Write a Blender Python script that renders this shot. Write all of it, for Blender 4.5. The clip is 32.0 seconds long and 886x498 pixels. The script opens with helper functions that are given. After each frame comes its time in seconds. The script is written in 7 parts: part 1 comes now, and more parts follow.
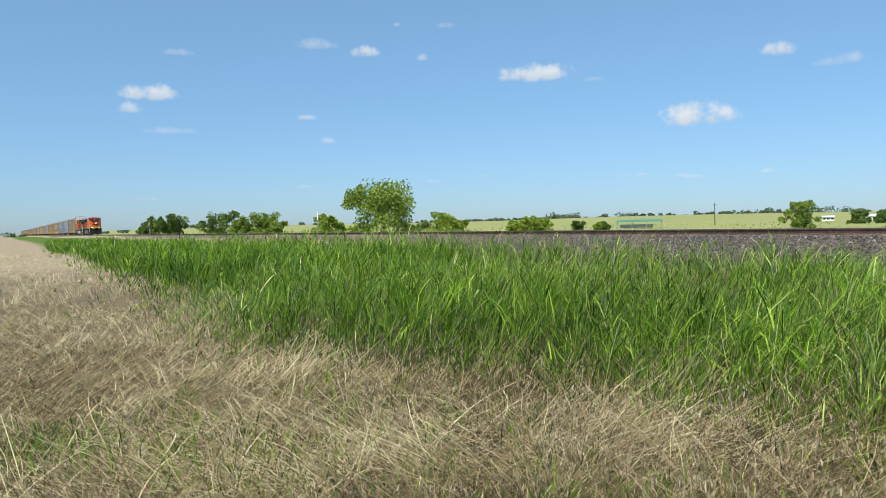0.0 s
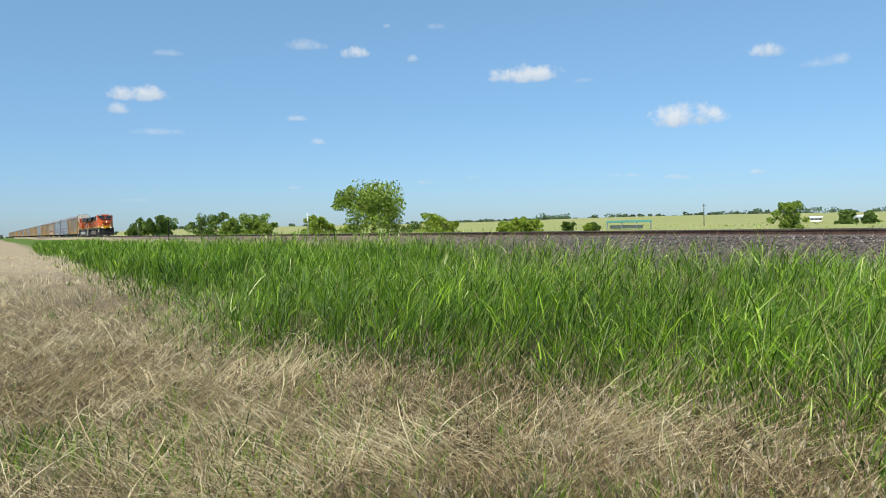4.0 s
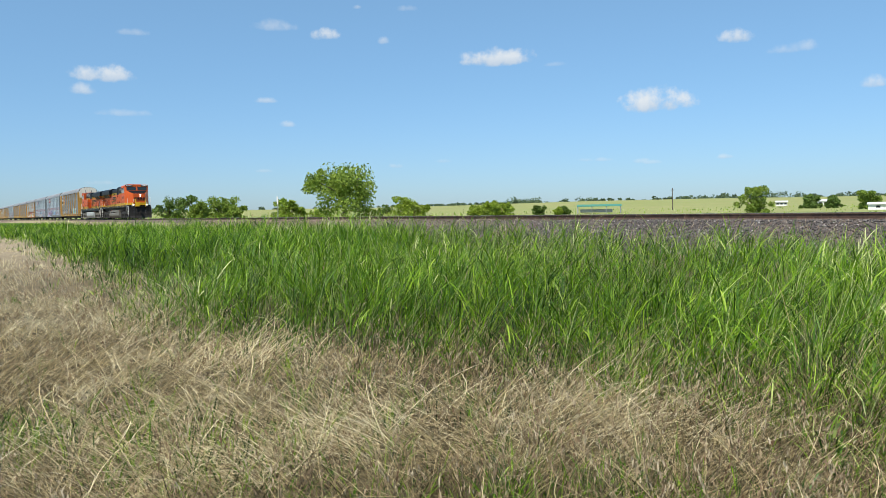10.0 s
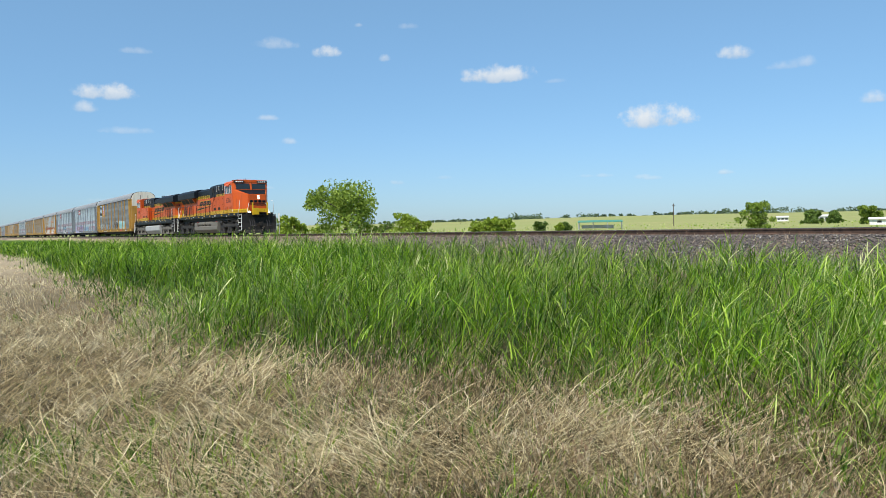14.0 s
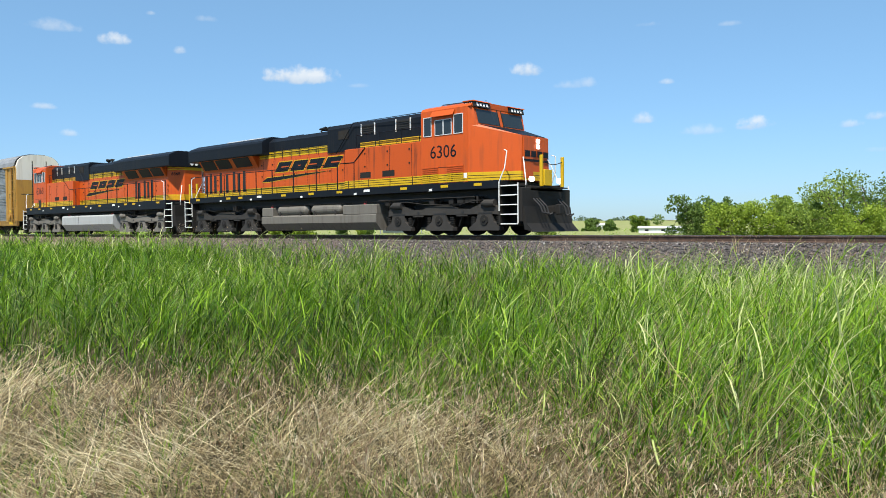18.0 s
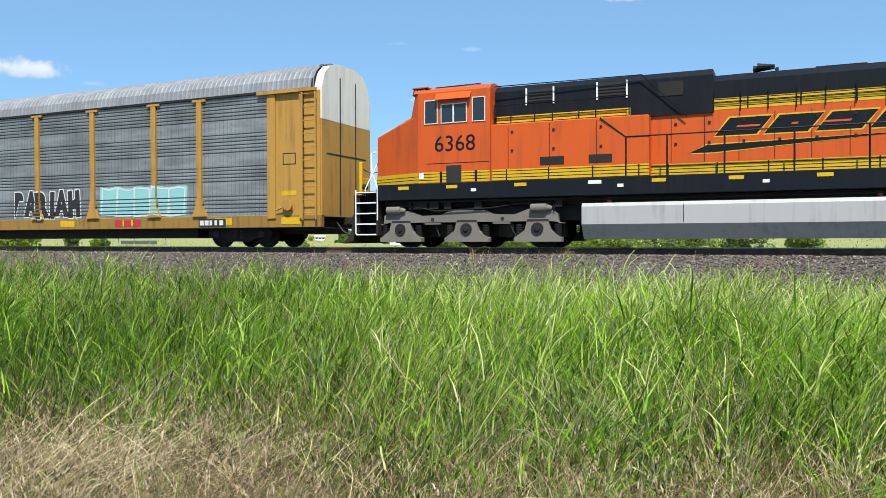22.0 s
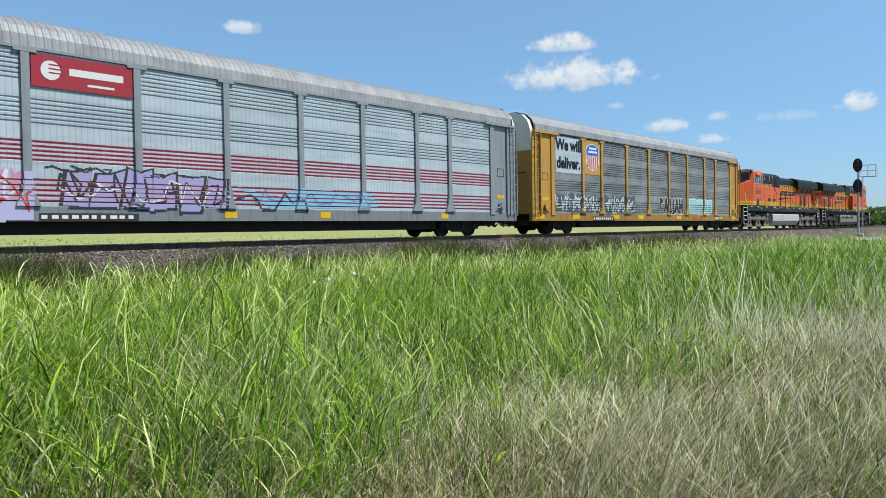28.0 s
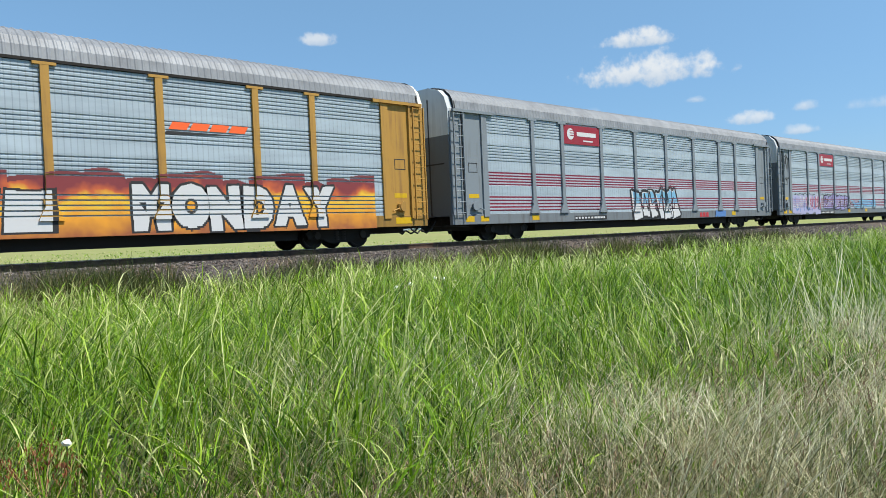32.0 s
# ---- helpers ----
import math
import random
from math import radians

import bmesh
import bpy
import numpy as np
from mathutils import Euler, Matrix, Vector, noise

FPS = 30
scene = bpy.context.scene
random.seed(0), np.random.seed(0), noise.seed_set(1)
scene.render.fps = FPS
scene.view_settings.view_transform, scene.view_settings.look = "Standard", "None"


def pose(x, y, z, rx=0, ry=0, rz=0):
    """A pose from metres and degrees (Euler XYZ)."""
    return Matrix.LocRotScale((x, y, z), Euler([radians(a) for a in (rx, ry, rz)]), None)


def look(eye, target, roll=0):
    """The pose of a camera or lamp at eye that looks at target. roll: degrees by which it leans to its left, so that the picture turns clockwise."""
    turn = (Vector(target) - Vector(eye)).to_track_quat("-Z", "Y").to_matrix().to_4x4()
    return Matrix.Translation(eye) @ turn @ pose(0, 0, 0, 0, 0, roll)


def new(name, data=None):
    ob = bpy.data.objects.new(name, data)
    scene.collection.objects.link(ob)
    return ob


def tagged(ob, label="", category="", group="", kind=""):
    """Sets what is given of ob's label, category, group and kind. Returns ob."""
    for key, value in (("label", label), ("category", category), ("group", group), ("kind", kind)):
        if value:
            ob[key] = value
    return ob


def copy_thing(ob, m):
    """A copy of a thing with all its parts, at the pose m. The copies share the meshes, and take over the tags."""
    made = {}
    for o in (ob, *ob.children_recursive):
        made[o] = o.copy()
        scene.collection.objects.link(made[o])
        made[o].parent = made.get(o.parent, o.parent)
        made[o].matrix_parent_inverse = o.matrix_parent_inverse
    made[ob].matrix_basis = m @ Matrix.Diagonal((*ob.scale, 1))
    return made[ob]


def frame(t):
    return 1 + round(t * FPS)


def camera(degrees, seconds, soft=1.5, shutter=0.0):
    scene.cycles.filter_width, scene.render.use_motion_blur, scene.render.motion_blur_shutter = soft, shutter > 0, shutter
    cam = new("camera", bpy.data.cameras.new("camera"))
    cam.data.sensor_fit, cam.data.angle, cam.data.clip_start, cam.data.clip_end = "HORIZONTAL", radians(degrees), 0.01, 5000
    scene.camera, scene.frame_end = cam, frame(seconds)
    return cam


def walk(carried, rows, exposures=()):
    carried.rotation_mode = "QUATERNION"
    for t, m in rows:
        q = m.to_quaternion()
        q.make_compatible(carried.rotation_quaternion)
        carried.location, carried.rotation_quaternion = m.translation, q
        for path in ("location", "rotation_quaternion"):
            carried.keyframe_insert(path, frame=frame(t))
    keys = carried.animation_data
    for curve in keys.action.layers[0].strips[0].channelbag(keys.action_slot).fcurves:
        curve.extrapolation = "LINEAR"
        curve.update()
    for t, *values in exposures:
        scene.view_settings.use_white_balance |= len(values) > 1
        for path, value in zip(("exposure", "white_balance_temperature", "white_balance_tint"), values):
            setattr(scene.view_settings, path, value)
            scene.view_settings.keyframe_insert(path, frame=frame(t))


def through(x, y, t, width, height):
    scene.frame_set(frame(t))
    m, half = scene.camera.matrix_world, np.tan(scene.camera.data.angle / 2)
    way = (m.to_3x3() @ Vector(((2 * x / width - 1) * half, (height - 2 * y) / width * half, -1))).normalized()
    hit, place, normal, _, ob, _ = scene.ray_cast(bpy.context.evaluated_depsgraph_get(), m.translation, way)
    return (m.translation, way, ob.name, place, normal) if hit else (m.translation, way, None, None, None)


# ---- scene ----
cam = camera(60.6, 32.0, soft=0.7)
# The camera is turned at arm's length round a person's stand: yaw (to the left of straight at the track), pitch, lean.
ARM, EYE = 0.45, 1.6
PATH = [
    (0.0, 59.91, -1.65, -1.09),
    (0.5, 59.94, -1.65, -1.14),
    (1.0, 60.18, -1.77, -1.04),
    (1.5, 60.36, -1.92, -0.85),
    (2.0, 60.33, -2.01, -0.76),
    (2.5, 60.09, -2.03, -1.10),
    (3.0, 59.77, -1.91, -1.47),
    (3.5, 59.60, -1.72, -1.35),
    (5.5, 57.86, -1.42, -0.95),
    (6.0, 57.92, -1.69, -1.04),
    (6.5, 58.21, -1.94, -1.18),
    (7.0, 58.80, -2.28, -1.42),
    (7.5, 59.76, -2.55, -1.39),
    (8.0, 60.26, -2.56, -1.06),
    (8.5, 59.60, -2.39, -0.82),
    (9.0, 58.31, -2.38, -0.89),
    (9.5, 57.32, -2.62, -1.02),
    (10.0, 57.04, -2.86, -1.07),
    (10.5, 57.22, -2.70, -1.01),
    (11.0, 57.37, -2.37, -0.93),
    (11.5, 57.59, -2.12, -1.01),
    (12.0, 58.02, -1.86, -1.09),
    (12.5, 58.33, -1.56, -1.08),
    (13.0, 58.23, -1.44, -1.05),
    (13.5, 57.72, -1.50, -1.14),
    (15.5, 54.67, -1.40, -0.80),
    (16.0, 53.03, -1.01, -0.31),
    (16.5, 50.03, -0.91, 0.02),
    (17.0, 47.02, -1.06, -0.06),
    (17.5, 44.76, -1.37, -0.29),
    (18.0, 42.25, -1.56, -0.36),
    (18.5, 38.77, -1.54, -0.04),
    (19.0, 35.58, -1.39, 0.12),
    (19.5, 33.61, -1.13, 0.11),
    (20.0, 32.32, -0.94, 0.01),
    (20.5, 31.10, -1.15, -0.50),
    (21.0, 29.93, -1.37, -0.74),
    (21.5, 27.82, -1.27, -0.46),
    (22.0, 23.81, -0.76, -0.16),
    (22.5, 16.31, -0.36, 0.04),
    (23.0, 4.76, -0.41, 0.33),
    (23.5, -8.06, -0.42, 0.01),
    (24.0, -20.56, -0.22, 0.25),
    (24.5, -31.72, 0.00, 0.01),
    (25.0, -40.50, -0.08, -0.25),
    (25.5, -45.76, -0.33, -0.45),
    (26.0, -48.17, -0.61, -0.35),
    (26.5, -48.97, -0.89, -0.46),
    (28.5, -49.58, -1.47, -0.97),
    (29.0, -49.40, -1.59, -1.14),
    (29.5, -48.88, -1.61, -1.43),
    (30.0, -48.19, -1.55, -1.80),
    (30.5, -47.47, -1.38, -2.14),
    (31.0, -46.62, -1.19, -2.49),
    (31.5, -45.45, -1.05, -2.59),
    (32.0, -43.71, -1.00, -2.46),
]


def held(yaw, pitch, lean):
    a, p = radians(yaw), radians(pitch)
    eye = Vector((-math.sin(a) * ARM, math.cos(a) * ARM, EYE))
    way = Vector((-math.sin(a) * math.cos(p), math.cos(a) * math.cos(p), math.sin(p)))
    return look(eye, eye + 10 * way, lean)


walk(cam, [(t, held(a, p, r)) for t, a, p, r in PATH], exposures=[(0, 0.4), (13, 0.42), (17, 0.51), (20, 0.66), (23, 0.62), (26, 0.5), (32, 0.45)])

# ---- sky and sun ----
SUN_EL, SUN_AZ = 58.0, 152.0  # azimuth clockwise from +y
sun = new("sun", bpy.data.lights.new("sun", "SUN"))
sun.data.energy, sun.data.angle, sun.data.color = 4.6, radians(0.53), (1.0, 0.945, 0.84)
_e, _a = radians(SUN_EL), radians(SUN_AZ)
sun.matrix_basis = look((0, 0, 60), Vector((0, 0, 60)) - Vector((math.sin(_a) * math.cos(_e), math.cos(_a) * math.cos(_e), math.sin(_e))))

world = bpy.data.worlds.new("sky")
scene.world = world
world.use_nodes = True


class Tree:
    """Short hand for node trees."""

    def __init__(self, tree):
        self.t = tree

    def node(self, kind, inputs=None, **props):
        n = self.t.nodes.new(kind)
        for k, v in props.items():
            setattr(n, k, v)
        for k, v in (inputs or {}).items():
            self.put(n, k, v)
        return n

    def put(self, n, k, v):
        s = n.inputs[k]
        if isinstance(v, bpy.types.NodeSocket):
            self.t.links.new(v, s)
        elif isinstance(v, bpy.types.Node):
            self.t.links.new(v.outputs[0], s)
        else:
            s.default_value = v

    def math(self, op, a, b=0.0, c=0.0, clamp=False):
        return self.node("ShaderNodeMath", {0: a, 1: b, 2: c}, operation=op, use_clamp=clamp).outputs[0]

    def vec(self, op, a, b=(0, 0, 0), out=0):
        return self.node("ShaderNodeVectorMath", {0: a, 1: b}, operation=op).outputs[out]

    def noise(self, vector, scale, detail=3.0, rough=0.55, distortion=0.0):
        return self.node("ShaderNodeTexNoise", {"Vector": vector, "Scale": scale, "Detail": detail, "Roughness": rough, "Distortion": distortion}).outputs[0]

    def ramp(self, fac, stops):
        n = self.node("ShaderNodeValToRGB", {0: fac})
        e = n.color_ramp.elements
        while len(e) < len(stops):
            e.new(0.5)
        for el, (p, c) in zip(e, stops):
            el.position, el.color = p, (*c, 1)
        return n.outputs[0]

    def mix(self, fac, a, b, blend="MIX"):
        n = self.node("ShaderNodeMix", data_type="RGBA", blend_type=blend)
        for s, v in ((0, fac), (6, a), (7, b)):
            if isinstance(v, tuple) and len(v) == 3:
                v = (*v, 1)
            self.put(n, s, v)
        return n.outputs[2]

    def span(self, v, a, b, c=0.0, d=1.0, kind="LINEAR"):
        return self.node("ShaderNodeMapRange", {0: v, 1: a, 2: b, 3: c, 4: d}, interpolation_type=kind).outputs[0]


SKY_TINT = [(0.0, (0.40, 0.565, 0.87)), (0.2, (0.63, 0.815, 0.95)), (0.5, (1.0, 1.2, 1.16)), (1.0, (1.0, 1.2, 1.16))]


def build_sky():
    w = Tree(world.node_tree)
    for n in list(world.node_tree.nodes):
        world.node_tree.nodes.remove(n)
    sky = w.node("ShaderNodeTexSky", sky_type="NISHITA", sun_disc=False, sun_elevation=radians(SUN_EL), sun_rotation=radians(SUN_AZ), altitude=200.0, air_density=1.0, dust_density=0.25, ozone_density=1.6)
    col = sky.outputs[0]
    clouds = (
        (80.8, 9.8, 2.39, 0.64),
        (82.1, 8.7, 1.03, 0.43),
        (79.3, 7.2, 1.97, 0.30),
        (78.8, 12.6, 1.11, 0.26),
        (69.0, 13.5, 1.79, 0.43),
        (65.7, 13.0, 1.41, 0.51),
        (52.9, 11.3, 3.21, 0.73),
        (48.4, 10.6, 1.07, 0.21),
        (41.2, 7.7, 2.78, 0.98),
        (35.9, 11.7, 1.32, 0.56),
        (32.1, 10.6, 1.75, 0.43),
        (69.8, 8.3, 0.90, 0.26),
        (68.4, 6.6, 0.85, 0.30),
        (60.5, 3.5, 0.73, 0.26),
        (56.8, 3.8, 0.85, 0.21),
        (46.4, 3.6, 0.85, 0.17),
        (45.1, 3.6, 0.77, 0.17),
        (42.4, 3.4, 0.81, 0.21),
        (36.6, 3.5, 0.68, 0.21),
        (59.3, 14.8, 0.94, 0.26),
        (61.2, 12.6, 0.51, 0.34),
        (81.4, 2.4, 1.28, 0.21),
        (63.1, 14.9, 0.43, 0.21),
        (70.3, 3.2, 0.73, 0.17),
        (79.9, 9.9, 1.28, 0.64),
        (27.4, 7.9, 1.0, 0.45),
        (23.4, 6.9, 1.9, 0.45),
        (41.7, 3.3, 0.85, 0.17),
        (25.8, 10.4, 0.64, 0.26),
        (19.9, 7.2, 1.5, 0.6),
        (14.0, 6.8, 0.9, 0.35),
        (12.6, 7.2, 0.8, 0.35),
        (12.0, 5.0, 1.2, 0.25),
        (-59.4, 11.3, 5.88, 1.32),
        (-58.8, 13.6, 2.99, 0.81),
        (-35.3, 14.7, 1.79, 0.56),
        (-69.6, 7.8, 1.07, 0.47),
        (-66.0, 7.3, 1.79, 0.56),
        (-74.1, 7.5, 2.24, 0.47),
        (-69.1, 6.2, 1.32, 0.38),
        (-78.2, 8.1, 1.50, 0.73),
        (-55.1, 8.6, 1.20, 0.34),
        (-62.5, 8.9, 0.94, 0.30),
        (9.1, 17.5, 3.85, 0.73),
        (27.1, 14.4, 1.07, 0.21),
        (21.5, 14.0, 0.85, 0.21),
        (32.7, 10.5, 1.28, 0.34),
    )
    geo = w.node("ShaderNodeTexCoord").outputs["Generated"]
    sep = w.node("ShaderNodeSeparateXYZ", {0: geo})
    az = w.math("MULTIPLY", w.math("ARCTAN2", w.math("MULTIPLY", sep.outputs[0], -1.0), sep.outputs[1]), 180 / math.pi)
    el = w.math("MULTIPLY", w.math("ARCSINE", sep.outputs[2]), 180 / math.pi)
    # clear air near the horizon is paler blue, not white
    low = w.ramp(w.span(el, 0.0, 45.0), SKY_TINT)
    col = w.mix(1.0, col, low, "MULTIPLY")
    puff = w.math("ADD", w.math("MULTIPLY", w.math("SUBTRACT", w.noise(geo, 38.0, 2, 0.5), 0.5), 2.6), w.math("MULTIPLY", w.math("SUBTRACT", w.noise(geo, 95.0, 4, 0.6), 0.5), 1.9))
    cover, crest = None, None
    for a0, e0, cw, ch in clouds:
        u = w.math("DIVIDE", w.math("SUBTRACT", az, a0), cw * 0.85)
        up = w.math("DIVIDE", w.math("SUBTRACT", el, e0 - ch * 0.4), ch * 1.2)
        v = w.math("MAXIMUM", up, w.math("MULTIPLY", up, -2.4))
        d = w.math("ADD", w.math("MULTIPLY", u, u), w.math("MULTIPLY", v, v))
        veil = cw > 3.5 * ch and ch < 0.5
        thin = min(1.0, 0.35 + ch * 0.8) * (0.55 if veil else 1.0)
        k = w.math("MULTIPLY", w.span(w.math("ADD", d, puff), 1.35, -0.5 if veil or ch < 0.5 else -0.05, 0.0, 1.0, "SMOOTHSTEP"), thin)
        lift = w.math("MULTIPLY", k, w.span(w.math("SUBTRACT", up, w.math("MULTIPLY", puff, 0.25)), -0.3, 0.45))
        cover = k if cover is None else w.math("MAXIMUM", cover, k)
        crest = lift if crest is None else w.math("MAXIMUM", crest, lift)
    lit = w.ramp(w.math("DIVIDE", crest, w.math("MAXIMUM", cover, 0.02)), [(0.0, (3.9, 4.6, 5.4)), (0.9, (5.9, 6.1, 6.2))])
    col = w.mix(w.math("MULTIPLY", cover, 0.88), col, lit)
    bg = w.node("ShaderNodeBackground", {0: col, 1: 0.105})
    out = w.node("ShaderNodeOutputWorld")
    w.put(out, 0, bg)


build_sky()


# ---- materials ----
def material(name, colour=(0.5, 0.5, 0.5), rough=0.6, metal=0.0, spec=0.5):
    m = bpy.data.materials.new(name)
    m.use_nodes = True
    t = Tree(m.node_tree)
    b = m.node_tree.nodes["Principled BSDF"]
    b.inputs["Base Color"].default_value = (*colour, 1)
    b.inputs["Roughness"].default_value = rough
    b.inputs["Metallic"].default_value = metal
    b.inputs["Specular IOR Level"].default_value = spec
    return m, t, b


def object_coords(t):
    return t.node("ShaderNodeTexCoord").outputs["Object"]


def world_coords(t):
    return t.node("ShaderNodeNewGeometry").outputs["Position"]


def bump(t, b, height, strength=0.3, distance=0.02):
    n = t.node("ShaderNodeBump", {"Strength": strength, "Distance": distance, "Height": height})
    t.put(b, "Normal", n.outputs[0])


def painted(name, colour, grime=(0.10, 0.085, 0.07), dirt=0.35, rough=0.45, scale=1.0, streak=True, spec=0.4):
    """Weathered paint: large stains, vertical streaks, fine specks."""
    m, t, b = material(name, colour, rough, 0, spec)
    co = object_coords(t)
    big = t.noise(co, 0.9 * scale, 5, 0.6)
    if streak:
        s = t.vec("MULTIPLY", co, (5.0 * scale, 5.0 * scale, 0.35 * scale))
        big = t.math("MULTIPLY", big, t.span(t.noise(s, 1.3, 4), 0.3, 0.75))
        big = t.math("MULTIPLY", big, 1.9)
    fine = t.noise(co, 38 * scale, 3)
    k = t.math("ADD", t.span(big, 0.42, 0.85, 0.0, dirt), t.span(fine, 0.55, 0.8, 0.0, dirt * 0.5), clamp=True)
    c = t.mix(k, colour, grime)
    hue = t.mix(t.span(t.noise(co, 0.35 * scale, 2), 0.3, 0.7), c, tuple(min(1, v * 1.12) for v in colour))
    c = t.mix(0.35, c, hue)
    t.put(b, "Base Color", c)
    t.put(b, "Roughness", t.span(fine, 0.2, 0.8, rough - 0.1, rough + 0.15))
    bump(t, b, fine, 0.08, 0.004)
    return m


# ---- building blocks ----
def part(name, bm, mat, parent=None, label=""):
    me = bpy.data.meshes.new(name)
    bm.to_mesh(me)
    bm.free()
    ob = new(name, me)
    for mm in (mat if isinstance(mat, (list, tuple)) else [mat]):
        me.materials.append(mm)
    ob.parent = parent
    if label:
        tagged(ob, label)
    return ob


def share(name, ob, m, parent):
    """Another object on the same mesh."""
    o = new(name, ob.data)
    o.parent = parent
    o.matrix_basis = m
    if "label" in ob:
        o["label"] = ob["label"]
    return o


def box(bm, x0, x1, y0, y1, z0, z1, bevel=0.0, m=None):
    r = bmesh.ops.create_cube(bm, size=1)
    vs = r["verts"]
    for v in vs:
        v.co = ((x0 + x1) / 2 + v.co.x * (x1 - x0), (y0 + y1) / 2 + v.co.y * (y1 - y0), (z0 + z1) / 2 + v.co.z * (z1 - z0))
    if bevel:
        es = list({e for v in vs for e in v.link_edges})
        vs = [v for f in bmesh.ops.bevel(bm, geom=es, offset=bevel, segments=1, affect="EDGES")["faces"] for v in f.verts] + [v for v in vs if v.is_valid]
        vs = list(set(vs))
    if m is not None:
        bmesh.ops.transform(bm, matrix=m, verts=[v for v in vs if v.is_valid])
    return vs


def boxes(*rows, bevel=0.0):
    bm = bmesh.new()
    for r in rows:
        box(bm, *r, bevel=bevel)
    return bm


def rod(bm, a, b, r, n=6, r2=None):
    """A round bar from a to b."""
    a, b = Vector(a), Vector(b)
    q = (b - a).to_track_quat("Z", "Y")
    rings = []
    for p, rr in ((a, r), (b, r if r2 is None else r2)):
        rings.append([bm.verts.new(p + q @ Vector((rr * math.cos(i * math.tau / n), rr * math.sin(i * math.tau / n), 0))) for i in range(n)])
    for i in range(n):
        bm.faces.new((rings[0][i], rings[0][(i + 1) % n], rings[1][(i + 1) % n], rings[1][i]))
    bm.faces.new(rings[0][::-1])
    bm.faces.new(rings[1])


def rods(pts, r, n=6):
    bm = bmesh.new()
    for a, b in zip(pts, pts[1:]):
        rod(bm, a, b, r, n)
    return bm


def prism(outline, x0, x1, axis="x"):
    """A closed outline drawn across two axes and pushed along the third."""
    bm = bmesh.new()
    put = {"x": lambda s, a, b: (s, a, b), "y": lambda s, a, b: (a, s, b), "z": lambda s, a, b: (a, b, s)}[axis]
    v0 = [bm.verts.new(put(x0, *p)) for p in outline]
    v1 = [bm.verts.new(put(x1, *p)) for p in outline]
    n = len(outline)
    bm.faces.new(v0)
    bm.faces.new(v1[::-1])
    for i in range(n):
        bm.faces.new((v0[i], v1[i], v1[(i + 1) % n], v0[(i + 1) % n]))
    bmesh.ops.recalc_face_normals(bm, faces=bm.faces)
    return bm


def disc(bm, c, axis, r, depth, n=20):
    c = Vector(c)
    d = {"x": Vector((depth / 2, 0, 0)), "y": Vector((0, depth / 2, 0)), "z": Vector((0, 0, depth / 2))}[axis]
    rod(bm, c - d, c + d, r, n)


def from_arrays(name, verts, faces4, faces3, mat, smooth=False):
    """One mesh out of arrays of places, four-sided and three-sided faces."""
    me = bpy.data.meshes.new(name)
    nl = len(faces4) * 4 + len(faces3) * 3
    me.vertices.add(len(verts))
    me.vertices.foreach_set("co", np.ascontiguousarray(verts, np.float32).ravel())
    me.loops.add(nl)
    me.loops.foreach_set("vertex_index", np.concatenate([np.ravel(faces4), np.ravel(faces3)]).astype(np.int32))
    me.polygons.add(len(faces4) + len(faces3))
    starts = np.concatenate([np.arange(len(faces4)) * 4, len(faces4) * 4 + np.arange(len(faces3)) * 3]).astype(np.int32)
    me.polygons.foreach_set("loop_start", starts)
    me.update(calc_edges=True)
    me.validate()
    me.polygons.foreach_set("use_smooth", np.full(len(me.polygons), smooth))
    me.materials.append(mat)
    return me


# ---- measures of the place ----
TRACK_Y, RAIL_Z = 21.37, 1.35

# ---- land ----
def smooth(v, a, b):
    k = np.clip((v - a) / (b - a), 0, 1)
    return k * k * (3 - 2 * k)


def waves(x, y, seed, scale):
    """Soft uneven field between about -1 and 1."""
    g = np.random.RandomState(seed)
    out = np.zeros(np.broadcast(x, y).shape)
    for k in range(7):
        a, f, p = g.uniform(0, math.tau), scale * g.uniform(0.5, 2.2), g.uniform(0, math.tau)
        out = out + np.sin((x * np.cos(a) + y * np.sin(a)) * f + p)
    return out / 3.5


def land(x, y):
    """Height of the bare ground."""
    d = y - TRACK_Y
    z = 0.05 * waves(x, y, 3, 0.35) * smooth(np.hypot(x, y), 1, 6)
    near = (0.2 + 0.15 * smooth(-x, 8, 40)) * smooth(y, 9, 16.5) + 0.55 * smooth(d, -4.6, -2.6)
    beyond = 0.75 - 0.45 * smooth(d, 4, 12) - 0.3 * smooth(d, 12, 80)
    z = z + np.where(d < 0, near, beyond)
    far = np.hypot(x, y)
    az = np.degrees(np.arctan2(-x, y))
    rise = 8.0 * smooth(far, 90, 760) * smooth(d, 20, 140)
    return z + rise * (0.75 + 0.25 * smooth(az, 62, 45)) + 0.4 * waves(x, y, 9, 0.012) * smooth(far, 60, 250)


GREEN_X = [-130, -97, -63, -20, -12, -9.7, -9.2, -7.8, -6, -4, -2.4, -1, 0, 1, 2.7, 4.7, 7, 8.5, 12, 15, 20, 40, 90]
GREEN_Y = [0.6, 1.0, 3.2, 2.9, 2.4, 2.2, 3.1, 3.9, 4.4, 4.6, 4.4, 4.6, 4.7, 4.2, 3.3, 3.1, 3.1, 3.0, 2.4, 1.7, 0.8, -1.0, -8]


def greenness(x, y):
    """How far inside the tall green strip a place lies, in metres."""
    edge = np.interp(x, GREEN_X, GREEN_Y) + 0.3 * waves(x, y, 21, 1.6) + 0.25 * waves(x, y, 22, 4.5)
    return np.minimum(y - edge, 16.1 + 0.6 * waves(x, y, 23, 0.8) - y)


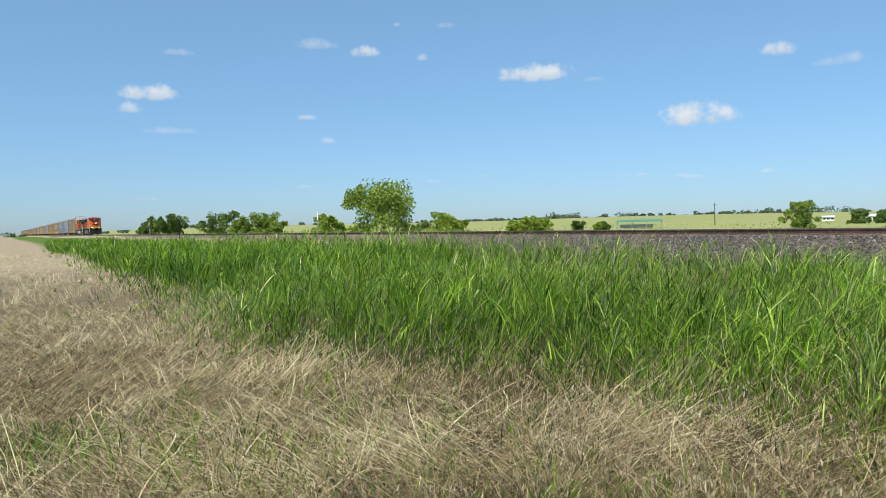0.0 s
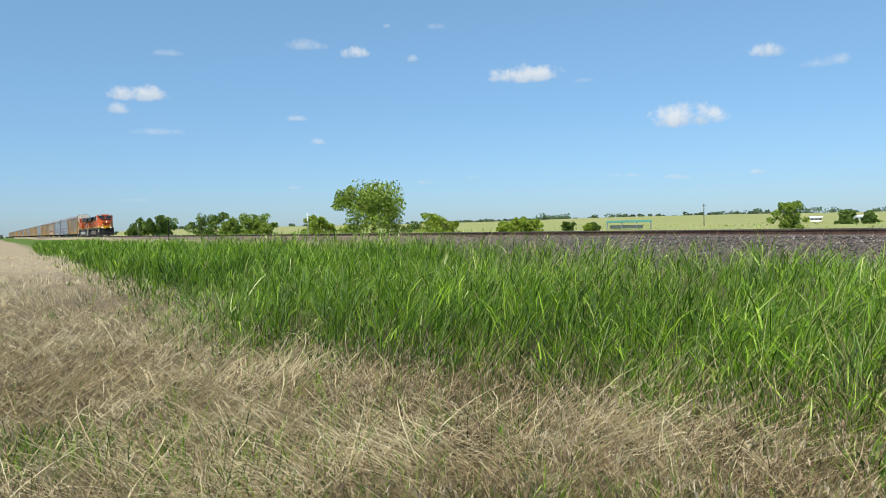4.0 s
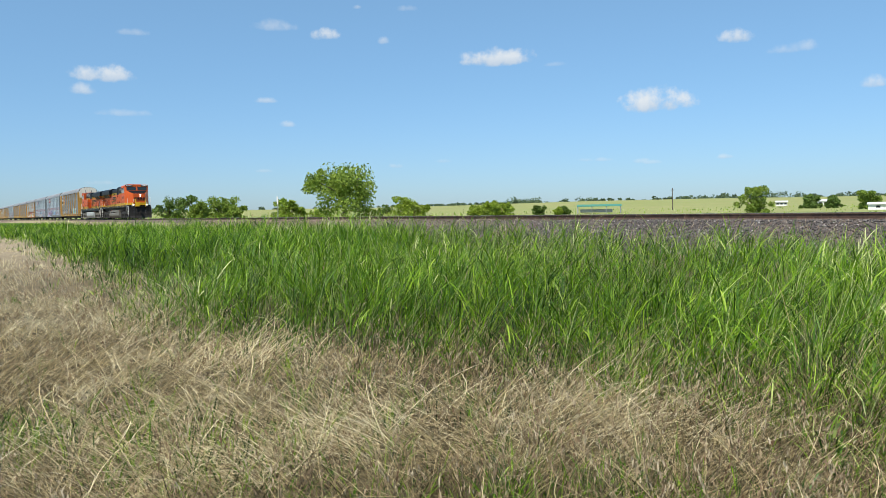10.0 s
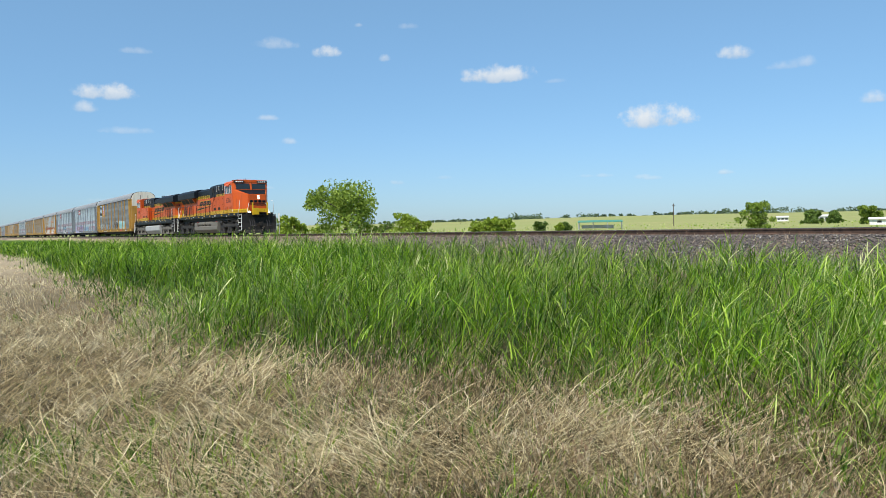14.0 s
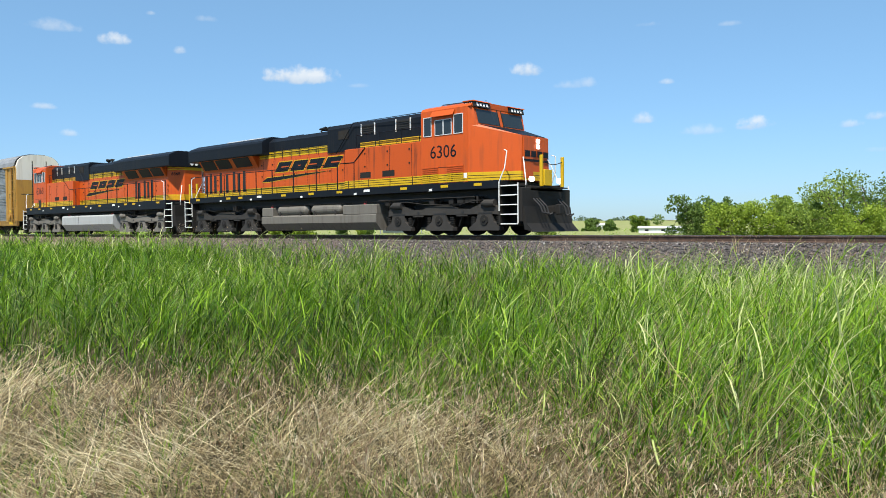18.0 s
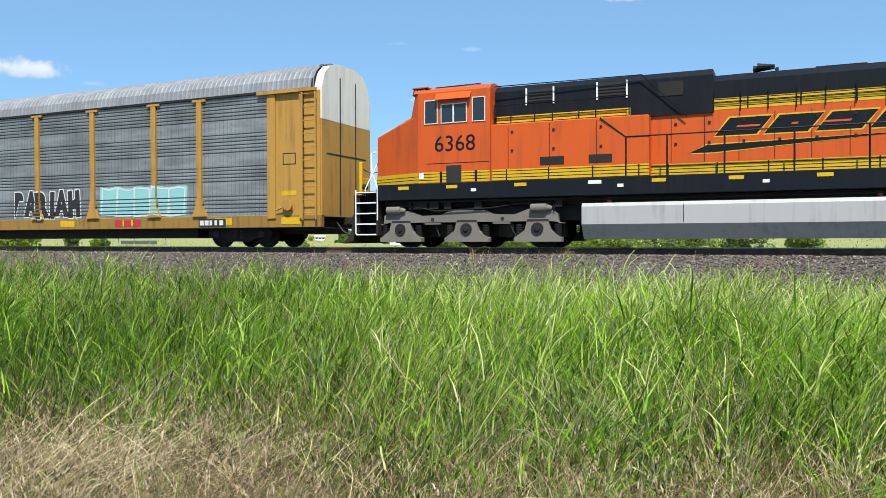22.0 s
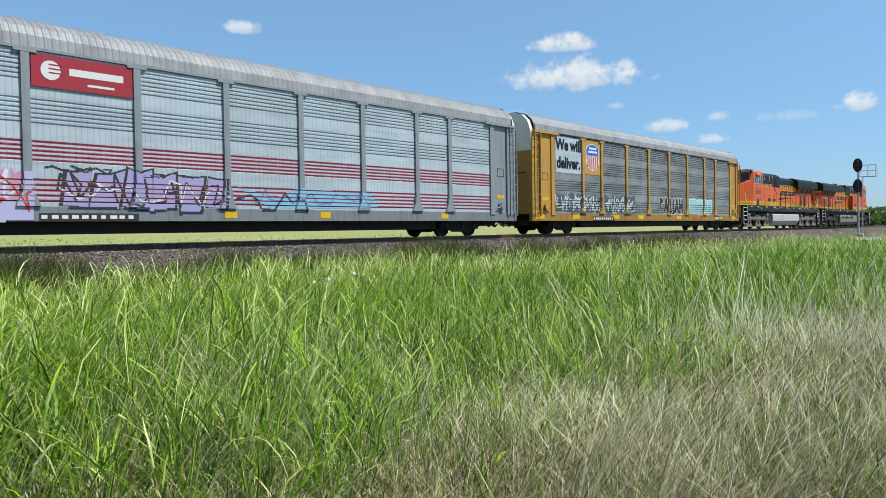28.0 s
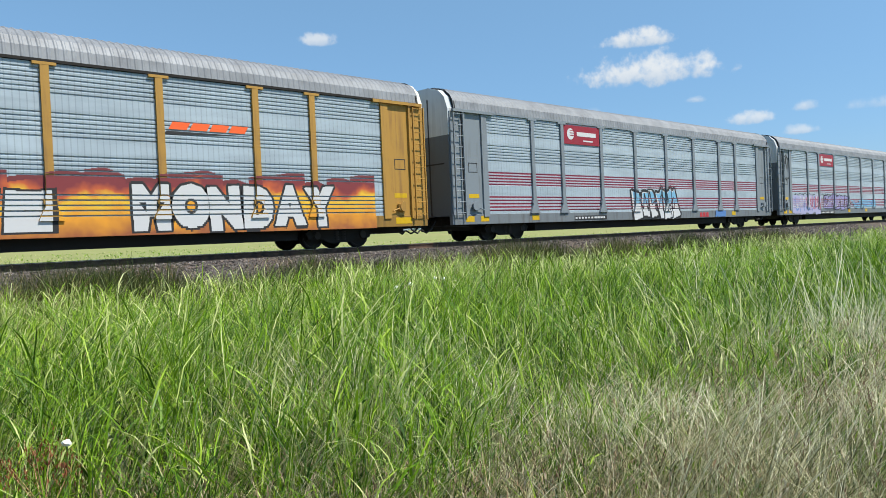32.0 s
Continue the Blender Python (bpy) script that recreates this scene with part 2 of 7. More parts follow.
def build_land():
    s = np.sinh(np.linspace(-7.2, 7.2, 181)) / math.sinh(7.2)
    xs, ys = s * 3600, s * 3600 + 12
    gx, gy = np.meshgrid(xs, ys, indexing="ij")
    gz = land(gx, gy)
    v = np.stack([gx, gy, gz], -1).reshape(-1, 3)
    n = len(xs)
    i = (np.arange(n - 1)[:, None] * n + np.arange(n - 1)).ravel()
    q = np.stack([i, i + n, i + n + 1, i + 1], 1)
    m, t, b = material("soil_and_turf", rough=0.95, spec=0.1)
    co = world_coords(t)
    sep = t.node("ShaderNodeSeparateXYZ", {0: co})
    fine, big = t.noise(co, 3.0, 6, 0.7), t.noise(co, 0.02, 4)
    # near thatch coloured dark for the shaded gaps between strands, paler with distance
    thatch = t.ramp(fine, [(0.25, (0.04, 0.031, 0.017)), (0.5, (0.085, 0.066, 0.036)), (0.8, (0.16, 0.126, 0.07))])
    field = t.ramp(t.noise(co, 0.35, 6, 0.7), [(0.25, (0.18, 0.195, 0.07)), (0.5, (0.275, 0.275, 0.115)), (0.8, (0.37, 0.355, 0.17))])
    field = t.mix(t.span(big, 0.35, 0.65), field, (0.235, 0.265, 0.095))
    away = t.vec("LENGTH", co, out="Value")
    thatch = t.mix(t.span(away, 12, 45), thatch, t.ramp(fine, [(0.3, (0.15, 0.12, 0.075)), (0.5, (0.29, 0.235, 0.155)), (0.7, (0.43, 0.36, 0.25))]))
    turf = t.math("MULTIPLY", t.math("MAXIMUM", t.span(sep.outputs[0], -14, -26), t.span(sep.outputs[0], 5, 12)), t.math("MULTIPLY", t.span(sep.outputs[1], 4.0, 6.0), t.span(sep.outputs[1], 17, 16)))
    thatch = t.mix(turf, thatch, t.ramp(fine, [(0.3, (0.035, 0.07, 0.014)), (0.7, (0.13, 0.20, 0.035))]))
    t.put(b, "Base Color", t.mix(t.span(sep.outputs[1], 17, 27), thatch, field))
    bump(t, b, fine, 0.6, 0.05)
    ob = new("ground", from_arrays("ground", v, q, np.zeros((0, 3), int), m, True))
    tagged(ob, "open prairie of dry thatch and pale green pasture", "ground", kind="structure")


build_land()


# ---- track ----
def build_track():
    m, t, b = material("crushed_stone", rough=0.9, spec=0.2)
    co = world_coords(t)
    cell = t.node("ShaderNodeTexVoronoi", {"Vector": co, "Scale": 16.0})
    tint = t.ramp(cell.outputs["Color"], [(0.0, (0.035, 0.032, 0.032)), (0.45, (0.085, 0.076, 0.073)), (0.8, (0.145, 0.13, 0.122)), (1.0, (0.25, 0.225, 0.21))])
    tint = t.mix(t.span(t.noise(co, 0.5, 4), 0.4, 0.7), tint, (0.17, 0.12, 0.09))
    dust = t.math("MULTIPLY", t.span(t.node("ShaderNodeSeparateXYZ", {0: co}).outputs[0], -20.0, -45.0), t.span(t.noise(co, 0.9, 4), 0.3, 0.6, 0.35, 0.9))
    tint = t.mix(dust, tint, (0.36, 0.255, 0.19))
    # shade in the crevices between stones is put into the colour here
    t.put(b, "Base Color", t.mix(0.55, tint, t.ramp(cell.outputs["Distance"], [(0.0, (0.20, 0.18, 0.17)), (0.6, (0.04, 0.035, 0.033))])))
    bump(t, b, cell.outputs["Distance"], 1.0, 0.04)
    prof = [(-4.9, 0.05), (-4.3, 0.32), (-2.0, 1.13), (-1.5, 1.16), (1.5, 1.16), (2.0, 1.13), (4.6, 0.5), (4.9, 0.2)]
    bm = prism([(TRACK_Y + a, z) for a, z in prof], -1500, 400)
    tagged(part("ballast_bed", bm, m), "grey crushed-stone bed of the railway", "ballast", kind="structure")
    # loose stones over the slope
    g = np.random.RandomState(5)
    k = 38000
    x = np.concatenate([g.uniform(-22, 20, k // 2), g.uniform(-70, 60, k // 2)])
    y = TRACK_Y - g.uniform(1.45, 4.6, k)
    z = np.interp(y - TRACK_Y, [a for a, _ in prof], [c for _, c in prof])
    base = np.array([(1, 0, 0), (-1, 0, 0), (0, 1, 0), (0, -1, 0), (0, 0, 0.75), (0, 0, -0.6)], float)
    f = np.array([(0, 2, 4), (2, 1, 4), (1, 3, 4), (3, 0, 4), (2, 0, 5), (1, 2, 5), (3, 1, 5), (0, 3, 5)])
    size = g.uniform(0.022, 0.05, k) * np.where(np.abs(x) > 24, 1.3, 1)
    a = g.uniform(0, math.tau, (k, 1))
    v = base[None] * g.uniform(0.65, 1.25, (k, 6, 3))
    tilt = g.uniform(-0.7, 0.7, (k, 1))
    vx, vz = v[..., 0] * np.cos(tilt) - v[..., 2] * np.sin(tilt), v[..., 0] * np.sin(tilt) + v[..., 2] * np.cos(tilt)
    v = np.stack([vx * np.cos(a) - v[..., 1] * np.sin(a), vx * np.sin(a) + v[..., 1] * np.cos(a), vz], -1) * size[:, None, None]
    v += np.stack([x, y, z + size * 0.35], -1)[:, None]
    ff = (f[None] + 6 * np.arange(k)[:, None, None]).reshape(-1, 3)
    m2, t, b = material("stones", rough=0.85, spec=0.25)
    r = t.node("ShaderNodeNewGeometry").outputs["Random Per Island"]
    c = t.ramp(r, [(0.0, (0.035, 0.032, 0.033)), (0.35, (0.085, 0.076, 0.073)), (0.7, (0.15, 0.134, 0.125)), (0.92, (0.19, 0.14, 0.11)), (1.0, (0.42, 0.39, 0.37))])
    co = world_coords(t)
    c = t.mix(t.span(t.noise(co, 60, 2), 0.4, 0.8, 0, 0.4), c, (0.2, 0.17, 0.15))
    dust = t.math("MULTIPLY", t.span(t.node("ShaderNodeSeparateXYZ", {0: co}).outputs[0], -20.0, -45.0), t.span(t.noise(co, 0.9, 4), 0.3, 0.6, 0.25, 0.75))
    t.put(b, "Base Color", t.mix(dust, c, (0.36, 0.255, 0.19)))
    ob = new("ballast_stones", from_arrays("ballast_stones", v.reshape(-1, 3), np.zeros((0, 4), int), ff, m2))
    tagged(ob, "loose grey and reddish crushed stones beside the track", "stones", kind="stuff")
    # rails
    steel, t, b = material("rail_steel", (0.09, 0.055, 0.04), 0.7, 0.3)
    co = object_coords(t)
    t.put(b, "Base Color", t.ramp(t.noise(co, 6, 5), [(0.3, (0.045, 0.028, 0.022)), (0.7, (0.13, 0.075, 0.05))]))
    worn, _, _ = material("worn_rail_head", (0.55, 0.54, 0.53), 0.3, 1.0)
    for side in (-1, 1):
        y = TRACK_Y + side * 0.755
        o = [(-0.07, -0.17), (0.07, -0.17), (0.07, -0.155), (0.012, -0.135), (0.012, -0.045), (0.036, -0.035), (0.036, -0.004), (-0.036, -0.004), (-0.036, -0.035), (-0.012, -0.045), (-0.012, -0.135), (-0.07, -0.155)]
        rail = part("rail", prism([(y + a, RAIL_Z + c) for a, c in o], -1500, 400), steel)
        tagged(rail, "rusty steel rail with a worn shiny head", "rail", "rails of the track", "structure")
        part("running_surface", boxes((-1500, 400, y - 0.03, y + 0.03, RAIL_Z - 0.0045, RAIL_Z)), worn, rail, "bright worn steel running surface")

    # sleepers: one piece each where the camera looks closest
    wood, t, b = material("creosoted_wood", rough=0.85, spec=0.2)
    co = object_coords(t)
    rnd = t.node("ShaderNodeObjectInfo").outputs["Random"]
    grain = t.noise(t.vec("MULTIPLY", co, (6.0, 0.6, 6.0)), 4, 5)
    t.put(b, "Base Color", t.mix(t.span(rnd, 0, 1, 0, 0.5), t.ramp(grain, [(0.3, (0.035, 0.026, 0.02)), (0.7, (0.12, 0.09, 0.07))]), (0.16, 0.14, 0.12)))
    bed = new("sleepers")
    tagged(bed, "dark creosoted wooden sleepers under the rails", "sleepers", kind="structure")
    first = part("sleeper", boxes((-0.115, 0.115, -1.3, 1.3, -0.17, 0.0), bevel=0.012), wood, bed)
    first.location = (-75, TRACK_Y, RAIL_Z - 0.165)
    for i in range(1, 296):
        share("sleeper", first, Matrix.Translation((-75 + i * 0.5 + 0.03 * math.sin(i * 7.1), TRACK_Y + 0.04 * math.sin(i * 3.7), RAIL_Z - 0.165 + 0.006 * math.sin(i * 5.3))) @ Matrix.Rotation(0.012 * math.sin(i * 2.3), 4, "Z"), bed)
    bm = bmesh.new()
    for i in range(300):
        box(bm, -75.6 - i * 0.5, -75.37 - i * 0.5, TRACK_Y - 1.3, TRACK_Y + 1.3, RAIL_Z - 0.3, RAIL_Z - 0.165)
    tagged(part("far_sleepers", bm, wood, bed), kind="stuff")


build_track()

# ---- grass ----
def blades(name, x, y, z, h, w, lean, bend, turn, mat, segs=3, tint=None, start=0.12, limit=2.2, twist=0.0):
    """Many tapering blades of length h as one mesh, each arching over by its bend and swerving by its twist; tint is one number for each blade."""
    k = len(x)
    px, py = np.cos(turn), np.sin(turn)
    cx, cy, cz = np.array(x, float), np.array(y, float), np.array(z, float)
    floor = cz + 0.012
    rows = []
    for j in range(segs + 1):
        s = j / segs
        ww = w * (1 - s) ** 0.6 * (0.62 + 0.9 * s)
        if j < segs:
            rows += [np.stack([cx - px * ww, cy - py * ww, cz], 1), np.stack([cx + px * ww, cy + py * ww, cz], 1)]
        else:
            rows.append(np.stack([cx, cy, cz], 1))
        m = (j + 0.5) / segs
        th = np.minimum(start + 1.25 * bend * m**1.2, limit)
        az = lean + twist * (m - 0.2)
        cx, cy = cx + h / segs * np.sin(th) * np.cos(az), cy + h / segs * np.sin(th) * np.sin(az)
        cz = np.maximum(cz + h / segs * np.cos(th), floor)
    nv = 2 * segs + 1
    v = np.stack(rows, 1).reshape(-1, 3)
    base = (np.arange(k) * nv)[:, None]
    q = np.concatenate([base + np.array([[2 * i, 2 * i + 1, 2 * i + 3, 2 * i + 2]]) for i in range(segs - 1)]) if segs > 1 else np.zeros((0, 4), int)
    f = base + np.array([[2 * segs - 2, 2 * segs - 1, 2 * segs]])
    me = from_arrays(name, v, q, f, mat)
    if tint is not None:
        a = me.attributes.new("tint", "FLOAT", "POINT")
        a.data.foreach_set("value", np.repeat(tint, nv).astype(np.float32))
    return me


def grass_material(name, stops, through=0.26, rough=0.45, spec=0.25):
    """Colour runs over one scale: a blade's own number mixed with that of its tuft."""
    m, t, b = material(name, rough=rough, spec=spec)
    geo = t.node("ShaderNodeNewGeometry")
    tuft = t.node("ShaderNodeAttribute", attribute_name="tint").outputs["Fac"]
    k = t.math("ADD", tuft, t.math("MULTIPLY", t.math("SUBTRACT", geo.outputs["Random Per Island"], 0.5), 0.75))
    c = t.ramp(k, stops)
    t.put(b, "Base Color", c)
    tr = t.node("ShaderNodeBsdfTranslucent", {0: c})
    t.put(m.node_tree.nodes["Material Output"], 0, t.node("ShaderNodeMixShader", {0: through, 1: b, 2: tr}))
    return m


def scatter(n, seed, near, far, a0, a1, power=1.0):
    """Places round the stand, thinner with distance; the angle counts to the left of straight at the track."""
    g = np.random.RandomState(seed)
    r = near * (far / near) ** (g.uniform(0, 1, n) ** power)
    a = np.radians(g.uniform(a0, a1, n))
    return -np.sin(a) * r, np.cos(a) * r, r, g


def tufts(n, seed, near, far, per, spread, keep, power=0.9, a=100):
    """Blade places gathered in tufts: x, y, distance, the tuft's number, the outward angle, its random state."""
    lo, hi = a if isinstance(a, tuple) else (-a, a)
    x, y, r, g = scatter(n, seed, near, far, lo, hi, power)
    ok = keep(x, y, g)
    x, y, r = x[ok], y[ok], r[ok]
    own = g.uniform(0, 1, len(x))
    i = np.repeat(np.arange(len(x)), per)
    out = g.uniform(0, math.tau, len(i))
    s = spread * (0.6 + 0.04 * r[i]) * np.sqrt(g.uniform(0, 1, len(i)))
    return x[i] + np.cos(out) * s, y[i] + np.sin(out) * s, r[i], own[i], out, g


def build_grass():
    # green: darkest stops paint in shaded gaps, palest stops paint in leaf sheen
    green = grass_material("green_blades", [(0.0, (0.009, 0.025, 0.004)), (0.3, (0.036, 0.096, 0.009)), (0.55, (0.105, 0.222, 0.011)), (0.8, (0.235, 0.40, 0.014)), (0.92, (0.36, 0.50, 0.06)), (1.0, (0.56, 0.60, 0.26))])
    dry = grass_material("dry_blades", [(0.0, (0.055, 0.04, 0.02)), (0.3, (0.175, 0.13, 0.066)), (0.6, (0.42, 0.33, 0.168)), (0.85, (0.66, 0.545, 0.31)), (1.0, (0.84, 0.745, 0.49))], 0.24, 0.55)
    bleached = grass_material("bleached_blades", [(0.0, (0.05, 0.058, 0.022)), (0.3, (0.155, 0.155, 0.064)), (0.6, (0.38, 0.35, 0.18)), (0.85, (0.60, 0.575, 0.35)), (1.0, (0.84, 0.81, 0.58))], 0.24, 0.55)
    rankm = grass_material("olive_weeds", [(0.0, (0.015, 0.022, 0.006)), (0.4, (0.045, 0.068, 0.014)), (0.7, (0.10, 0.125, 0.03)), (1.0, (0.25, 0.19, 0.09))])
    seed = grass_material("seed_heads", [(0.0, (0.20, 0.12, 0.07)), (0.5, (0.42, 0.31, 0.19)), (1.0, (0.66, 0.56, 0.40))], 0.3, 0.7)

    def hue(x, y, own):
        """Deeper green towards the far left of the strip, yellow-green in the middle and farther back."""
        base = 0.37 + 0.05 * smooth(x, -8, -3) + 0.13 * smooth(x, -1, 3) + (0.08 + 0.24 * smooth(x, -10, 0)) * smooth(y, 8, 12) - 0.06 * smooth(x, 4, 9)
        return base + 0.14 * waves(x, y, 51, 0.5) + 0.5 * (own - 0.5)

    # tall strip
    def in_strip(x, y, g):
        e = greenness(x, y)
        return (e > -0.25) & (g.uniform(0, 1, len(x)) < 0.25 + 0.75 * smooth(e, -0.2, 0.8))

    x, y, r, own, out, g = tufts(29000, 1, 3.6, 70, 12, 0.13, in_strip)
    n = len(x)
    e = greenness(x, y)
    back = smooth(y, 10, 14)
    tall = (1.0 + 0.2 * waves(x, y, 31, 0.7) + 0.14 * waves(x, y, 32, 2.5)) * (0.62 + 0.7 * own) * (1 + 0.5 * smooth(-x, 10, 26) * back)
    tall *= 0.45 + 0.55 * smooth(e, -0.2, 1.8)
    tall = np.minimum(tall, 1.28 + 0.4 * smooth(-x, 10, 26) * back - 0.3 * np.exp(-((x - 1.8) ** 2) / 6) * back - 0.16 * smooth(x, 2, 6) * back)
    # leaves spring from the stems at all heights and arch over
    up = g.uniform(0.0, 0.82, n) ** 0.9
    broad = g.uniform(0, 1, n) < 0.2
    long = tall * g.uniform(0.3, 0.68, n) * (1 - 0.25 * up)
    w = (0.003 + 0.0062 * g.uniform(0, 1, n) ** 1.6) * np.where(broad, 1.5, 1.0) * (0.78 + np.minimum(r, 10) * 0.026 + np.clip(r - 10, 0, 30) * 0.05)
    wind = 0.3 + 1.1 * waves(x, y, 33, 0.9)
    lean = out + 0.6 * np.sin(wind - out) + g.normal(0, 0.5, n)
    sway = 0.16 * up**2 * tall
    bx_, by_ = x + np.cos(wind) * sway, y + np.sin(wind) * sway
    bend = g.uniform(0.25, 1.5, n) * np.where(broad, 1.15, 1.0)
    me = blades("tall_grass", bx_, by_, land(x, y) + up * tall * 0.78, long, w, lean, bend, lean + math.pi / 2 + g.normal(0, 0.7, n), green, 3, hue(x, y, own) + np.where(broad, 0.08, 0.0), g.uniform(0.05, 0.75, n), 2.4, g.normal(0, 0.5, n))
    tagged(new("tall_grass", me), "tall lush green grass with arching leaves in tufts", "grass", kind="stuff")
    # their stems
    k = np.arange(n) % 6 == 0
    me = blades("grass_stems", x[k], y[k], land(x[k], y[k]), tall[k] * g.uniform(0.75, 1.05, k.sum()), 0.0022 * (0.7 + np.minimum(r[k], 30) * 0.05), wind[k], g.uniform(0.1, 0.5, k.sum()), g.uniform(0, math.tau, k.sum()), green, 3, hue(x[k], y[k], own[k]) + 0.12, 0.05)
    tagged(new("grass_stems", me), "upright stems of the tall green grass", "grass", kind="stuff")

    # loose brownish panicles over the strip's far edge and here and there within it
    x, y, r, g = scatter(15000, 15, 6, 48, -70, 78, 0.8)
    ok = (greenness(x, y) > 0.1) & (y < 16.6) & (g.uniform(0, 1, len(x)) < 0.05 + 0.75 * smooth(y, 11.5, 15) * smooth(waves(x, y, 35, 0.5), -0.7, 0.4) * smooth(6 - x, 0, 8))
    x, y, r = x[ok], y[ok], r[ok]
    n = len(x)
    top = (1.0 + 0.35 * smooth(-x, 10, 26) * smooth(y, 10, 14)) * g.uniform(0.75, 1.2, n)
    i = np.repeat(np.arange(n), 6)
    s = np.tile(np.linspace(0.7, 1.0, 6), n)
    a = g.normal(0.3, 0.9, n)[i]
    me = blades("grass_panicles", x[i] + np.cos(a) * 0.2 * s**2, y[i] + np.sin(a) * 0.2 * s**2, land(x, y)[i] + top[i] * s, g.uniform(0.04, 0.1, 6 * n), g.uniform(0.0025, 0.005, 6 * n) * (0.7 + 0.04 * r[i]), g.uniform(0, math.tau, 6 * n), g.uniform(0.4, 1.4, 6 * n), g.uniform(0, math.tau, 6 * n), seed, 2, g.uniform(0.1, 0.75, n)[i])
    tagged(new("grass_panicles", me), "loose pinkish-brown seed panicles over the green grass", "grass", kind="stuff")

    # the strip's far end, seen low along the track
    x, y, r, own, out, g = tufts(7000, 14, 24, 150, 8, 0.2, lambda x, y, g: greenness(x, y) > 1.6, 1.0, (58, 87))
    n = len(x)
    me = blades("distant_grass", x, y, land(x, y), (0.6 + 0.6 * own) * g.uniform(0.7, 1.2, n), g.uniform(0.006, 0.014, n) * (0.5 + 0.03 * r), out, g.uniform(0.2, 1.2, n), g.uniform(0, math.tau, n), green, tint=0.5 + 0.1 * waves(x, y, 52, 0.3) + 0.25 * (own - 0.5))
    tagged(new("distant_grass", me), "green grass strip running off along the railway", "grass", kind="stuff")

    # slender stalks that overtop it
    x, y, r, g = scatter(9000, 6, 4, 60, -100, 100, 0.9)
    ok = greenness(x, y) > 0.3
    x, y, r = x[ok], y[ok], r[ok]
    n = len(x)
    h = g.uniform(0.65, 1.15, n)
    me = blades("grass_stalks", x, y, land(x, y), h, 0.0022 * (0.7 + r * 0.1), g.normal(0.3, 0.8, n), g.uniform(0.2, 0.8, n), g.uniform(0, math.tau, n), green, 4, tint=g.uniform(0.7, 1.1, n))
    tagged(new("grass_stalks", me), "thin pale stalks standing over the green grass", "grass", kind="stuff")

    # dry thatch: long strands that lie over one another
    def in_dry(x, y, g):
        e = greenness(x, y)
        return (y < 14) & (g.uniform(0, 1, len(x)) < 1 - (0.86 - 0.16 * smooth(x, -1, 2) * smooth(x, 9, 6) * smooth(y, 8, 5) + 0.12 * smooth(np.hypot(x, y), 7, 11)) * smooth(e, -0.1, 1.8))

    x, y, r, own, out, g = tufts(25000, 2, 2.3, 75, 10, 0.13, in_dry, 0.95)
    n = len(x)
    swirl = 2.4 * waves(x, y, 41, 0.55)
    pale = smooth(x, 5, 11)
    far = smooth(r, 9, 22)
    h = (0.40 + 0.13 * waves(x, y, 42, 1.1) + 0.16 * pale) * g.uniform(0.5, 1.5, n) * (1 - 0.35 * far * (1 - pale))
    w = g.uniform(0.0010, 0.0027, n) * (0.8 + 0.15 * np.minimum(r, 8) + 0.05 * np.maximum(r - 8, 0))
    lean = np.where(g.uniform(0, 1, n) < 0.45, swirl + g.normal(0, 0.8, n), out)
    lean = np.where(pale > 0.5, 0.2 + g.normal(0, 1.3, n), lean)
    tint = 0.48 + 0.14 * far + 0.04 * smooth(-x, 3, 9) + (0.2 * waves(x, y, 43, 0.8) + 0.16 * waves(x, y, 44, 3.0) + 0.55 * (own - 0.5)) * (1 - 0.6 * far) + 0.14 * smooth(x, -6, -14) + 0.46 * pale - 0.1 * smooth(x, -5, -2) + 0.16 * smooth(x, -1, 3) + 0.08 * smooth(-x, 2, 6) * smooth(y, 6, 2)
    lying = smooth(waves(x, y, 45, 0.5) + 0.7 * smooth(-x, 2, 6), -0.2, 0.7)
    bend = g.uniform(0.3, 1.0 + 0.7 * lying, n) * (1 - 0.5 * pale)
    start = g.uniform(0.05, 0.5, n) + 0.5 * lying * (1 - pale)
    inside = smooth(greenness(x, y), 0.2, 1.2) * smooth(y, 8, 5)
    h, bend = h * (1 + 0.9 * inside), bend * (1 - 0.4 * inside)
    seedy = smooth(-x - 2.7 * y, 1.5, -1.5) * smooth(-x, 1, 3)
    tint = tint - 0.13 * seedy * (1 - far) + 0.15 * inside
    grey = smooth(x, -1.5, 5) > 0.1 + 0.75 * own
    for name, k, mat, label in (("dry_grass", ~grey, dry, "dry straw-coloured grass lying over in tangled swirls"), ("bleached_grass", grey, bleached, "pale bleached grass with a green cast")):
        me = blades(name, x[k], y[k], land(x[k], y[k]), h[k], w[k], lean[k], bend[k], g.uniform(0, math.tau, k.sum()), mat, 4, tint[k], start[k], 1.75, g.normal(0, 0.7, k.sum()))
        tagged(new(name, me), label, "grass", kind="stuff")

    # long bleached strands combed over the thatch in whorls
    x, y, r, g = scatter(46000, 16, 2.9, 17, -60, 95, 0.9)
    lay = smooth(0.8 * waves(x, y, 46, 0.9) + 1.3 * smooth(-x - 2.7 * y, -2.2, 1.8), 0.1, 1.2)
    bare = np.exp(-((x + 5.2) ** 2 + (y - 1.55) ** 2) / 0.5) + np.exp(-((x + 6.5) ** 2 + (y - 0.6) ** 2) / 0.6)
    ok = (greenness(x, y) < 0.1) & (g.uniform(0, 1, len(x)) < (0.22 + 0.78 * lay) * (1 - 0.9 * np.minimum(bare, 1)))
    x, y, r = x[ok], y[ok], r[ok]
    n = len(x)
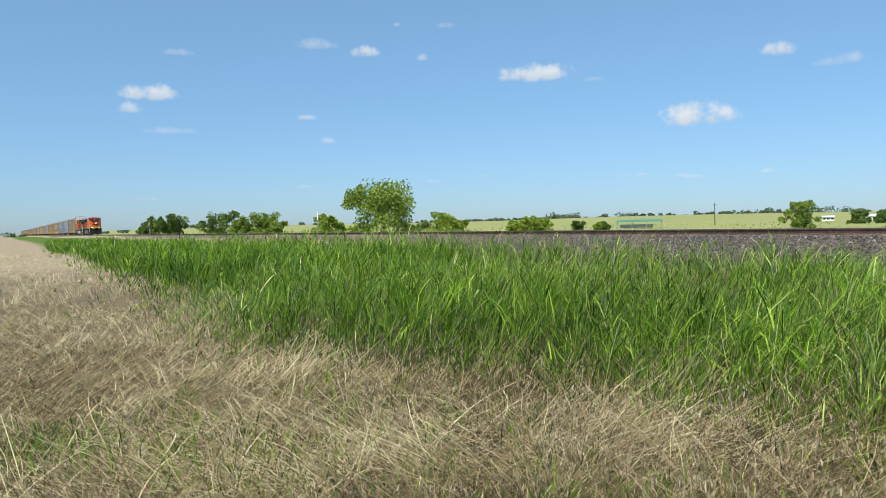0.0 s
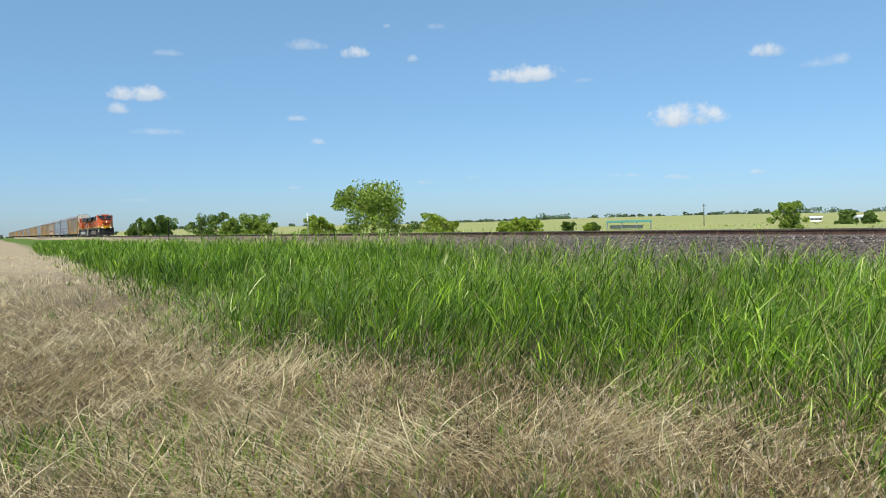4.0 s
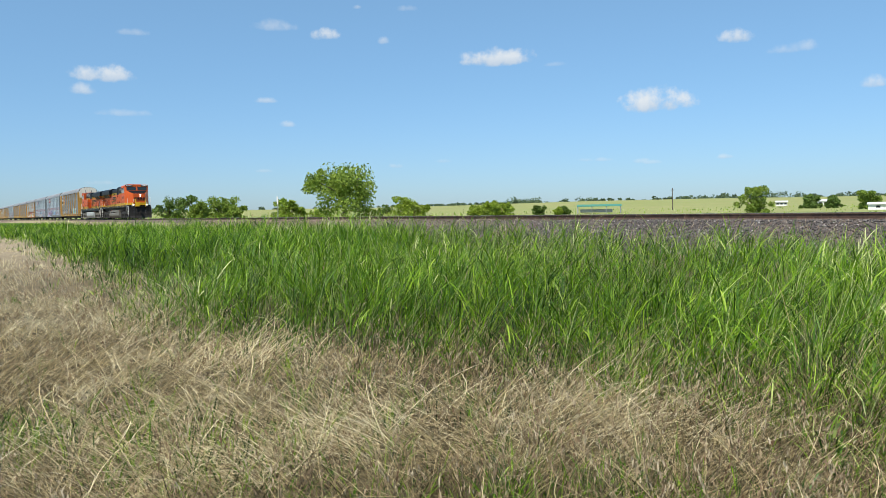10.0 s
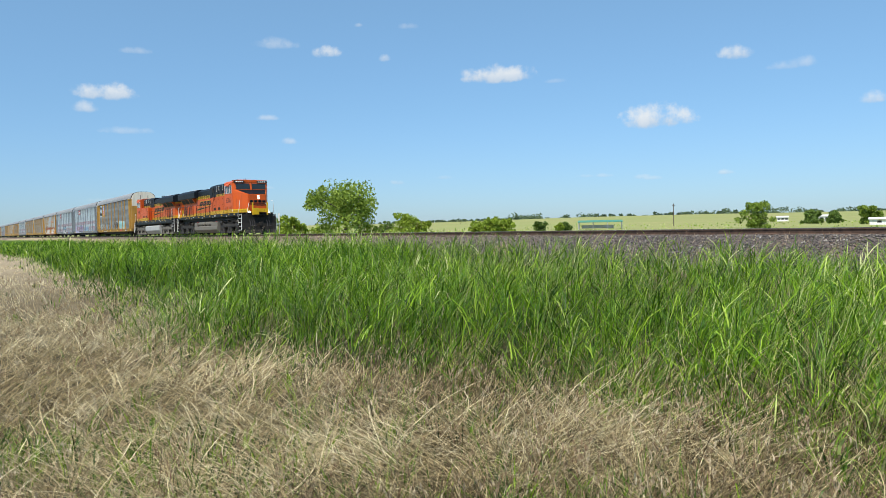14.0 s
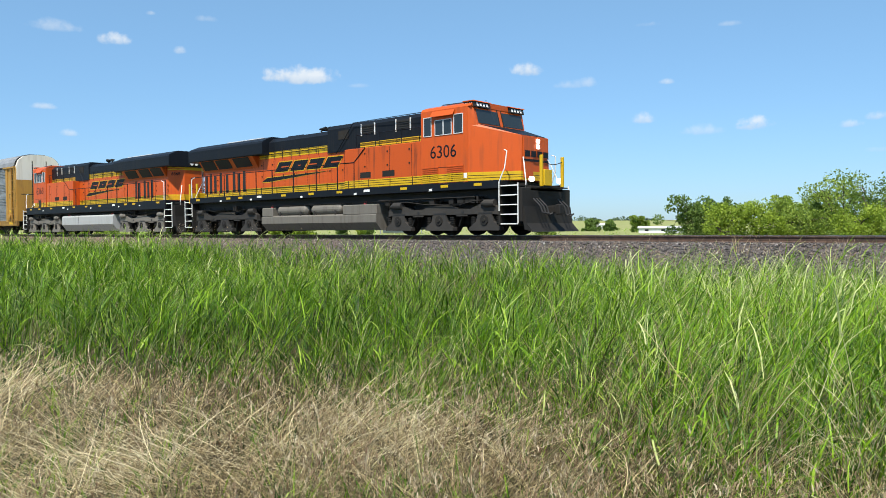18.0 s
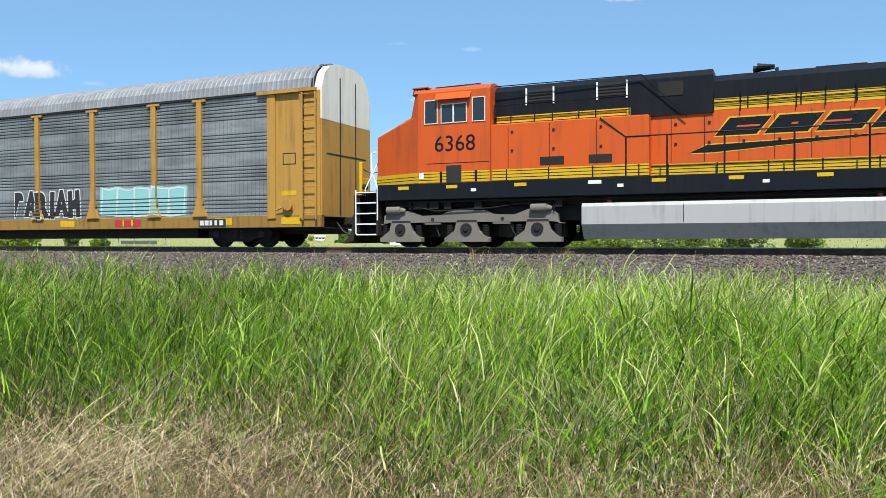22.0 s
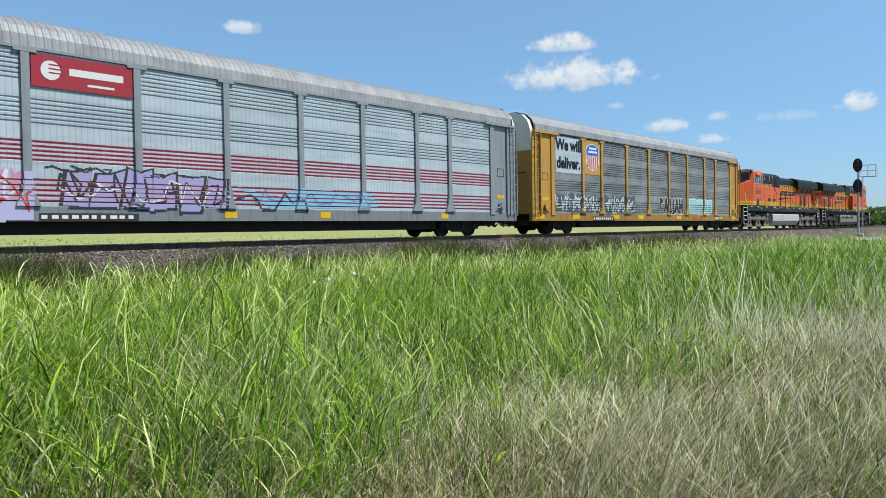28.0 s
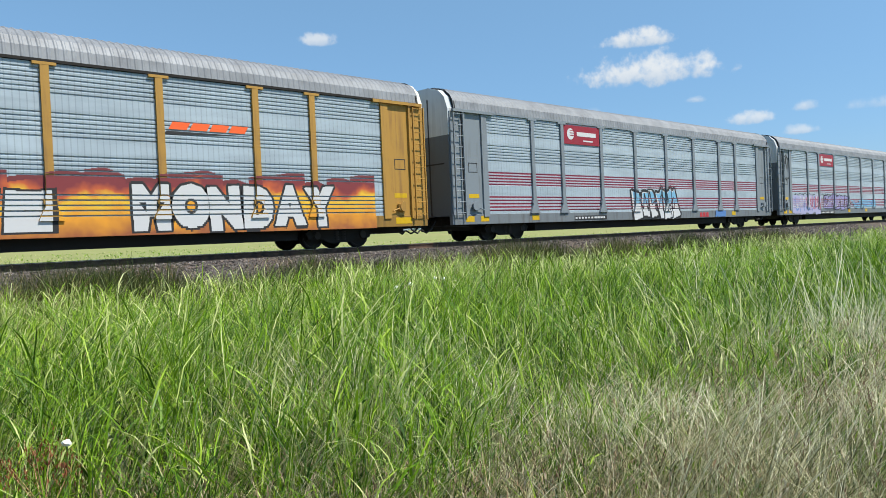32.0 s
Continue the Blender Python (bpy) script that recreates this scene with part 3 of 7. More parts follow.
    swirl = 2.4 * waves(x, y, 41, 0.55) + 0.8 * waves(x, y, 47, 1.6)
    me = blades("straw_strands", x, y, land(x, y) + g.uniform(0.02, 0.2, n), g.uniform(0.3, 0.85, n), g.uniform(0.0013, 0.0029, n) * (0.75 + 0.1 * r), swirl + np.where(g.uniform(0, 1, n) < 0.65, g.normal(0, 0.45, n), g.normal(0, 1.6, n)), g.uniform(0.2, 0.8, n), g.uniform(0, math.tau, n), dry, 5, 0.47 + 0.25 * lay[ok] + 0.12 * waves(x, y, 48, 2.0) + 0.06 * smooth(-x, 2, 6), g.uniform(0.7, 1.3, n), 1.72, g.normal(0, 1.0, n))
    tagged(new("straw_strands", me), "long pale straw strands combed over in whorls", "grass", kind="stuff")

    # trodden sparse grass all round the stand
    x, y, r, own, out, g = tufts(2600, 12, 0.8, 30, 7, 0.16, lambda x, y, g: (np.hypot(x, y) < 2.0) | (y < 0.2 * np.abs(x)), 1.0, 180)
    n = len(x)
    me = blades("trodden_grass", x, y, land(x, y), g.uniform(0.08, 0.26, n), g.uniform(0.0012, 0.003, n) * (0.8 + r * 0.2), out, g.uniform(0.6, 2.2, n), g.uniform(0, math.tau, n), dry, tint=0.55 + 0.4 * (own - 0.5))
    tagged(new("trodden_grass", me), "short trodden dry grass", "grass", kind="stuff")

    # dark rank weeds at the foot of the stone slope
    def rank(x, y, g):
        clump = np.exp(-(((x - 6.6) / 2.0) ** 2)) + np.exp(-(((x - 12.6) / 1.7) ** 2)) + 0.8 * smooth(x, 16, 20)
        edge = 16.2 + 1.7 * np.minimum(clump, 1) + 0.5 * waves(x, y, 82, 0.9)
        return (y > 15.0) & (y < edge) & (x > 1.5) & (g.uniform(0, 1, len(x)) < 0.25 + 0.75 * np.minimum(clump + 0.4 * waves(x, y, 81, 0.9), 1))

    x, y, r, own, out, g = tufts(46000, 13, 14.7, 46, 8, 0.12, rank, 1.0, (-72, -5))
    n = len(x)
    z = np.maximum(land(x, y), np.interp(y - TRACK_Y, [-4.9, -4.3, -2.0], [0.05, 0.32, 1.13]))
    lift = 1.12 + 0.35 * waves(x, y, 83, 0.9)
    brown = smooth(waves(x, y, 84, 0.8) + 0.5 * (own - 0.5), 0.0, 0.5)
    me = blades("rank_weeds", x, y, z, g.uniform(0.35, 0.95, n) * lift, g.uniform(0.003, 0.009, n) * (0.6 + 0.025 * r), out, g.uniform(0.1, 0.8, n), g.uniform(0, math.tau, n), rankm, 3, 0.42 + 0.4 * (own - 0.5) + 0.35 * brown)
    tagged(new("rank_weeds", me), "dark olive and brown weeds at the foot of the stone slope", "weeds", kind="stuff")

    # nodding seed heads over the thatch: short spikelets along the top of a stalk
    x, y, r, g = scatter(19000, 3, 2.6, 26, -100, 100, 0.9)
    e = greenness(x, y)
    ok = (e < 1.4) & (g.uniform(0, 1, len(x)) < 0.35 + 0.65 * smooth(e, -2.5, -0.3))
    x, y, r = x[ok], y[ok], r[ok]
    n = len(x)
    h, bend, la = g.uniform(0.22, 0.5, n), g.uniform(0.1, 0.6, n), g.uniform(0, math.tau, n)
    i = np.repeat(np.arange(n), 7)
    s = np.tile(np.linspace(0.62, 1.0, 7), n)
    hx, hy = x[i] + np.cos(la[i]) * bend[i] * h[i] * s**1.8, y[i] + np.sin(la[i]) * bend[i] * h[i] * s**1.8
    hz = land(x, y)[i] + h[i] * (s - 0.45 * bend[i] * s**2.2)
    m = len(i)
    own = g.uniform(0.1, 0.9, n)
    me = blades("seed_heads", hx, hy, hz, g.uniform(0.022, 0.05, m), g.uniform(0.003, 0.006, m) * (0.8 + 0.07 * r[i]), g.uniform(0, math.tau, m), g.uniform(0.2, 1.2, m), g.uniform(0, math.tau, m), seed, 2, tint=own[i])
    tagged(new("seed_heads", me), "brown bristly seed heads over the dry grass", "grass", kind="stuff")

    # green shoots scattered through the dry ground, thicker in a few patches
    def shoots(x, y, g):
        e = greenness(x, y)
        k = 0.05 + 1.3 * np.exp(-((x + 5.2) ** 2 + (y - 1.55) ** 2) / 0.4) + 1.2 * np.exp(-((x + 6.5) ** 2 + (y - 0.6) ** 2) / 0.5) + 0.8 * np.exp(-((x + 3.0) ** 2 + (y - 2.75) ** 2) / 0.2) + 0.4 * smooth(x, -5, -1) * smooth(waves(x, y, 64, 1.3), -0.4, 0.5) + 0.72 * smooth(x, 0, 4) * smooth(waves(x, y, 65, 1.1), -1.0, 0.2) + 0.3 * smooth(-x - 2.7 * y, 1.5, -1.5) * smooth(-x, 1, 3) * smooth(waves(x, y, 66, 1.6), -0.2, 0.6)
        return (e < 0.2) & (y < 9) & (g.uniform(0, 1, len(x)) < k)

    x, y, r, own, out, g = tufts(16000, 4, 2.4, 30, 9, 0.12, shoots)
    n = len(x)
    me = blades("green_shoots", x, y, land(x, y), g.uniform(0.12, 0.36, n) * (1 + 0.9 * smooth(x, -4, 0) * smooth(y, 2.0, 4.0)), g.uniform(0.0018, 0.0048, n) * (0.8 + 0.1 * r), out, g.uniform(0.2, 1.3, n), g.uniform(0, math.tau, n), green, tint=0.45 + 0.3 * (own - 0.5) + 0.12 * smooth(x, 1, 5))
    tagged(new("green_shoots", me), "short green shoots among the dry grass", "grass", kind="stuff")

    # weeds on the stone slope and beyond the track
    def slope(x, y, g):
        k = smooth(waves(x, y, 61, 0.45) + 0.5 * waves(x, y, 62, 1.7), 0.1, 0.9) * smooth(y, 18.9, 16.2)
        return (y > 15.3) & (y < 18.9) & (g.uniform(0, 1, len(x)) < 0.02 + 0.9 * smooth(-x, 16, 34) * smooth(y, 18.8, 17.5) + k)

    x, y, r, own, out, g = tufts(16000, 5, 15, 110, 10, 0.1, slope, 1.0, 89)
    n = len(x)
    z = np.maximum(land(x, y), np.interp(y - TRACK_Y, [-4.9, -4.3, -2.0], [0.05, 0.32, 1.13]))
    brown = smooth(waves(x, y, 63, 0.4) - 0.35 * smooth(-x, 14, 30), 0.0, 0.5)
    for name, sel, mat, tint in (("slope_weeds", brown < 0.5, green, 0.52), ("dry_slope_weeds", brown >= 0.5, dry, 0.6)):
        k = sel
        me = blades(name, x[k], y[k], z[k], g.uniform(0.2, 0.62, k.sum()) * (1 + 0.5 * smooth(-x[k], 14, 30)), g.uniform(0.003, 0.007, k.sum()) * (0.6 + 0.03 * r[k]), out[k], g.uniform(0.1, 0.7, k.sum()), g.uniform(0, math.tau, k.sum()), mat, tint=tint + 0.3 * (own[k] - 0.5))
        tagged(new(name, me), "weeds growing up the stone slope" if mat is green else "dry brown weeds on the stone slope", "weeds", kind="stuff")

    x, y, r, g = scatter(24000, 8, 27, 240, -88, 89, 0.8)
    ok = (y > TRACK_Y + 4.4) & (g.uniform(0, 1, len(x)) < 0.4 + 0.6 * smooth(waves(x, y, 71, 0.1), -0.4, 0.4))
    x, y, r = x[ok], y[ok], r[ok]
    n = len(x)
    left = smooth(np.degrees(np.arctan2(-x, y)), 50, 62)
    h = (0.35 + 0.75 * left * smooth(y, 24, 30)) * g.uniform(0.5, 1.3, n)
    me = blades("far_weeds", x, y, land(x, y), h, 0.02 + 0.0006 * r, g.uniform(0, math.tau, n), g.uniform(0.1, 0.8, n), g.uniform(0, math.tau, n), green, 2, tint=0.86 + 0.16 * waves(x, y, 72, 0.08) + g.normal(0, 0.06, n))
    tagged(new("far_weeds", me), "pale yellow-green weeds beyond the track", "weeds", kind="stuff")

    # dried dock with rust-red seed clusters on forked stems
    rust = grass_material("rust_seeds", [(0.0, (0.10, 0.03, 0.012)), (0.5, (0.24, 0.085, 0.035)), (1.0, (0.36, 0.17, 0.08))], 0.2, 0.8)
    straw, _, _ = material("dead_stem", (0.42, 0.26, 0.13), 0.8)
    dock = new("dried_dock")
    dock.location = (1.42, 4.43, float(land(1.42, 4.43)))
    g = np.random.RandomState(17)
    tips = []
    bm = bmesh.new()
    rod(bm, (0, 0, 0), (0.01, 0, 0.36), 0.007, 6, 0.005)
    for i in range(7):
        a = i * math.tau / 7 + g.uniform(-0.3, 0.3)
        fork = (0.01 * i / 6, 0, 0.24 + 0.02 * i)
        q = (math.cos(a) * g.uniform(0.1, 0.2), math.sin(a) * g.uniform(0.08, 0.16), g.uniform(0.52, 0.68))
        twig = bmesh.new()
        rod(twig, fork, q, 0.004, 5, 0.002)
        part("twig", twig, straw, dock)
        tips.append(q)
    part("stem", bm, straw, dock, "straw-brown stem")
    for i, (tx, ty, tz) in enumerate(tips):
        n = 46
        me = blades("seed_cluster", tx + g.normal(0, 0.035, n), ty + g.normal(0, 0.035, n), tz + g.normal(-0.04, 0.05, n), g.uniform(0.015, 0.035, n), g.uniform(0.003, 0.007, n), g.uniform(0, math.tau, n), g.uniform(0.2, 1.4, n), g.uniform(0, math.tau, n), rust, 2, g.uniform(0.1, 0.9, n))
        c = new("seed_cluster", me)
        c.parent = dock
        tagged(c, "rust-brown cluster of dry seeds", kind="stuff")
    tagged(dock, "dried rust-brown dock plant among green grass", "weed")

    # white thistle-like flower heads
    for x, y, z in ((1.52, 4.4, 0.64), (7.87, 9.0, 0.89), (8.29, 9.83, 0.79), (9.6, 10.3, 0.85), (10.1, 10.6, 0.8)):
        fl = new("wild_flower")
        fl.location = (x, y, float(land(x, y)))
        bm = bmesh.new()
        rod(bm, (0, 0, 0), (0.02, 0.01, z - fl.location.z - 0.02), 0.004, 5)
        part("stem", bm, STEM, fl)
        bm = bmesh.new()
        bmesh.ops.create_icosphere(bm, subdivisions=2, radius=0.05 if y > 6 else 0.032)
        for v in bm.verts:
            v.co *= 0.75 + 0.35 * noise.noise(v.co * 40)
            v.co.z *= 0.7
        bmesh.ops.translate(bm, verts=bm.verts, vec=(0.02, 0.01, z - fl.location.z))
        part("flower_head", bm, PETAL, fl)
        tagged(fl, "small white wild flower head among green grass", "flower", "wild flowers")


STEM, _t, _b = material("flower_stem", (0.10, 0.16, 0.03), 0.7)
PETAL, _t, _b = material("petals", (0.8, 0.8, 0.74), 0.7)
build_grass()

# ---- the train ----
def X_of(t):
    """Where the train's reference point stands along the track."""
    return 12.806 + 11.528 * (t - 20) + 0.0158 * (t - 20) ** 2 / 2


MOVING = []  # (thing, place along the train, turned round)
WHEELS = []  # (wheelset, place in its thing, radius, turned round)

ORANGE = painted("orange_paint", (0.5208, 0.08232, 0.01008), dirt=0.4, rough=0.42, grime=(0.15, 0.05, 0.022), spec=0.3)
BLACK = painted("blue_black_paint", (0.008, 0.0105, 0.015), dirt=0.3, grime=(0.026, 0.023, 0.021), rough=0.45, spec=0.13)
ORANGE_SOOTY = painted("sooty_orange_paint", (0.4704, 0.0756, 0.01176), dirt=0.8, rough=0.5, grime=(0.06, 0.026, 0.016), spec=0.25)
YELLOW = painted("yellow_paint", (0.5676, 0.3526, 0.0086), dirt=0.3, grime=(0.2, 0.11, 0.03), spec=0.3)
TANK = painted("grey_tank_paint", (0.37, 0.375, 0.375), dirt=0.35, grime=(0.12, 0.105, 0.09), rough=0.5)
TANK_DUSTY = painted("dusty_tank_paint", (0.15, 0.137, 0.117), dirt=0.6, grime=(0.075, 0.062, 0.05), rough=0.6)
GEAR = painted("dusty_running_gear", (0.038, 0.036, 0.034), dirt=0.6, grime=(0.075, 0.064, 0.053), rough=0.75, streak=False, spec=0.2)
GEAR_DUSTY = painted("pale_dusty_running_gear", (0.17, 0.157, 0.138), dirt=0.6, grime=(0.07, 0.061, 0.05), rough=0.8, streak=False, spec=0.2)
DARK, _, _ = material("dark_recess", (0.012, 0.012, 0.013), 0.7)
IRON = painted("dark_iron", (0.018, 0.017, 0.016), dirt=0.4, grime=(0.055, 0.042, 0.032), spec=0.2, rough=0.7, streak=False)
WHITE = painted("white_paint", (0.74, 0.74, 0.72), dirt=0.12, rough=0.5)
LAMP, _t, _b = material("lit_lamp", (1, 0.95, 0.85), 0.2)
_b.inputs["Emission Color"].default_value = (1, 0.93, 0.8, 1)
_b.inputs["Emission Strength"].default_value = 1.3
GLASS, _t, _b = material("cab_glass", (0.02, 0.028, 0.032), 0.05, 0, 0.5)
ALU = painted("bare_aluminium", (0.60, 0.61, 0.62), dirt=0.2, rough=0.4)


def lettering(text, size, mat, name, shear=0.0, bold=0.0, extrude=0.003):
    """Built-in font as a mesh; it stands upright on the x-z plane and faces -y."""
    c = bpy.data.curves.new(name, "FONT")
    c.body, c.size, c.align_x, c.shear, c.offset, c.extrude, c.resolution_u = text, size, "CENTER", shear, bold, extrude, 3
    tmp = bpy.data.objects.new(name, c)
    me = bpy.data.meshes.new_from_object(tmp)
    bpy.data.objects.remove(tmp)
    me.transform(Matrix.Rotation(radians(90), 4, "X"))
    me.materials.clear()
    me.materials.append(mat)
    return me


def wheel_mesh(r, gauge=0.755):
    """Two wheels on their axle, turned to shape."""
    bm = bmesh.new()
    n = 18
    rod(bm, (0, -1.0, 0), (0, 1.0, 0), 0.09, 10)
    for s in (-1, 1):
        prof = [(s * (gauge - 0.05), 0.1), (s * (gauge - 0.03), r * 0.75), (s * (gauge - 0.05), r * 0.84), (s * (gauge - 0.07), r + 0.025), (s * (gauge - 0.04), r + 0.025), (s * (gauge - 0.03), r), (s * (gauge + 0.07), r - 0.004), (s * (gauge + 0.07), r * 0.86), (s * (gauge + 0.035), r * 0.78), (s * (gauge + 0.035), r * 0.3), (s * (gauge + 0.08), r * 0.26), (s * (gauge + 0.08), 0.1)]
        rings = [[bm.verts.new((q * math.cos(i * math.tau / n), y, q * math.sin(i * math.tau / n))) for i in range(n)] for y, q in prof]
        for a, b in zip(rings, rings[1:]):
            for i in range(n):
                bm.faces.new((a[i], a[(i + 1) % n], b[(i + 1) % n], b[i]))
    bmesh.ops.recalc_face_normals(bm, faces=bm.faces)
    return bm


def slab(outline, n0, n1, k):
    """An outline in (u, z) given thickness across the track."""
    return prism([(-u, z) for u, z in outline], -n0 * k, -n1 * k, "y")


def locomotive(number, k, plain_tank):
    """Front coupler face at the origin, hood behind it; k is 1 where the side seen is the right-hand one."""
    root = new("locomotive")
    P = lambda u, n, z: (-u, -n * k, z)

    def B(*r):
        u0, u1, n0, n1, z0, z1 = r
        a, b = sorted((-n0 * k, -n1 * k))
        return (-u1, -u0, a, b, z0, z1)

    def bx(name, mat, *rows, parent=root, label="", bevel=0.0):
        return part(name, boxes(*[B(*r) for r in rows], bevel=bevel), mat, parent, label)

    def both(name, mat, *rows, **kw):
        for s in (1, -1):
            bx(name, mat, *[(a, b, s * c, s * d, e, f) for a, b, c, d, e, f in rows], **kw)

    # frame and decks
    frame_ob = bx("underframe", BLACK, (1.42, 20.85, -1.53, 1.53, 1.36 if plain_tank else 1.55, 1.82), bevel=0.015, label="blue-black side sill")
    bx("frame_beam", DARK, (1.45, 20.7, -1.12, 1.12, 1.18, 1.555))
    for s in (1, -1):
        for i, u in enumerate([2.1, 3.6, 5.6, 7.6, 9.2, 11.0, 12.9, 14.7, 16.2, 17.2, 19.9]):
            bx("reflector", YELLOW if i % 4 != 3 else WHITE, (u, u + 0.34, s * 1.53, s * 1.536, 1.66, 1.75), parent=frame_ob)
            if i % 2:
                bx("data_plate", WHITE, (u + 0.75, u + 0.9, s * 1.53, s * 1.535, 1.56, 1.64), parent=frame_ob)
    bx("hung_equipment", DARK, (6.4, 15.6, -0.85, 0.85, 0.75, 1.36), (1.6, 6.4, -0.9, 0.9, 0.95, 1.18), (15.6, 20.7, -0.9, 0.9, 0.95, 1.18))
    pipes = bmesh.new()
    for n, z, u0, u1 in ((1.35, 1.27, 6.2, 15.8), (1.2, 1.2, 1.8, 7.0), (1.2, 1.18, 15.2, 20.6), (1.42, 1.3, 2.5, 7.2)):
        rod(pipes, P(u0, n, z), P(u1, n, z), 0.025, 6)
    g = random.Random(7)
    for i in range(26):
        u = g.choice([g.uniform(1.8, 7), g.uniform(15, 20.6)])
        rod(pipes, P(u, 1.3, 1.32), P(u + g.uniform(-0.4, 0.4), 1.2, g.uniform(0.95, 1.2)), 0.018, 5)
        if i % 3 == 0:
            box(pipes, *B(u, u + g.uniform(0.12, 0.35), 1.1, 1.4, 1.1, 1.33))
    part("brake_piping", pipes, IRON, root)
    # fuel tank
    if plain_tank:
        o = [(1.42, 1.17), (1.5, 1.08), (1.5, 0.62), (1.22, 0.24), (-1.22, 0.24), (-1.5, 0.62), (-1.5, 1.08), (-1.42, 1.17)]
        tank = part("fuel_tank", prism([(-n * k, z) for n, z in o], -14.73, -7.42), TANK, root, "plain grey fuel tank")
        bx("seam", GEAR, (9.95, 9.97, 1.5, 1.505, 0.65, 1.1), parent=tank)
    else:
        o = [(1.42, 0.84), (1.5, 0.78), (1.5, 0.5), (1.22, 0.2), (-1.22, 0.2), (-1.5, 0.5), (-1.5, 0.78), (-1.42, 0.84)]
        tank = part("fuel_tank", prism([(-n * k, z) for n, z in o], -14.75, -7.3), TANK_DUSTY, root, "dusty brown-grey fuel tank with stepped ends")
        bx("tank_end", TANK_DUSTY, (7.3, 9.25, -1.48, 1.48, 0.8, 1.19), parent=tank, bevel=0.03)
        bx("tank_end", TANK_DUSTY, (13.95, 14.75, -1.48, 1.48, 0.8, 1.19), parent=tank, bevel=0.03)
        for u0, u1 in ((9.42, 11.42), (11.68, 13.78)):
            bm = bmesh.new()
            pr = [(u0, 0.05), (u0 + 0.05, 0.15), (u0 + 0.16, 0.215), (u1 - 0.16, 0.215), (u1 - 0.05, 0.15), (u1, 0.05)]
            for (a, ra), (b, rb) in zip(pr, pr[1:]):
                rod(bm, P(a, 1.22, 1.05), P(b, 1.22, 1.05), ra, 16, rb)
            res = part("air_reservoir", bm, TANK_DUSTY, root, "grey cylindrical air reservoir")
            for u in (u0 + 0.3, u1 - 0.36):
                bx("strap", GEAR, (u, u + 0.06, 1.0, 1.46, 0.82, 1.0), parent=res)
    red, _, _ = material("red_filler_cap", (0.5, 0.03, 0.03), 0.5)
    for u in (8.1, 14.2):
        bm = bmesh.new()
        disc(bm, P(u, 1.3, 1.24), "z", 0.06, 0.12, 10)
        part("filler_cap", bm, red, root)
    # trucks
    gear = GEAR_DUSTY if plain_tank else GEAR
    wheels = None
    for c in (4.15, 17.95):
        for s in (1, -1):
            o = [(-2.62, 0.66), (-2.6, 0.92), (-2.35, 1.08), (-1.8, 1.06), (-1.4, 0.91), (-0.8, 0.93), (-0.5, 1.05), (0.5, 1.05), (0.8, 0.93), (1.4, 0.91), (1.8, 1.06), (2.35, 1.08), (2.6, 0.92), (2.62, 0.66)]
            for j in (2.05, 0, -2.05):
                o += [(j + 0.78, 0.66), (j + 0.36, 0.72), (j - 0.36, 0.72), (j - 0.78, 0.66)]
            fr = part("side_frame", slab([(c + q, z) for q, z in o], s * 1.16, s * 1.35, k), gear, root, "cast steel truck side frame, dusty grey-brown")
            for q in (-1.28, 0.78):
                bx("frame_lip", gear, (c + q, c + q + 0.5, s * 1.35, s * 1.385, 0.66, 0.7), parent=fr)
            for j in (-2.05, 0, 2.05):
                o = [(-0.3, 0.71), (0.3, 0.71), (0.36, 0.48), (0.6, 0.31), (0.66, 0.28), (0.66, 0.17), (-0.66, 0.17), (-0.66, 0.28), (-0.6, 0.31), (-0.36, 0.48)]
                ab = part("axle_box", slab([(c + j + q, z) for q, z in o], s * 1.18, s * 1.4, k), gear, fr, "tapered axle box casting")
                bm = bmesh.new()
                rod(bm, P(c + j, s * 1.39, 0.52), P(c + j, s * 1.43, 0.52), 0.17, 18, 0.165)
                rod(bm, P(c + j, s * 1.42, 0.52), P(c + j, s * 1.46, 0.52), 0.08, 12, 0.06)
                part("bearing_cap", bm, IRON, fr)
                bx("casting_slot", DARK, (c + j - 0.3, c + j + 0.3, s * 1.35, s * 1.356, 0.725, 0.775), parent=fr)
                for q in (-0.54, 0.54):
                    bm = bmesh.new()
                    rod(bm, P(c + j + q, s * 1.28, 0.3), P(c + j + q, s * 1.28, 0.68), 0.05, 8)
                    for h in range(5):
                        disc(bm, P(c + j + q, s * 1.28, 0.36 + h * 0.065), "z", 0.1, 0.035, 10)
                    part("coil_spring", bm, IRON, fr)
            for q in (-1.05, 1.05):
                bm = bmesh.new()
                disc(bm, P(c + q, s * 1.352, 0.8), "y", 0.055, 0.01, 12)
                part("casting_hole", bm, DARK, fr)
            for q in (-2.2, 2.15):
                bm = bmesh.new()
                rod(bm, P(c + q - 0.28, s * 1.36, 1.08), P(c + q + 0.16, s * 1.36, 1.08), 0.125, 14)
                rod(bm, P(c + q + 0.16, s * 1.36, 1.08), P(c + q + 0.3, s * 1.36, 1.06), 0.1, 12, 0.06)
                part("brake_cylinder", bm, gear, fr)
            bm = bmesh.new()
            pts = [P(c - 2.5, s * 1.4, 0.98), P(c - 2.45, s * 1.4, 1.2), P(c - 1.6, s * 1.4, 1.17), P(c - 0.9, s * 1.4, 1.04), P(c + 0.7, s * 1.4, 1.1), P(c + 1.5, s * 1.4, 1.2), P(c + 2.5, s * 1.4, 1.2), P(c + 2.52, s * 1.4, 0.98)]
            for a, b in zip(pts, pts[1:]):
                rod(bm, a, b, 0.016, 5)
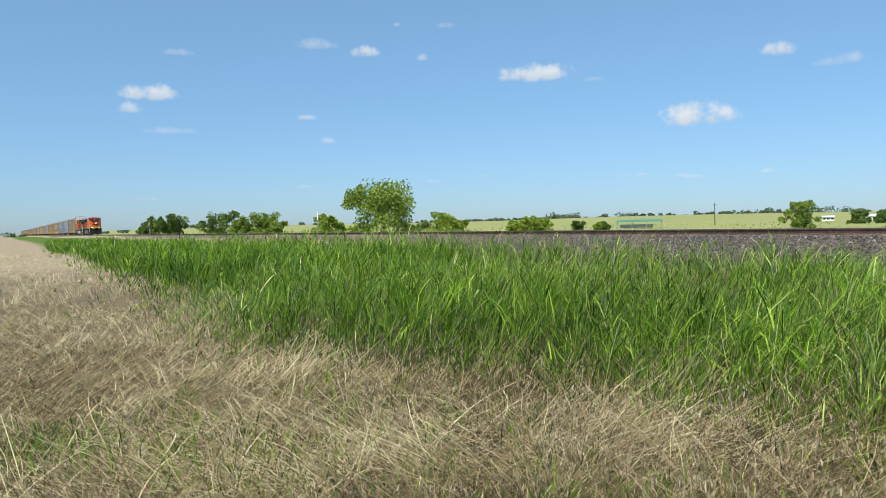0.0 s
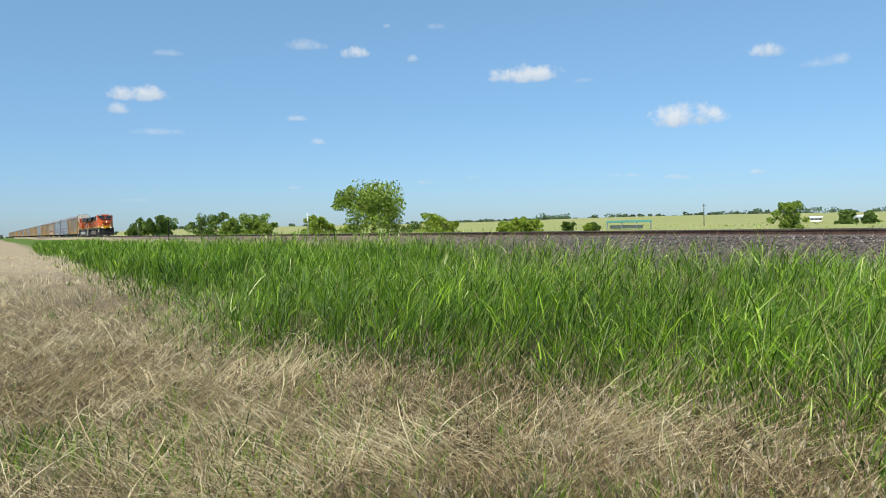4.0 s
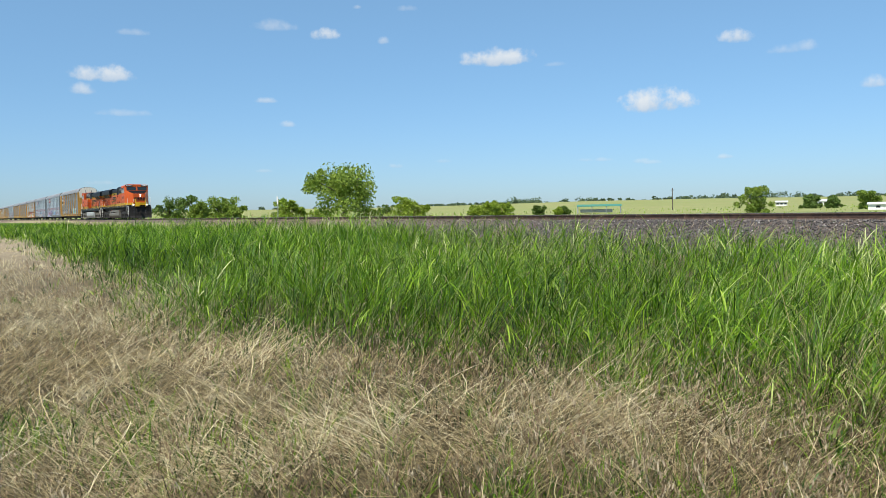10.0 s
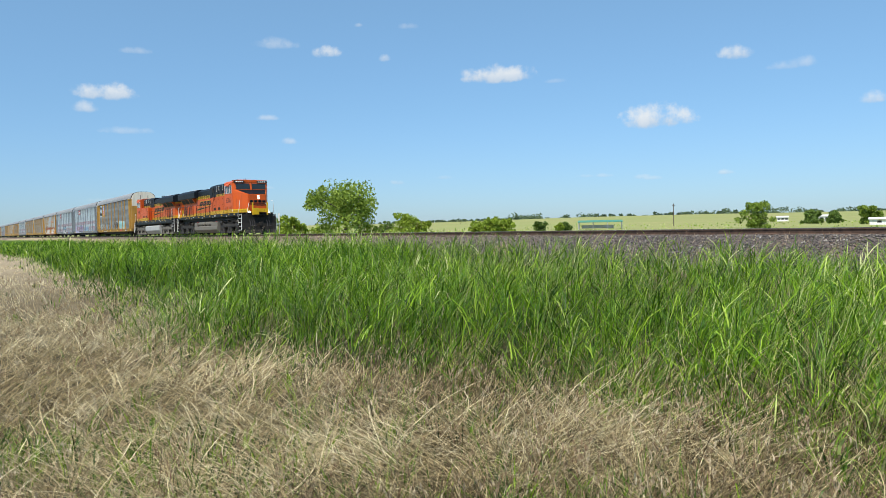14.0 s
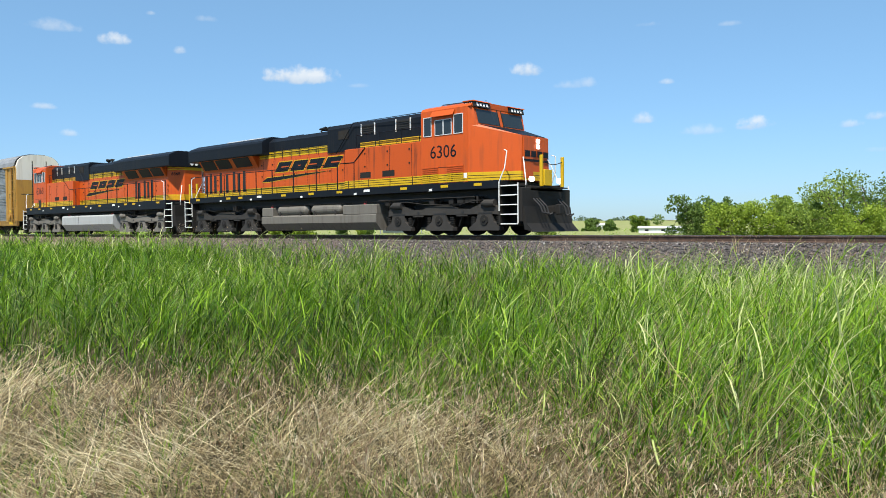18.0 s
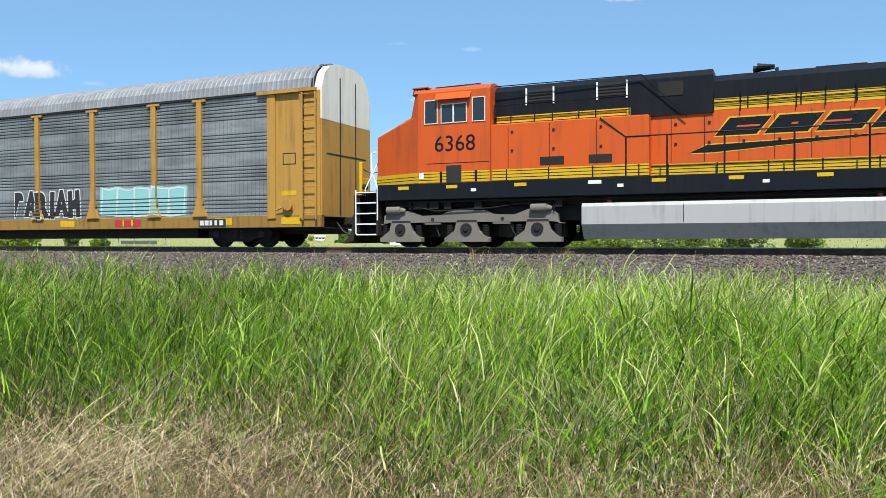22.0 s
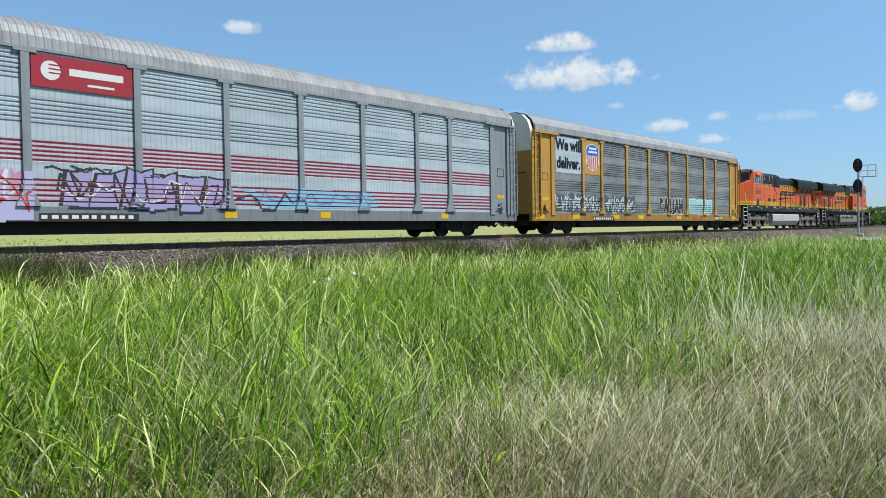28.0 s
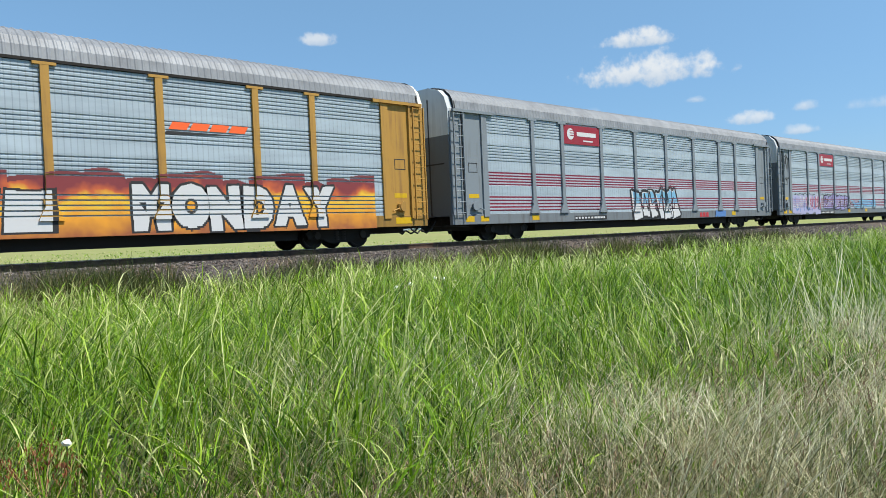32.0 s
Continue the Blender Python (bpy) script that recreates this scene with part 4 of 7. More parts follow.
            rod(bm, P(c + 1.25, s * 1.3, 0.68), P(c + 1.42, s * 1.3, 0.3), 0.022, 6)
            rod(bm, P(c - 1.0, s * 1.3, 0.68), P(c - 0.85, s * 1.3, 0.32), 0.022, 6)
            part("brake_pipe", bm, IRON, fr)
        for j in (-2.05, 0, 2.05):
            if wheels is None:
                wheels = part("wheelset", wheel_mesh(0.533), IRON, root, "steel wheels on their axle")
                w = wheels
            else:
                w = share("wheelset", wheels, Matrix.Identity(4), root)
            w.location = P(c + j, 0, 0.533)
            WHEELS.append((w, Vector(P(c + j, 0, 0.533)), 0.533, k < 0))
        bx("traction_motor", DARK, (c - 2.4, c - 1.2, -0.62, 0.62, 0.3, 0.8), (c - 0.7, c + 0.7, -0.62, 0.62, 0.3, 0.9), (c + 1.2, c + 2.4, -0.62, 0.62, 0.3, 0.8))
    # hood
    hood = part("hood", prism([(-u, -n * k) for u, n in [(9.1, 1.05), (20.25, 1.05), (21.0, 0.5), (21.0, -0.5), (20.25, -1.05), (9.1, -1.05)]], 1.82, 3.72, "z"), ORANGE, root, label="orange hood side with black and yellow striping")
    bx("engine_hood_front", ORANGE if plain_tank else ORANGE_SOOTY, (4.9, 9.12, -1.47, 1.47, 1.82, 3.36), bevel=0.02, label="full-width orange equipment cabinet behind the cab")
    top = prism([(-n * k, z) for n, z in [(1.06, 3.7), (1.06, 4.12), (0.85, 4.3), (-0.85, 4.3), (-1.06, 4.12), (-1.06, 3.7)]], -15.2, -10.5)
    part("hood_roof", top, BLACK, root, "blue-black hood roof")
    top = prism([(-n * k, z) for n, z in [(1.1, 3.36), (1.1, 4.3), (0.95, 4.46), (-0.95, 4.46), (-1.1, 4.3), (-1.1, 3.36)]], -10.6, -4.9)
    blower = part("blower_housing", top, BLACK, root, "tall blue-black blower housing behind the cab")
    for s in (1, -1):
        for u0, u1 in ((5.83, 6.55), (7.76, 8.49)):
            bx("grille", DARK, (u0, u1, s * 1.1, s * 1.108, 3.92, 4.3), parent=blower)
            for h in range(4):
                bx("slat", IRON, (u0, u1, s * 1.1, s * 1.125, 3.97 + h * 0.08, 3.985 + h * 0.08), parent=blower)
            for u in (u0 - 0.04, u1):
                bx("grille_frame", WHITE, (u, u + 0.04, s * 1.1, s * 1.13, 3.88, 4.34), parent=blower)
        bx("louvre", IRON, (9.3, 9.9, s * 1.1, s * 1.115, 3.85, 4.2), parent=blower)
    for u0, u1, z in ((12.9, 14.0, 4.38), (11.0, 11.5, 4.36)):
        bx("roof_hatch", BLACK, (u0, u1, -0.4, 0.6, 4.28, z), bevel=0.02)
    bm = bmesh.new()
    for i, (n, d) in enumerate(((0.25, 0.5), (0.38, 0.4), (0.12, 0.4))):
        rod(bm, P(12.0, n, 4.5 + 0.03 * i), P(12.0 - d, n, 4.5 + 0.03 * i), 0.03, 8, 0.09)
    rod(bm, P(12.05, 0.25, 4.28), P(12.05, 0.25, 4.5), 0.04, 6)
    part("air_horn", bm, IRON, root)
    # radiator wings
    wing = prism([(-n * k, z) for n, z in [(0.9, 3.58), (1.4, 3.58), (1.43, 3.62), (1.43, 4.1), (1.36, 4.2), (0.9, 4.4), (-0.9, 4.4), (-1.36, 4.2), (-1.43, 4.1), (-1.43, 3.62), (-1.4, 3.58), (-0.9, 3.58)]], -21.1, -14.75)
    wg = part("radiator_wing", wing, BLACK, root, "overhanging blue-black radiator wings")
    bx("roof_grating", ALU, (15.4, 18.4, -0.9, 0.9, 4.4, 4.43), parent=wg)
    for s in (1, -1):
        fl = part("flare", prism([(-s * n * k, z) for n, z in [(1.0, 3.05), (1.055, 3.05), (1.38, 3.575), (1.0, 3.575)]], -20.2, -15.6), ORANGE, root)
        for u0, u1 in ((15.95, 17.25), (17.6, 18.75), (18.9, 20.05)):
            part("radiator_screen", prism([(-s * n * k, z) for n, z in [(1.115, 3.15), (1.13, 3.145), (1.385, 3.55), (1.37, 3.56)]], -u1, -u0), DARK, fl)
        slots = (16.72, 17.1, 17.72, 18.12, 18.55) if plain_tank else (16.75, 17.2, 17.6, 18.2, 18.75, 19.25, 19.65, 20.05)
        for i, u in enumerate(slots):
            z1 = 2.98 - 0.1 * (i % 2)
            bx("door_vent", DARK, (u - 0.12, u + 0.12, s * 1.05, s * 1.058, 2.02, z1), parent=hood)
            bx("vent_frame", ORANGE, (u - 0.15, u - 0.12, s * 1.05, s * 1.065, 2.0, z1 + 0.02), (u + 0.12, u + 0.15, s * 1.05, s * 1.065, 2.0, z1 + 0.02), parent=hood)
        # stripes
        for z0, z1, u0, u1, n in ((1.84, 2.13, 9.12, 20.25, 1.05), (3.42, 3.72, 8.65, 15.5, 1.05), (1.84, 2.13, 4.95, 9.12, 1.47), (3.37, 3.62, 4.95, 8.6, 1.1)):
            st = bx("stripe_band", YELLOW, (u0, u1, s * n, s * (n + 0.005), z0, z1), label="yellow stripe band with black pinstripes")
            for h in range(3):
                z = z0 + (h + 0.75) * (z1 - z0) / 3.4
                bx("pinstripe", BLACK, (u0, u1, s * (n + 0.005), s * (n + 0.008), z, z + 0.017), parent=st)
            u = u0 + 0.4
            while u < u1 - 0.2:
                bx("door_edge", BLACK, (u, u + 0.03, s * (n + 0.005), s * (n + 0.012), z0, z1), parent=st)
                u += 1.17
        # door seams and latches
        for u in (5.4, 6.55, 7.8, 9.6, 10.4, 11.2, 12.0, 12.8, 13.6, 14.4, 15.2, 18.9, 20.16):
            n = 1.47 if u < 9.1 else 1.05
            bx("door_seam", BLACK, (u, u + 0.014, s * n, s * (n + 0.004), 2.16, 3.3 if u < 15.3 else 3.0), parent=hood)
            for z in (2.6, 3.1 if u < 15.3 else 2.35):
                bx("latch", IRON, (u + 0.09, u + 0.15, s * n, s * (n + 0.02), z, z + 0.06), parent=hood)
        # slanted emblem: four leaning blocks over a swoosh, drawn as plain shapes
        lead = s * k  # on one side the emblem leans towards the cab
        for i in range(4):
            u0, u1 = 14.35 - i * 1.12, 13.4 - i * 1.12
            if lead < 0:
                u0, u1 = 10.65 + i * 1.12, 11.6 + i * 1.12
            sl = -0.35 * (1 if lead > 0 else -1)
            for m_, d, e in ((YELLOW, 0.0, 0.035), (BLACK, 0.003, 0.0)):
                o = [(u0 + (e if u0 > u1 else -e), 2.78 - e), (u1 - (e if u0 > u1 else -e), 2.78 - e), (u1 - (e if u0 > u1 else -e) + sl, 3.2 + e), (u0 + (e if u0 > u1 else -e) + sl, 3.2 + e)]
                part("emblem_block", slab(o, s * (1.05 + d), s * (1.054 + d), k), m_, hood)
            p, q = ((0.35, 0.9), (0.45, 0.6), (0.0, 0.6), (0.4, 1.0))[i]
            a_, b_ = u0 + (u1 - u0) * p, u0 + (u1 - u0) * q
            o = [(a_ + sl * 0.45, 2.965), (b_ + sl * 0.45, 2.965), (b_ + sl * 0.55, 3.01), (a_ + sl * 0.55, 3.01)]
            part("emblem_gap", slab(o, s * 1.057, s * 1.06, k), ORANGE, hood)
        e0, e1 = (15.35, 10.3) if lead > 0 else (10.05, 14.9)
        for m_, d, e in ((YELLOW, 0.0, 0.03), (BLACK, 0.003, 0.0)):
            o = [(e0, 2.38 - e), (e0 + (e1 - e0) * 0.12, 2.38 - e), (e1, 2.66), (e0 + (e1 - e0) * 0.08, 2.56 + e)]
            part("emblem_swoosh", slab(o, s * (1.05 + d), s * (1.054 + d), k), m_, hood)
        # walkway rail
        us = [8.55, 9.56, 10.9, 12.43, 13.97, 15.19, 16.5, 17.8, 19.3, 20.8]
        bm = bmesh.new()
        for a, b in zip(us, us[1:]):
            rod(bm, P(a, s * 1.47, 2.83), P(b, s * 1.47, 2.83), 0.019, 6)
        rod(bm, P(8.55, s * 1.47, 2.83), P(7.9, s * 1.49, 3.35), 0.019, 6)
        rail = part("walkway_rail", bm, BLACK, root, "black pipe handrail along the walkway")
        for u in us:
            bm = bmesh.new()
            rod(bm, P(u, s * 1.47, 1.82), P(u, s * 1.47, 2.83), 0.022, 6)
            part("stanchion", bm, BLACK, rail)
        bm = bmesh.new()
        for u in (4.95, 6.1, 7.3, 8.6):
            rod(bm, P(u, s * 1.3, 3.4), P(u, s * 1.3, 3.9), 0.016, 5)
        rod(bm, P(4.95, s * 1.3, 3.9), P(8.6, s * 1.3, 3.9), 0.016, 5)
        rod(bm, P(4.95, s * 1.3, 4.42), P(8.9, s * 1.2, 4.42), 0.014, 5)
        rod(bm, P(8.9, s * 1.2, 4.42), P(10.0, s * 1.15, 3.3), 0.016, 5)
        part("upper_rail", bm, BLACK, root)
        bm = bmesh.new()
        for i in range(9):
            u = 10.0 + i * 0.62
            rod(bm, P(u, s * 1.09, 3.35), P(u, s * 1.09, 3.82), 0.011, 4)
        rod(bm, P(10.0, s * 1.09, 3.6), P(15.0, s * 1.09, 3.6), 0.011, 4)
        part("grab_iron", bm, BLACK, root)
        # low grilles in the cabinet
        for u0, u1 in ((6.3, 6.95), (7.6, 8.2)):
            gr = bx("low_grille", IRON, (u0, u1, s * 1.47, s * 1.476, 2.2, 2.42), parent=hood)
    # cab: full width to its front corners, then a nose that narrows to a flat front
    def hull(points):
        bm = bmesh.new()
        for u, n, z in points:
            for t in (n, -n):
                bm.verts.new(P(u, t, z))
        bmesh.ops.convex_hull(bm, input=bm.verts)
        bmesh.ops.recalc_face_normals(bm, faces=bm.faces)
        return bm

    cab = bx("cab", ORANGE, (2.72, 4.9, -1.5, 1.5, 1.82, 4.37), label="orange wide-nose cab")
    part("cab_front", hull([(2.73, 1.497, 3.3), (2.43, 1.33, 3.3), (2.43, 1.33, 3.74), (2.6, 1.4, 4.366), (2.73, 1.497, 4.366)]), ORANGE, cab, "orange cab front with raked windscreens")
    nose = part("nose", hull([(2.73, 1.495, 1.82), (1.02, 0.8, 1.82), (1.02, 0.76, 3.3), (2.42, 1.31, 3.74), (2.73, 1.48, 3.74)]), ORANGE, root, "blunt orange nose with tapering sides")
    bm = bmesh.new()
    rows = [[bm.verts.new(P(u, n, z + d)) for n in (-w, w) for d in (0, 0.012)] for u, w, z in ((1.09, 0.71, 3.325), (2.4, 1.24, 3.737))]
    for a, b in zip(rows, rows[1:]):
        for i, j in ((0, 1), (1, 3), (3, 2), (2, 0)):
            bm.faces.new((a[i], a[j], b[j], b[i]))
    for a in rows:
        bm.faces.new((a[0], a[1], a[3], a[2]))
    bmesh.ops.recalc_face_normals(bm, faces=bm.faces)
    part("nose_top", bm, BLACK, cab, "black anti-glare nose top")
    roof = part("cab_roof", prism([(-n * k, z) for n, z in [(1.5, 4.365), (1.42, 4.46), (1.15, 4.55), (-1.15, 4.55), (-1.42, 4.46), (-1.5, 4.365)]], -4.9, -2.58), ORANGE, root, "rounded orange cab roof")
    bx("air_conditioner", ORANGE, (3.0, 4.5, -0.7, 0.9, 4.55, 4.62), parent=roof, bevel=0.02)
    bm = bmesh.new()
    for u in (2.9, 3.4, 4.2):
        rod(bm, P(u, 0.3, 4.55), P(u, 0.3, 4.72), 0.012, 5)
    rod(bm, P(3.0, 0.9, 4.62), P(4.4, 0.9, 4.64), 0.015, 5)
    part("aerial", bm, IRON, roof)
    # windscreen and number boards
    for s in (1, -1):
        o = [(2.45, 3.79), (2.58, 4.27), (2.56, 4.275), (2.43, 3.795)]
        part("windscreen", slab(o, s * 0.13, s * 1.27, k), GLASS, cab, "dark windscreen pane")
        o = [(2.43, 3.74), (2.59, 4.34), (2.572, 4.345), (2.41, 3.745)]
        part("windscreen_frame", slab(o, s * 0.09, s * 0.125, k), IRON, cab)
        nb = part("number_board", slab([(2.5, 4.34), (2.55, 4.52), (2.95, 4.53), (2.95, 4.34)], s * 0.55, s * 1.4, k), DARK, roof, label="black number board with pale bars")
        part("board_hood", slab([(2.5, 4.522), (2.53, 4.555), (3.0, 4.56), (3.0, 4.532)], s * 0.5, s * 1.44, k), ORANGE, nb)
        for i in range(4):
            part("bar", slab([(2.6 + 0.085 * i, 4.38), (2.65 + 0.085 * i, 4.38), (2.65 + 0.085 * i, 4.49), (2.6 + 0.085 * i, 4.49)], s * 1.4, s * 1.406, k), WHITE, nb)
        for i in range(4):
            a = 0.66 + i * 0.17
            part("bar", slab([(2.505, 4.38), (2.537, 4.49), (2.545, 4.49), (2.513, 4.38)], s * a, s * (a + 0.095), k), WHITE, nb)
        # side windows with pale frames
        for u0, u1, z0, z1 in ((2.95, 3.32, 3.5, 4.13), (3.46, 4.2, 3.5, 4.0), (4.4, 4.74, 3.5, 4.13)):
            wf = bx("window_frame", ALU, (u0 - 0.022, u0, s * 1.5, s * 1.525, z0 - 0.022, z1 + 0.022), (u1, u1 + 0.022, s * 1.5, s * 1.525, z0 - 0.022, z1 + 0.022), (u0, u1, s * 1.5, s * 1.52, z0 - 0.022, z0), (u0, u1, s * 1.5, s * 1.52, z1, z1 + 0.022), parent=cab)
            bx("side_window", GLASS, (u0, u1, s * 1.5, s * 1.508, z0, z1), parent=cab)
        bx("window_bar", ALU, (3.8, 3.84, s * 1.5, s * 1.53, 3.5, 4.0), parent=cab)
        aw = prism([(-s * n * k, z) for n, z in [(1.5, 4.3), (1.62, 4.12), (1.635, 4.13), (1.5, 4.33)]], -4.35, -3.3)
        part("sun_visor", aw, ORANGE, cab, "orange awning over the cab window")
        # cab stripes, grille, seam, number
        st = bx("stripe_band", YELLOW, (2.74, 4.9, s * 1.5, s * 1.505, 1.84, 2.13), label="yellow stripe band with black pinstripes")
        for h in range(3):
            z = 1.9 + h * 0.085
            bx("pinstripe", BLACK, (2.74, 4.9, s * 1.505, s * 1.508, z, z + 0.017), parent=st)
        for u in (3.4, 4.45):
            bx("stripe_gap", BLACK, (u, u + 0.07, s * 1.505, s * 1.511, 1.84, 2.14), parent=st)
        bx("seam", BLACK, (3.0, 4.88, s * 1.5, s * 1.505, 2.36, 2.375), parent=cab)
        if plain_tank:
            bx("cab_vent", DARK, (3.6, 4.05, s * 1.5, s * 1.515, 1.78, 2.3), parent=cab, label="dark louvred vent")
        else:
            for u0 in (2.92, 4.08):
                for h in range(9):
                    bx("grille_slat", ORANGE if h > 4 else YELLOW, (u0, u0 + 0.75, s * 1.5, s * 1.53, 1.84 + h * 0.065, 1.875 + h * 0.065), parent=cab)
        me = lettering(number, 0.63, BLACK, "cab_number", bold=0.002)
        t = new("cab_number", me)
        t.parent = cab
        t["label"] = "black cab number " + number
        face = -s * k
        t.matrix_basis = Matrix.Translation(P(3.85, s * 1.5, 2.7)) @ Matrix.Rotation(0 if face < 0 else math.pi, 4, "Z")
        bx("data_plate", WHITE, (2.76, 2.9, s * 1.505, s * 1.512, 1.95, 2.12), parent=cab)
    # nose lamps, door, emblem, stripes
    for z in (2.98, 3.16):
        bm = bmesh.new()
        disc(bm, P(1.0, -0.12, z), "x", 0.085, 0.06, 14)
        part("headlight", bm, GLASS if plain_tank else LAMP, nose, "round headlight")
    bx("nose_window", GLASS, (1.0, 1.02, 0.25, 0.5, 2.9, 3.15), parent=nose)
    bx("nose_door", ORANGE, (0.995, 1.02, 0.15, 0.7, 1.9, 3.25), parent=nose)
    for i in range(4):
        n0 = 0.62 - i * 0.35
        bx("emblem_block", BLACK, (0.986, 0.994, n0 - 0.28, n0, 2.62, 2.82), parent=nose)
    bx("emblem_swoosh", BLACK, (0.986, 0.994, -0.75, 0.75, 2.46, 2.54), parent=nose)
    o = [(2.73, 1.51), (1.005, 0.81), (1.005, -0.81), (2.73, -1.51), (2.74, -1.48), (1.03, -0.77), (1.03, 0.77), (2.74, 1.48)]
    for z0, z1, m_ in ((1.84, 1.92, YELLOW), (1.92, 1.94, BLACK), (1.94, 2.005, YELLOW), (2.005, 2.025, BLACK), (2.025, 2.13, YELLOW)):
        part("nose_stripe", prism([(-u, -n * k) for u, n in o], z0, z1, "z"), m_, nose)
    # front and rear platforms
    for end in (0, 1):
        U = (lambda u: u) if end == 0 else (lambda u: 22.1 - u)

        def E(u0, u1, *r):
            a, b = sorted((U(u0), U(u1)))
            return (a, b, *r)

        pilot = bx("pilot", IRON, E(0.55, 0.75, -1.4, 1.4, 0.45, 1.55), E(0.55, 1.45, -0.95, 0.95, 1.45, 1.62), bevel=0.02, label="black end plate with steps")
        plow = part("snow_plow" if end == 0 else "end_pilot", slab([(U(0.15), 0.12), (U(0.5), 0.2), (U(0.62), 0.95), (U(0.5), 0.95), (U(0.42), 0.4)], -1.35, 1.35, k), IRON, root)
        bm = boxes(B(*E(0.1, 0.6, -0.13, 0.13, 0.72, 0.98)), B(*E(-0.05, 0.12, -0.12, 0.16, 0.68, 1.02)), bevel=0.03)
        part("coupler", bm, IRON, root)
        for i, n in enumerate((-0.75, -0.55, 0.5, 0.68, 0.85)):
            bm = bmesh.new()
            pts = [P(U(0.5), n, 1.2), P(U(0.22), n, 0.95), P(U(0.1), n + 0.05, 0.62 + 0.03 * i), P(U(0.02), n - 0.05, 0.72)]
            for a, b in zip(pts, pts[1:]):
                rod(bm, a, b, 0.028, 6)
            part("air_hose", bm, DARK, root)
        for s in (1, -1):
            st = bx("stairwell", IRON, E(0.66, 1.42, s * 0.92, s * 0.98, 0.35, 1.7), E(1.36, 1.42, s * 0.95, s * 1.5, 0.35, 1.7))
            for i in range(5):
                z = 0.36 + i * 0.31
                tr_ = bx("step", IRON, E(0.68, 1.36, s * 1.0, s * 1.46, z, z + 0.035), parent=st)
                bx("step_edge", WHITE, E(0.66, 1.36, s * 1.46, s * 1.478, z + 0.006, z + 0.042), parent=st)
            bm = bmesh.new()
            for pts in ([P(U(0.66), s * 1.47, 0.4), P(U(0.66), s * 1.47, 1.7)], [P(U(1.4), s * 1.5, 0.8), P(U(1.4), s * 1.5, 1.75), P(U(1.2), s * 1.46, 2.2), P(U(1.15), s * 1.4, 2.75), P(U(1.3), s * 1.35, 2.8)] if end == 0 else [P(U(1.4), s * 1.5, 0.9), P(U(1.4), s * 1.5, 2.75), P(U(1.7), s * 1.48, 2.83)]):
                for a, b in zip(pts, pts[1:]):
                    rod(bm, a, b, 0.02, 6)
            pts = [P(U(0.72), s * 0.95, 1.3), P(U(0.7), s * 0.98, 1.75), P(U(0.95), s * 0.75, 2.45), P(U(1.02), s * 0.7, 2.6)]
            for a, b in zip(pts, pts[1:]):
                rod(bm, a, b, 0.02, 6)
            part("handrail", bm, WHITE, st, "white-painted bent grab rail")
            if end == 0:
                bm = bmesh.new()
                disc(bm, P(0.6, s * 0.8, 1.84), "x", 0.09, 0.12, 12)
                part("ditch_light", bm, GLASS if plain_tank else LAMP, root, "round ditch light")
            bx("platform_post", YELLOW, E(0.3, 0.4, s * 0.56, s * 0.66, 1.6, 2.62), bevel=0.015)
        bx("drop_step", YELLOW, E(0.26, 0.34, 0.12, 0.56, 1.62, 2.15), bevel=0.015, label="raised yellow drop step")
        bx("crossover_plate", IRON, E(0.3, 0.6, -0.6, 0.6, 1.56, 1.6))
        bm = bmesh.new()
        for i in range(6):
            a, b = -0.6 + i * 0.2, -0.4 + i * 0.2
            rod(bm, P(U(0.35), a, 2.45 - 0.12 * math.sin((a + 0.6) / 1.2 * math.pi)), P(U(0.35), b, 2.45 - 0.12 * math.sin((b + 0.6) / 1.2 * math.pi)), 0.014, 5)
        part("safety_chain", bm, IRON, root)
    bx("rear_stripe", YELLOW, (21.0, 21.006, -0.5, 0.5, 1.84, 2.13), (21.0, 21.006, -0.5, 0.5, 3.42, 3.7))
    for s in (1, -1):
        for z in (1.86, 1.96, 2.06, 3.42, 3.52, 3.62):
            part("rear_stripe", prism([(-u, -n * s * k) for u, n in [(20.26, 1.05), (21.0, 0.505), (20.99, 0.5), (20.25, 1.04)]], z, z + 0.07, "z"), YELLOW, hood)
        me = lettering(number, 0.25, BLACK, "rear_number", bold=0.003)
        t = new("rear_number", me)
        t.parent = hood
        face = -s * k
        t.matrix_basis = Matrix.Translation(P(20.63, s * 0.785, 3.14)) @ Matrix.Rotation(radians(-36) if face < 0 else math.pi + radians(36), 4, "Z")
    rear = bx("rear_headlight", IRON, (21.0, 21.12, -0.28, 0.28, 3.62, 3.86), bevel=0.02, label="twin rear headlight in a black housing")
    for n in (-0.13, 0.13):
        bm = bmesh.new()
        disc(bm, P(21.125, n, 3.74), "x", 0.085, 0.03, 14)
        part("lens", bm, WHITE, rear)
    return root


loco_a = tagged(locomotive("6306", 1, False), "orange diesel locomotive with yellow striping leading the freight train", "locomotive", "locomotives")
loco_b = tagged(locomotive("6368", -1, True), "orange diesel locomotive running backwards behind the leading one", "locomotive", "locomotives")
MOVING += [(loco_a, -3.95, False), (loco_b, -48.15, True)]

# ---- covered car carriers ----
POSTS = [-8.95, -7.0, -4.17, -1.4, 1.4, 4.17, 7.0, 8.95]
EDGES = [-11.65, *POSTS, 11.65]
PITCH = 0.117
# ribbed zones between plain bands, from the sill up
ZONES = [(1.06, 1.70), (2.06, 2.62), (2.98, 3.66), (4.02, 4.70)]
GROOVE = 0.04


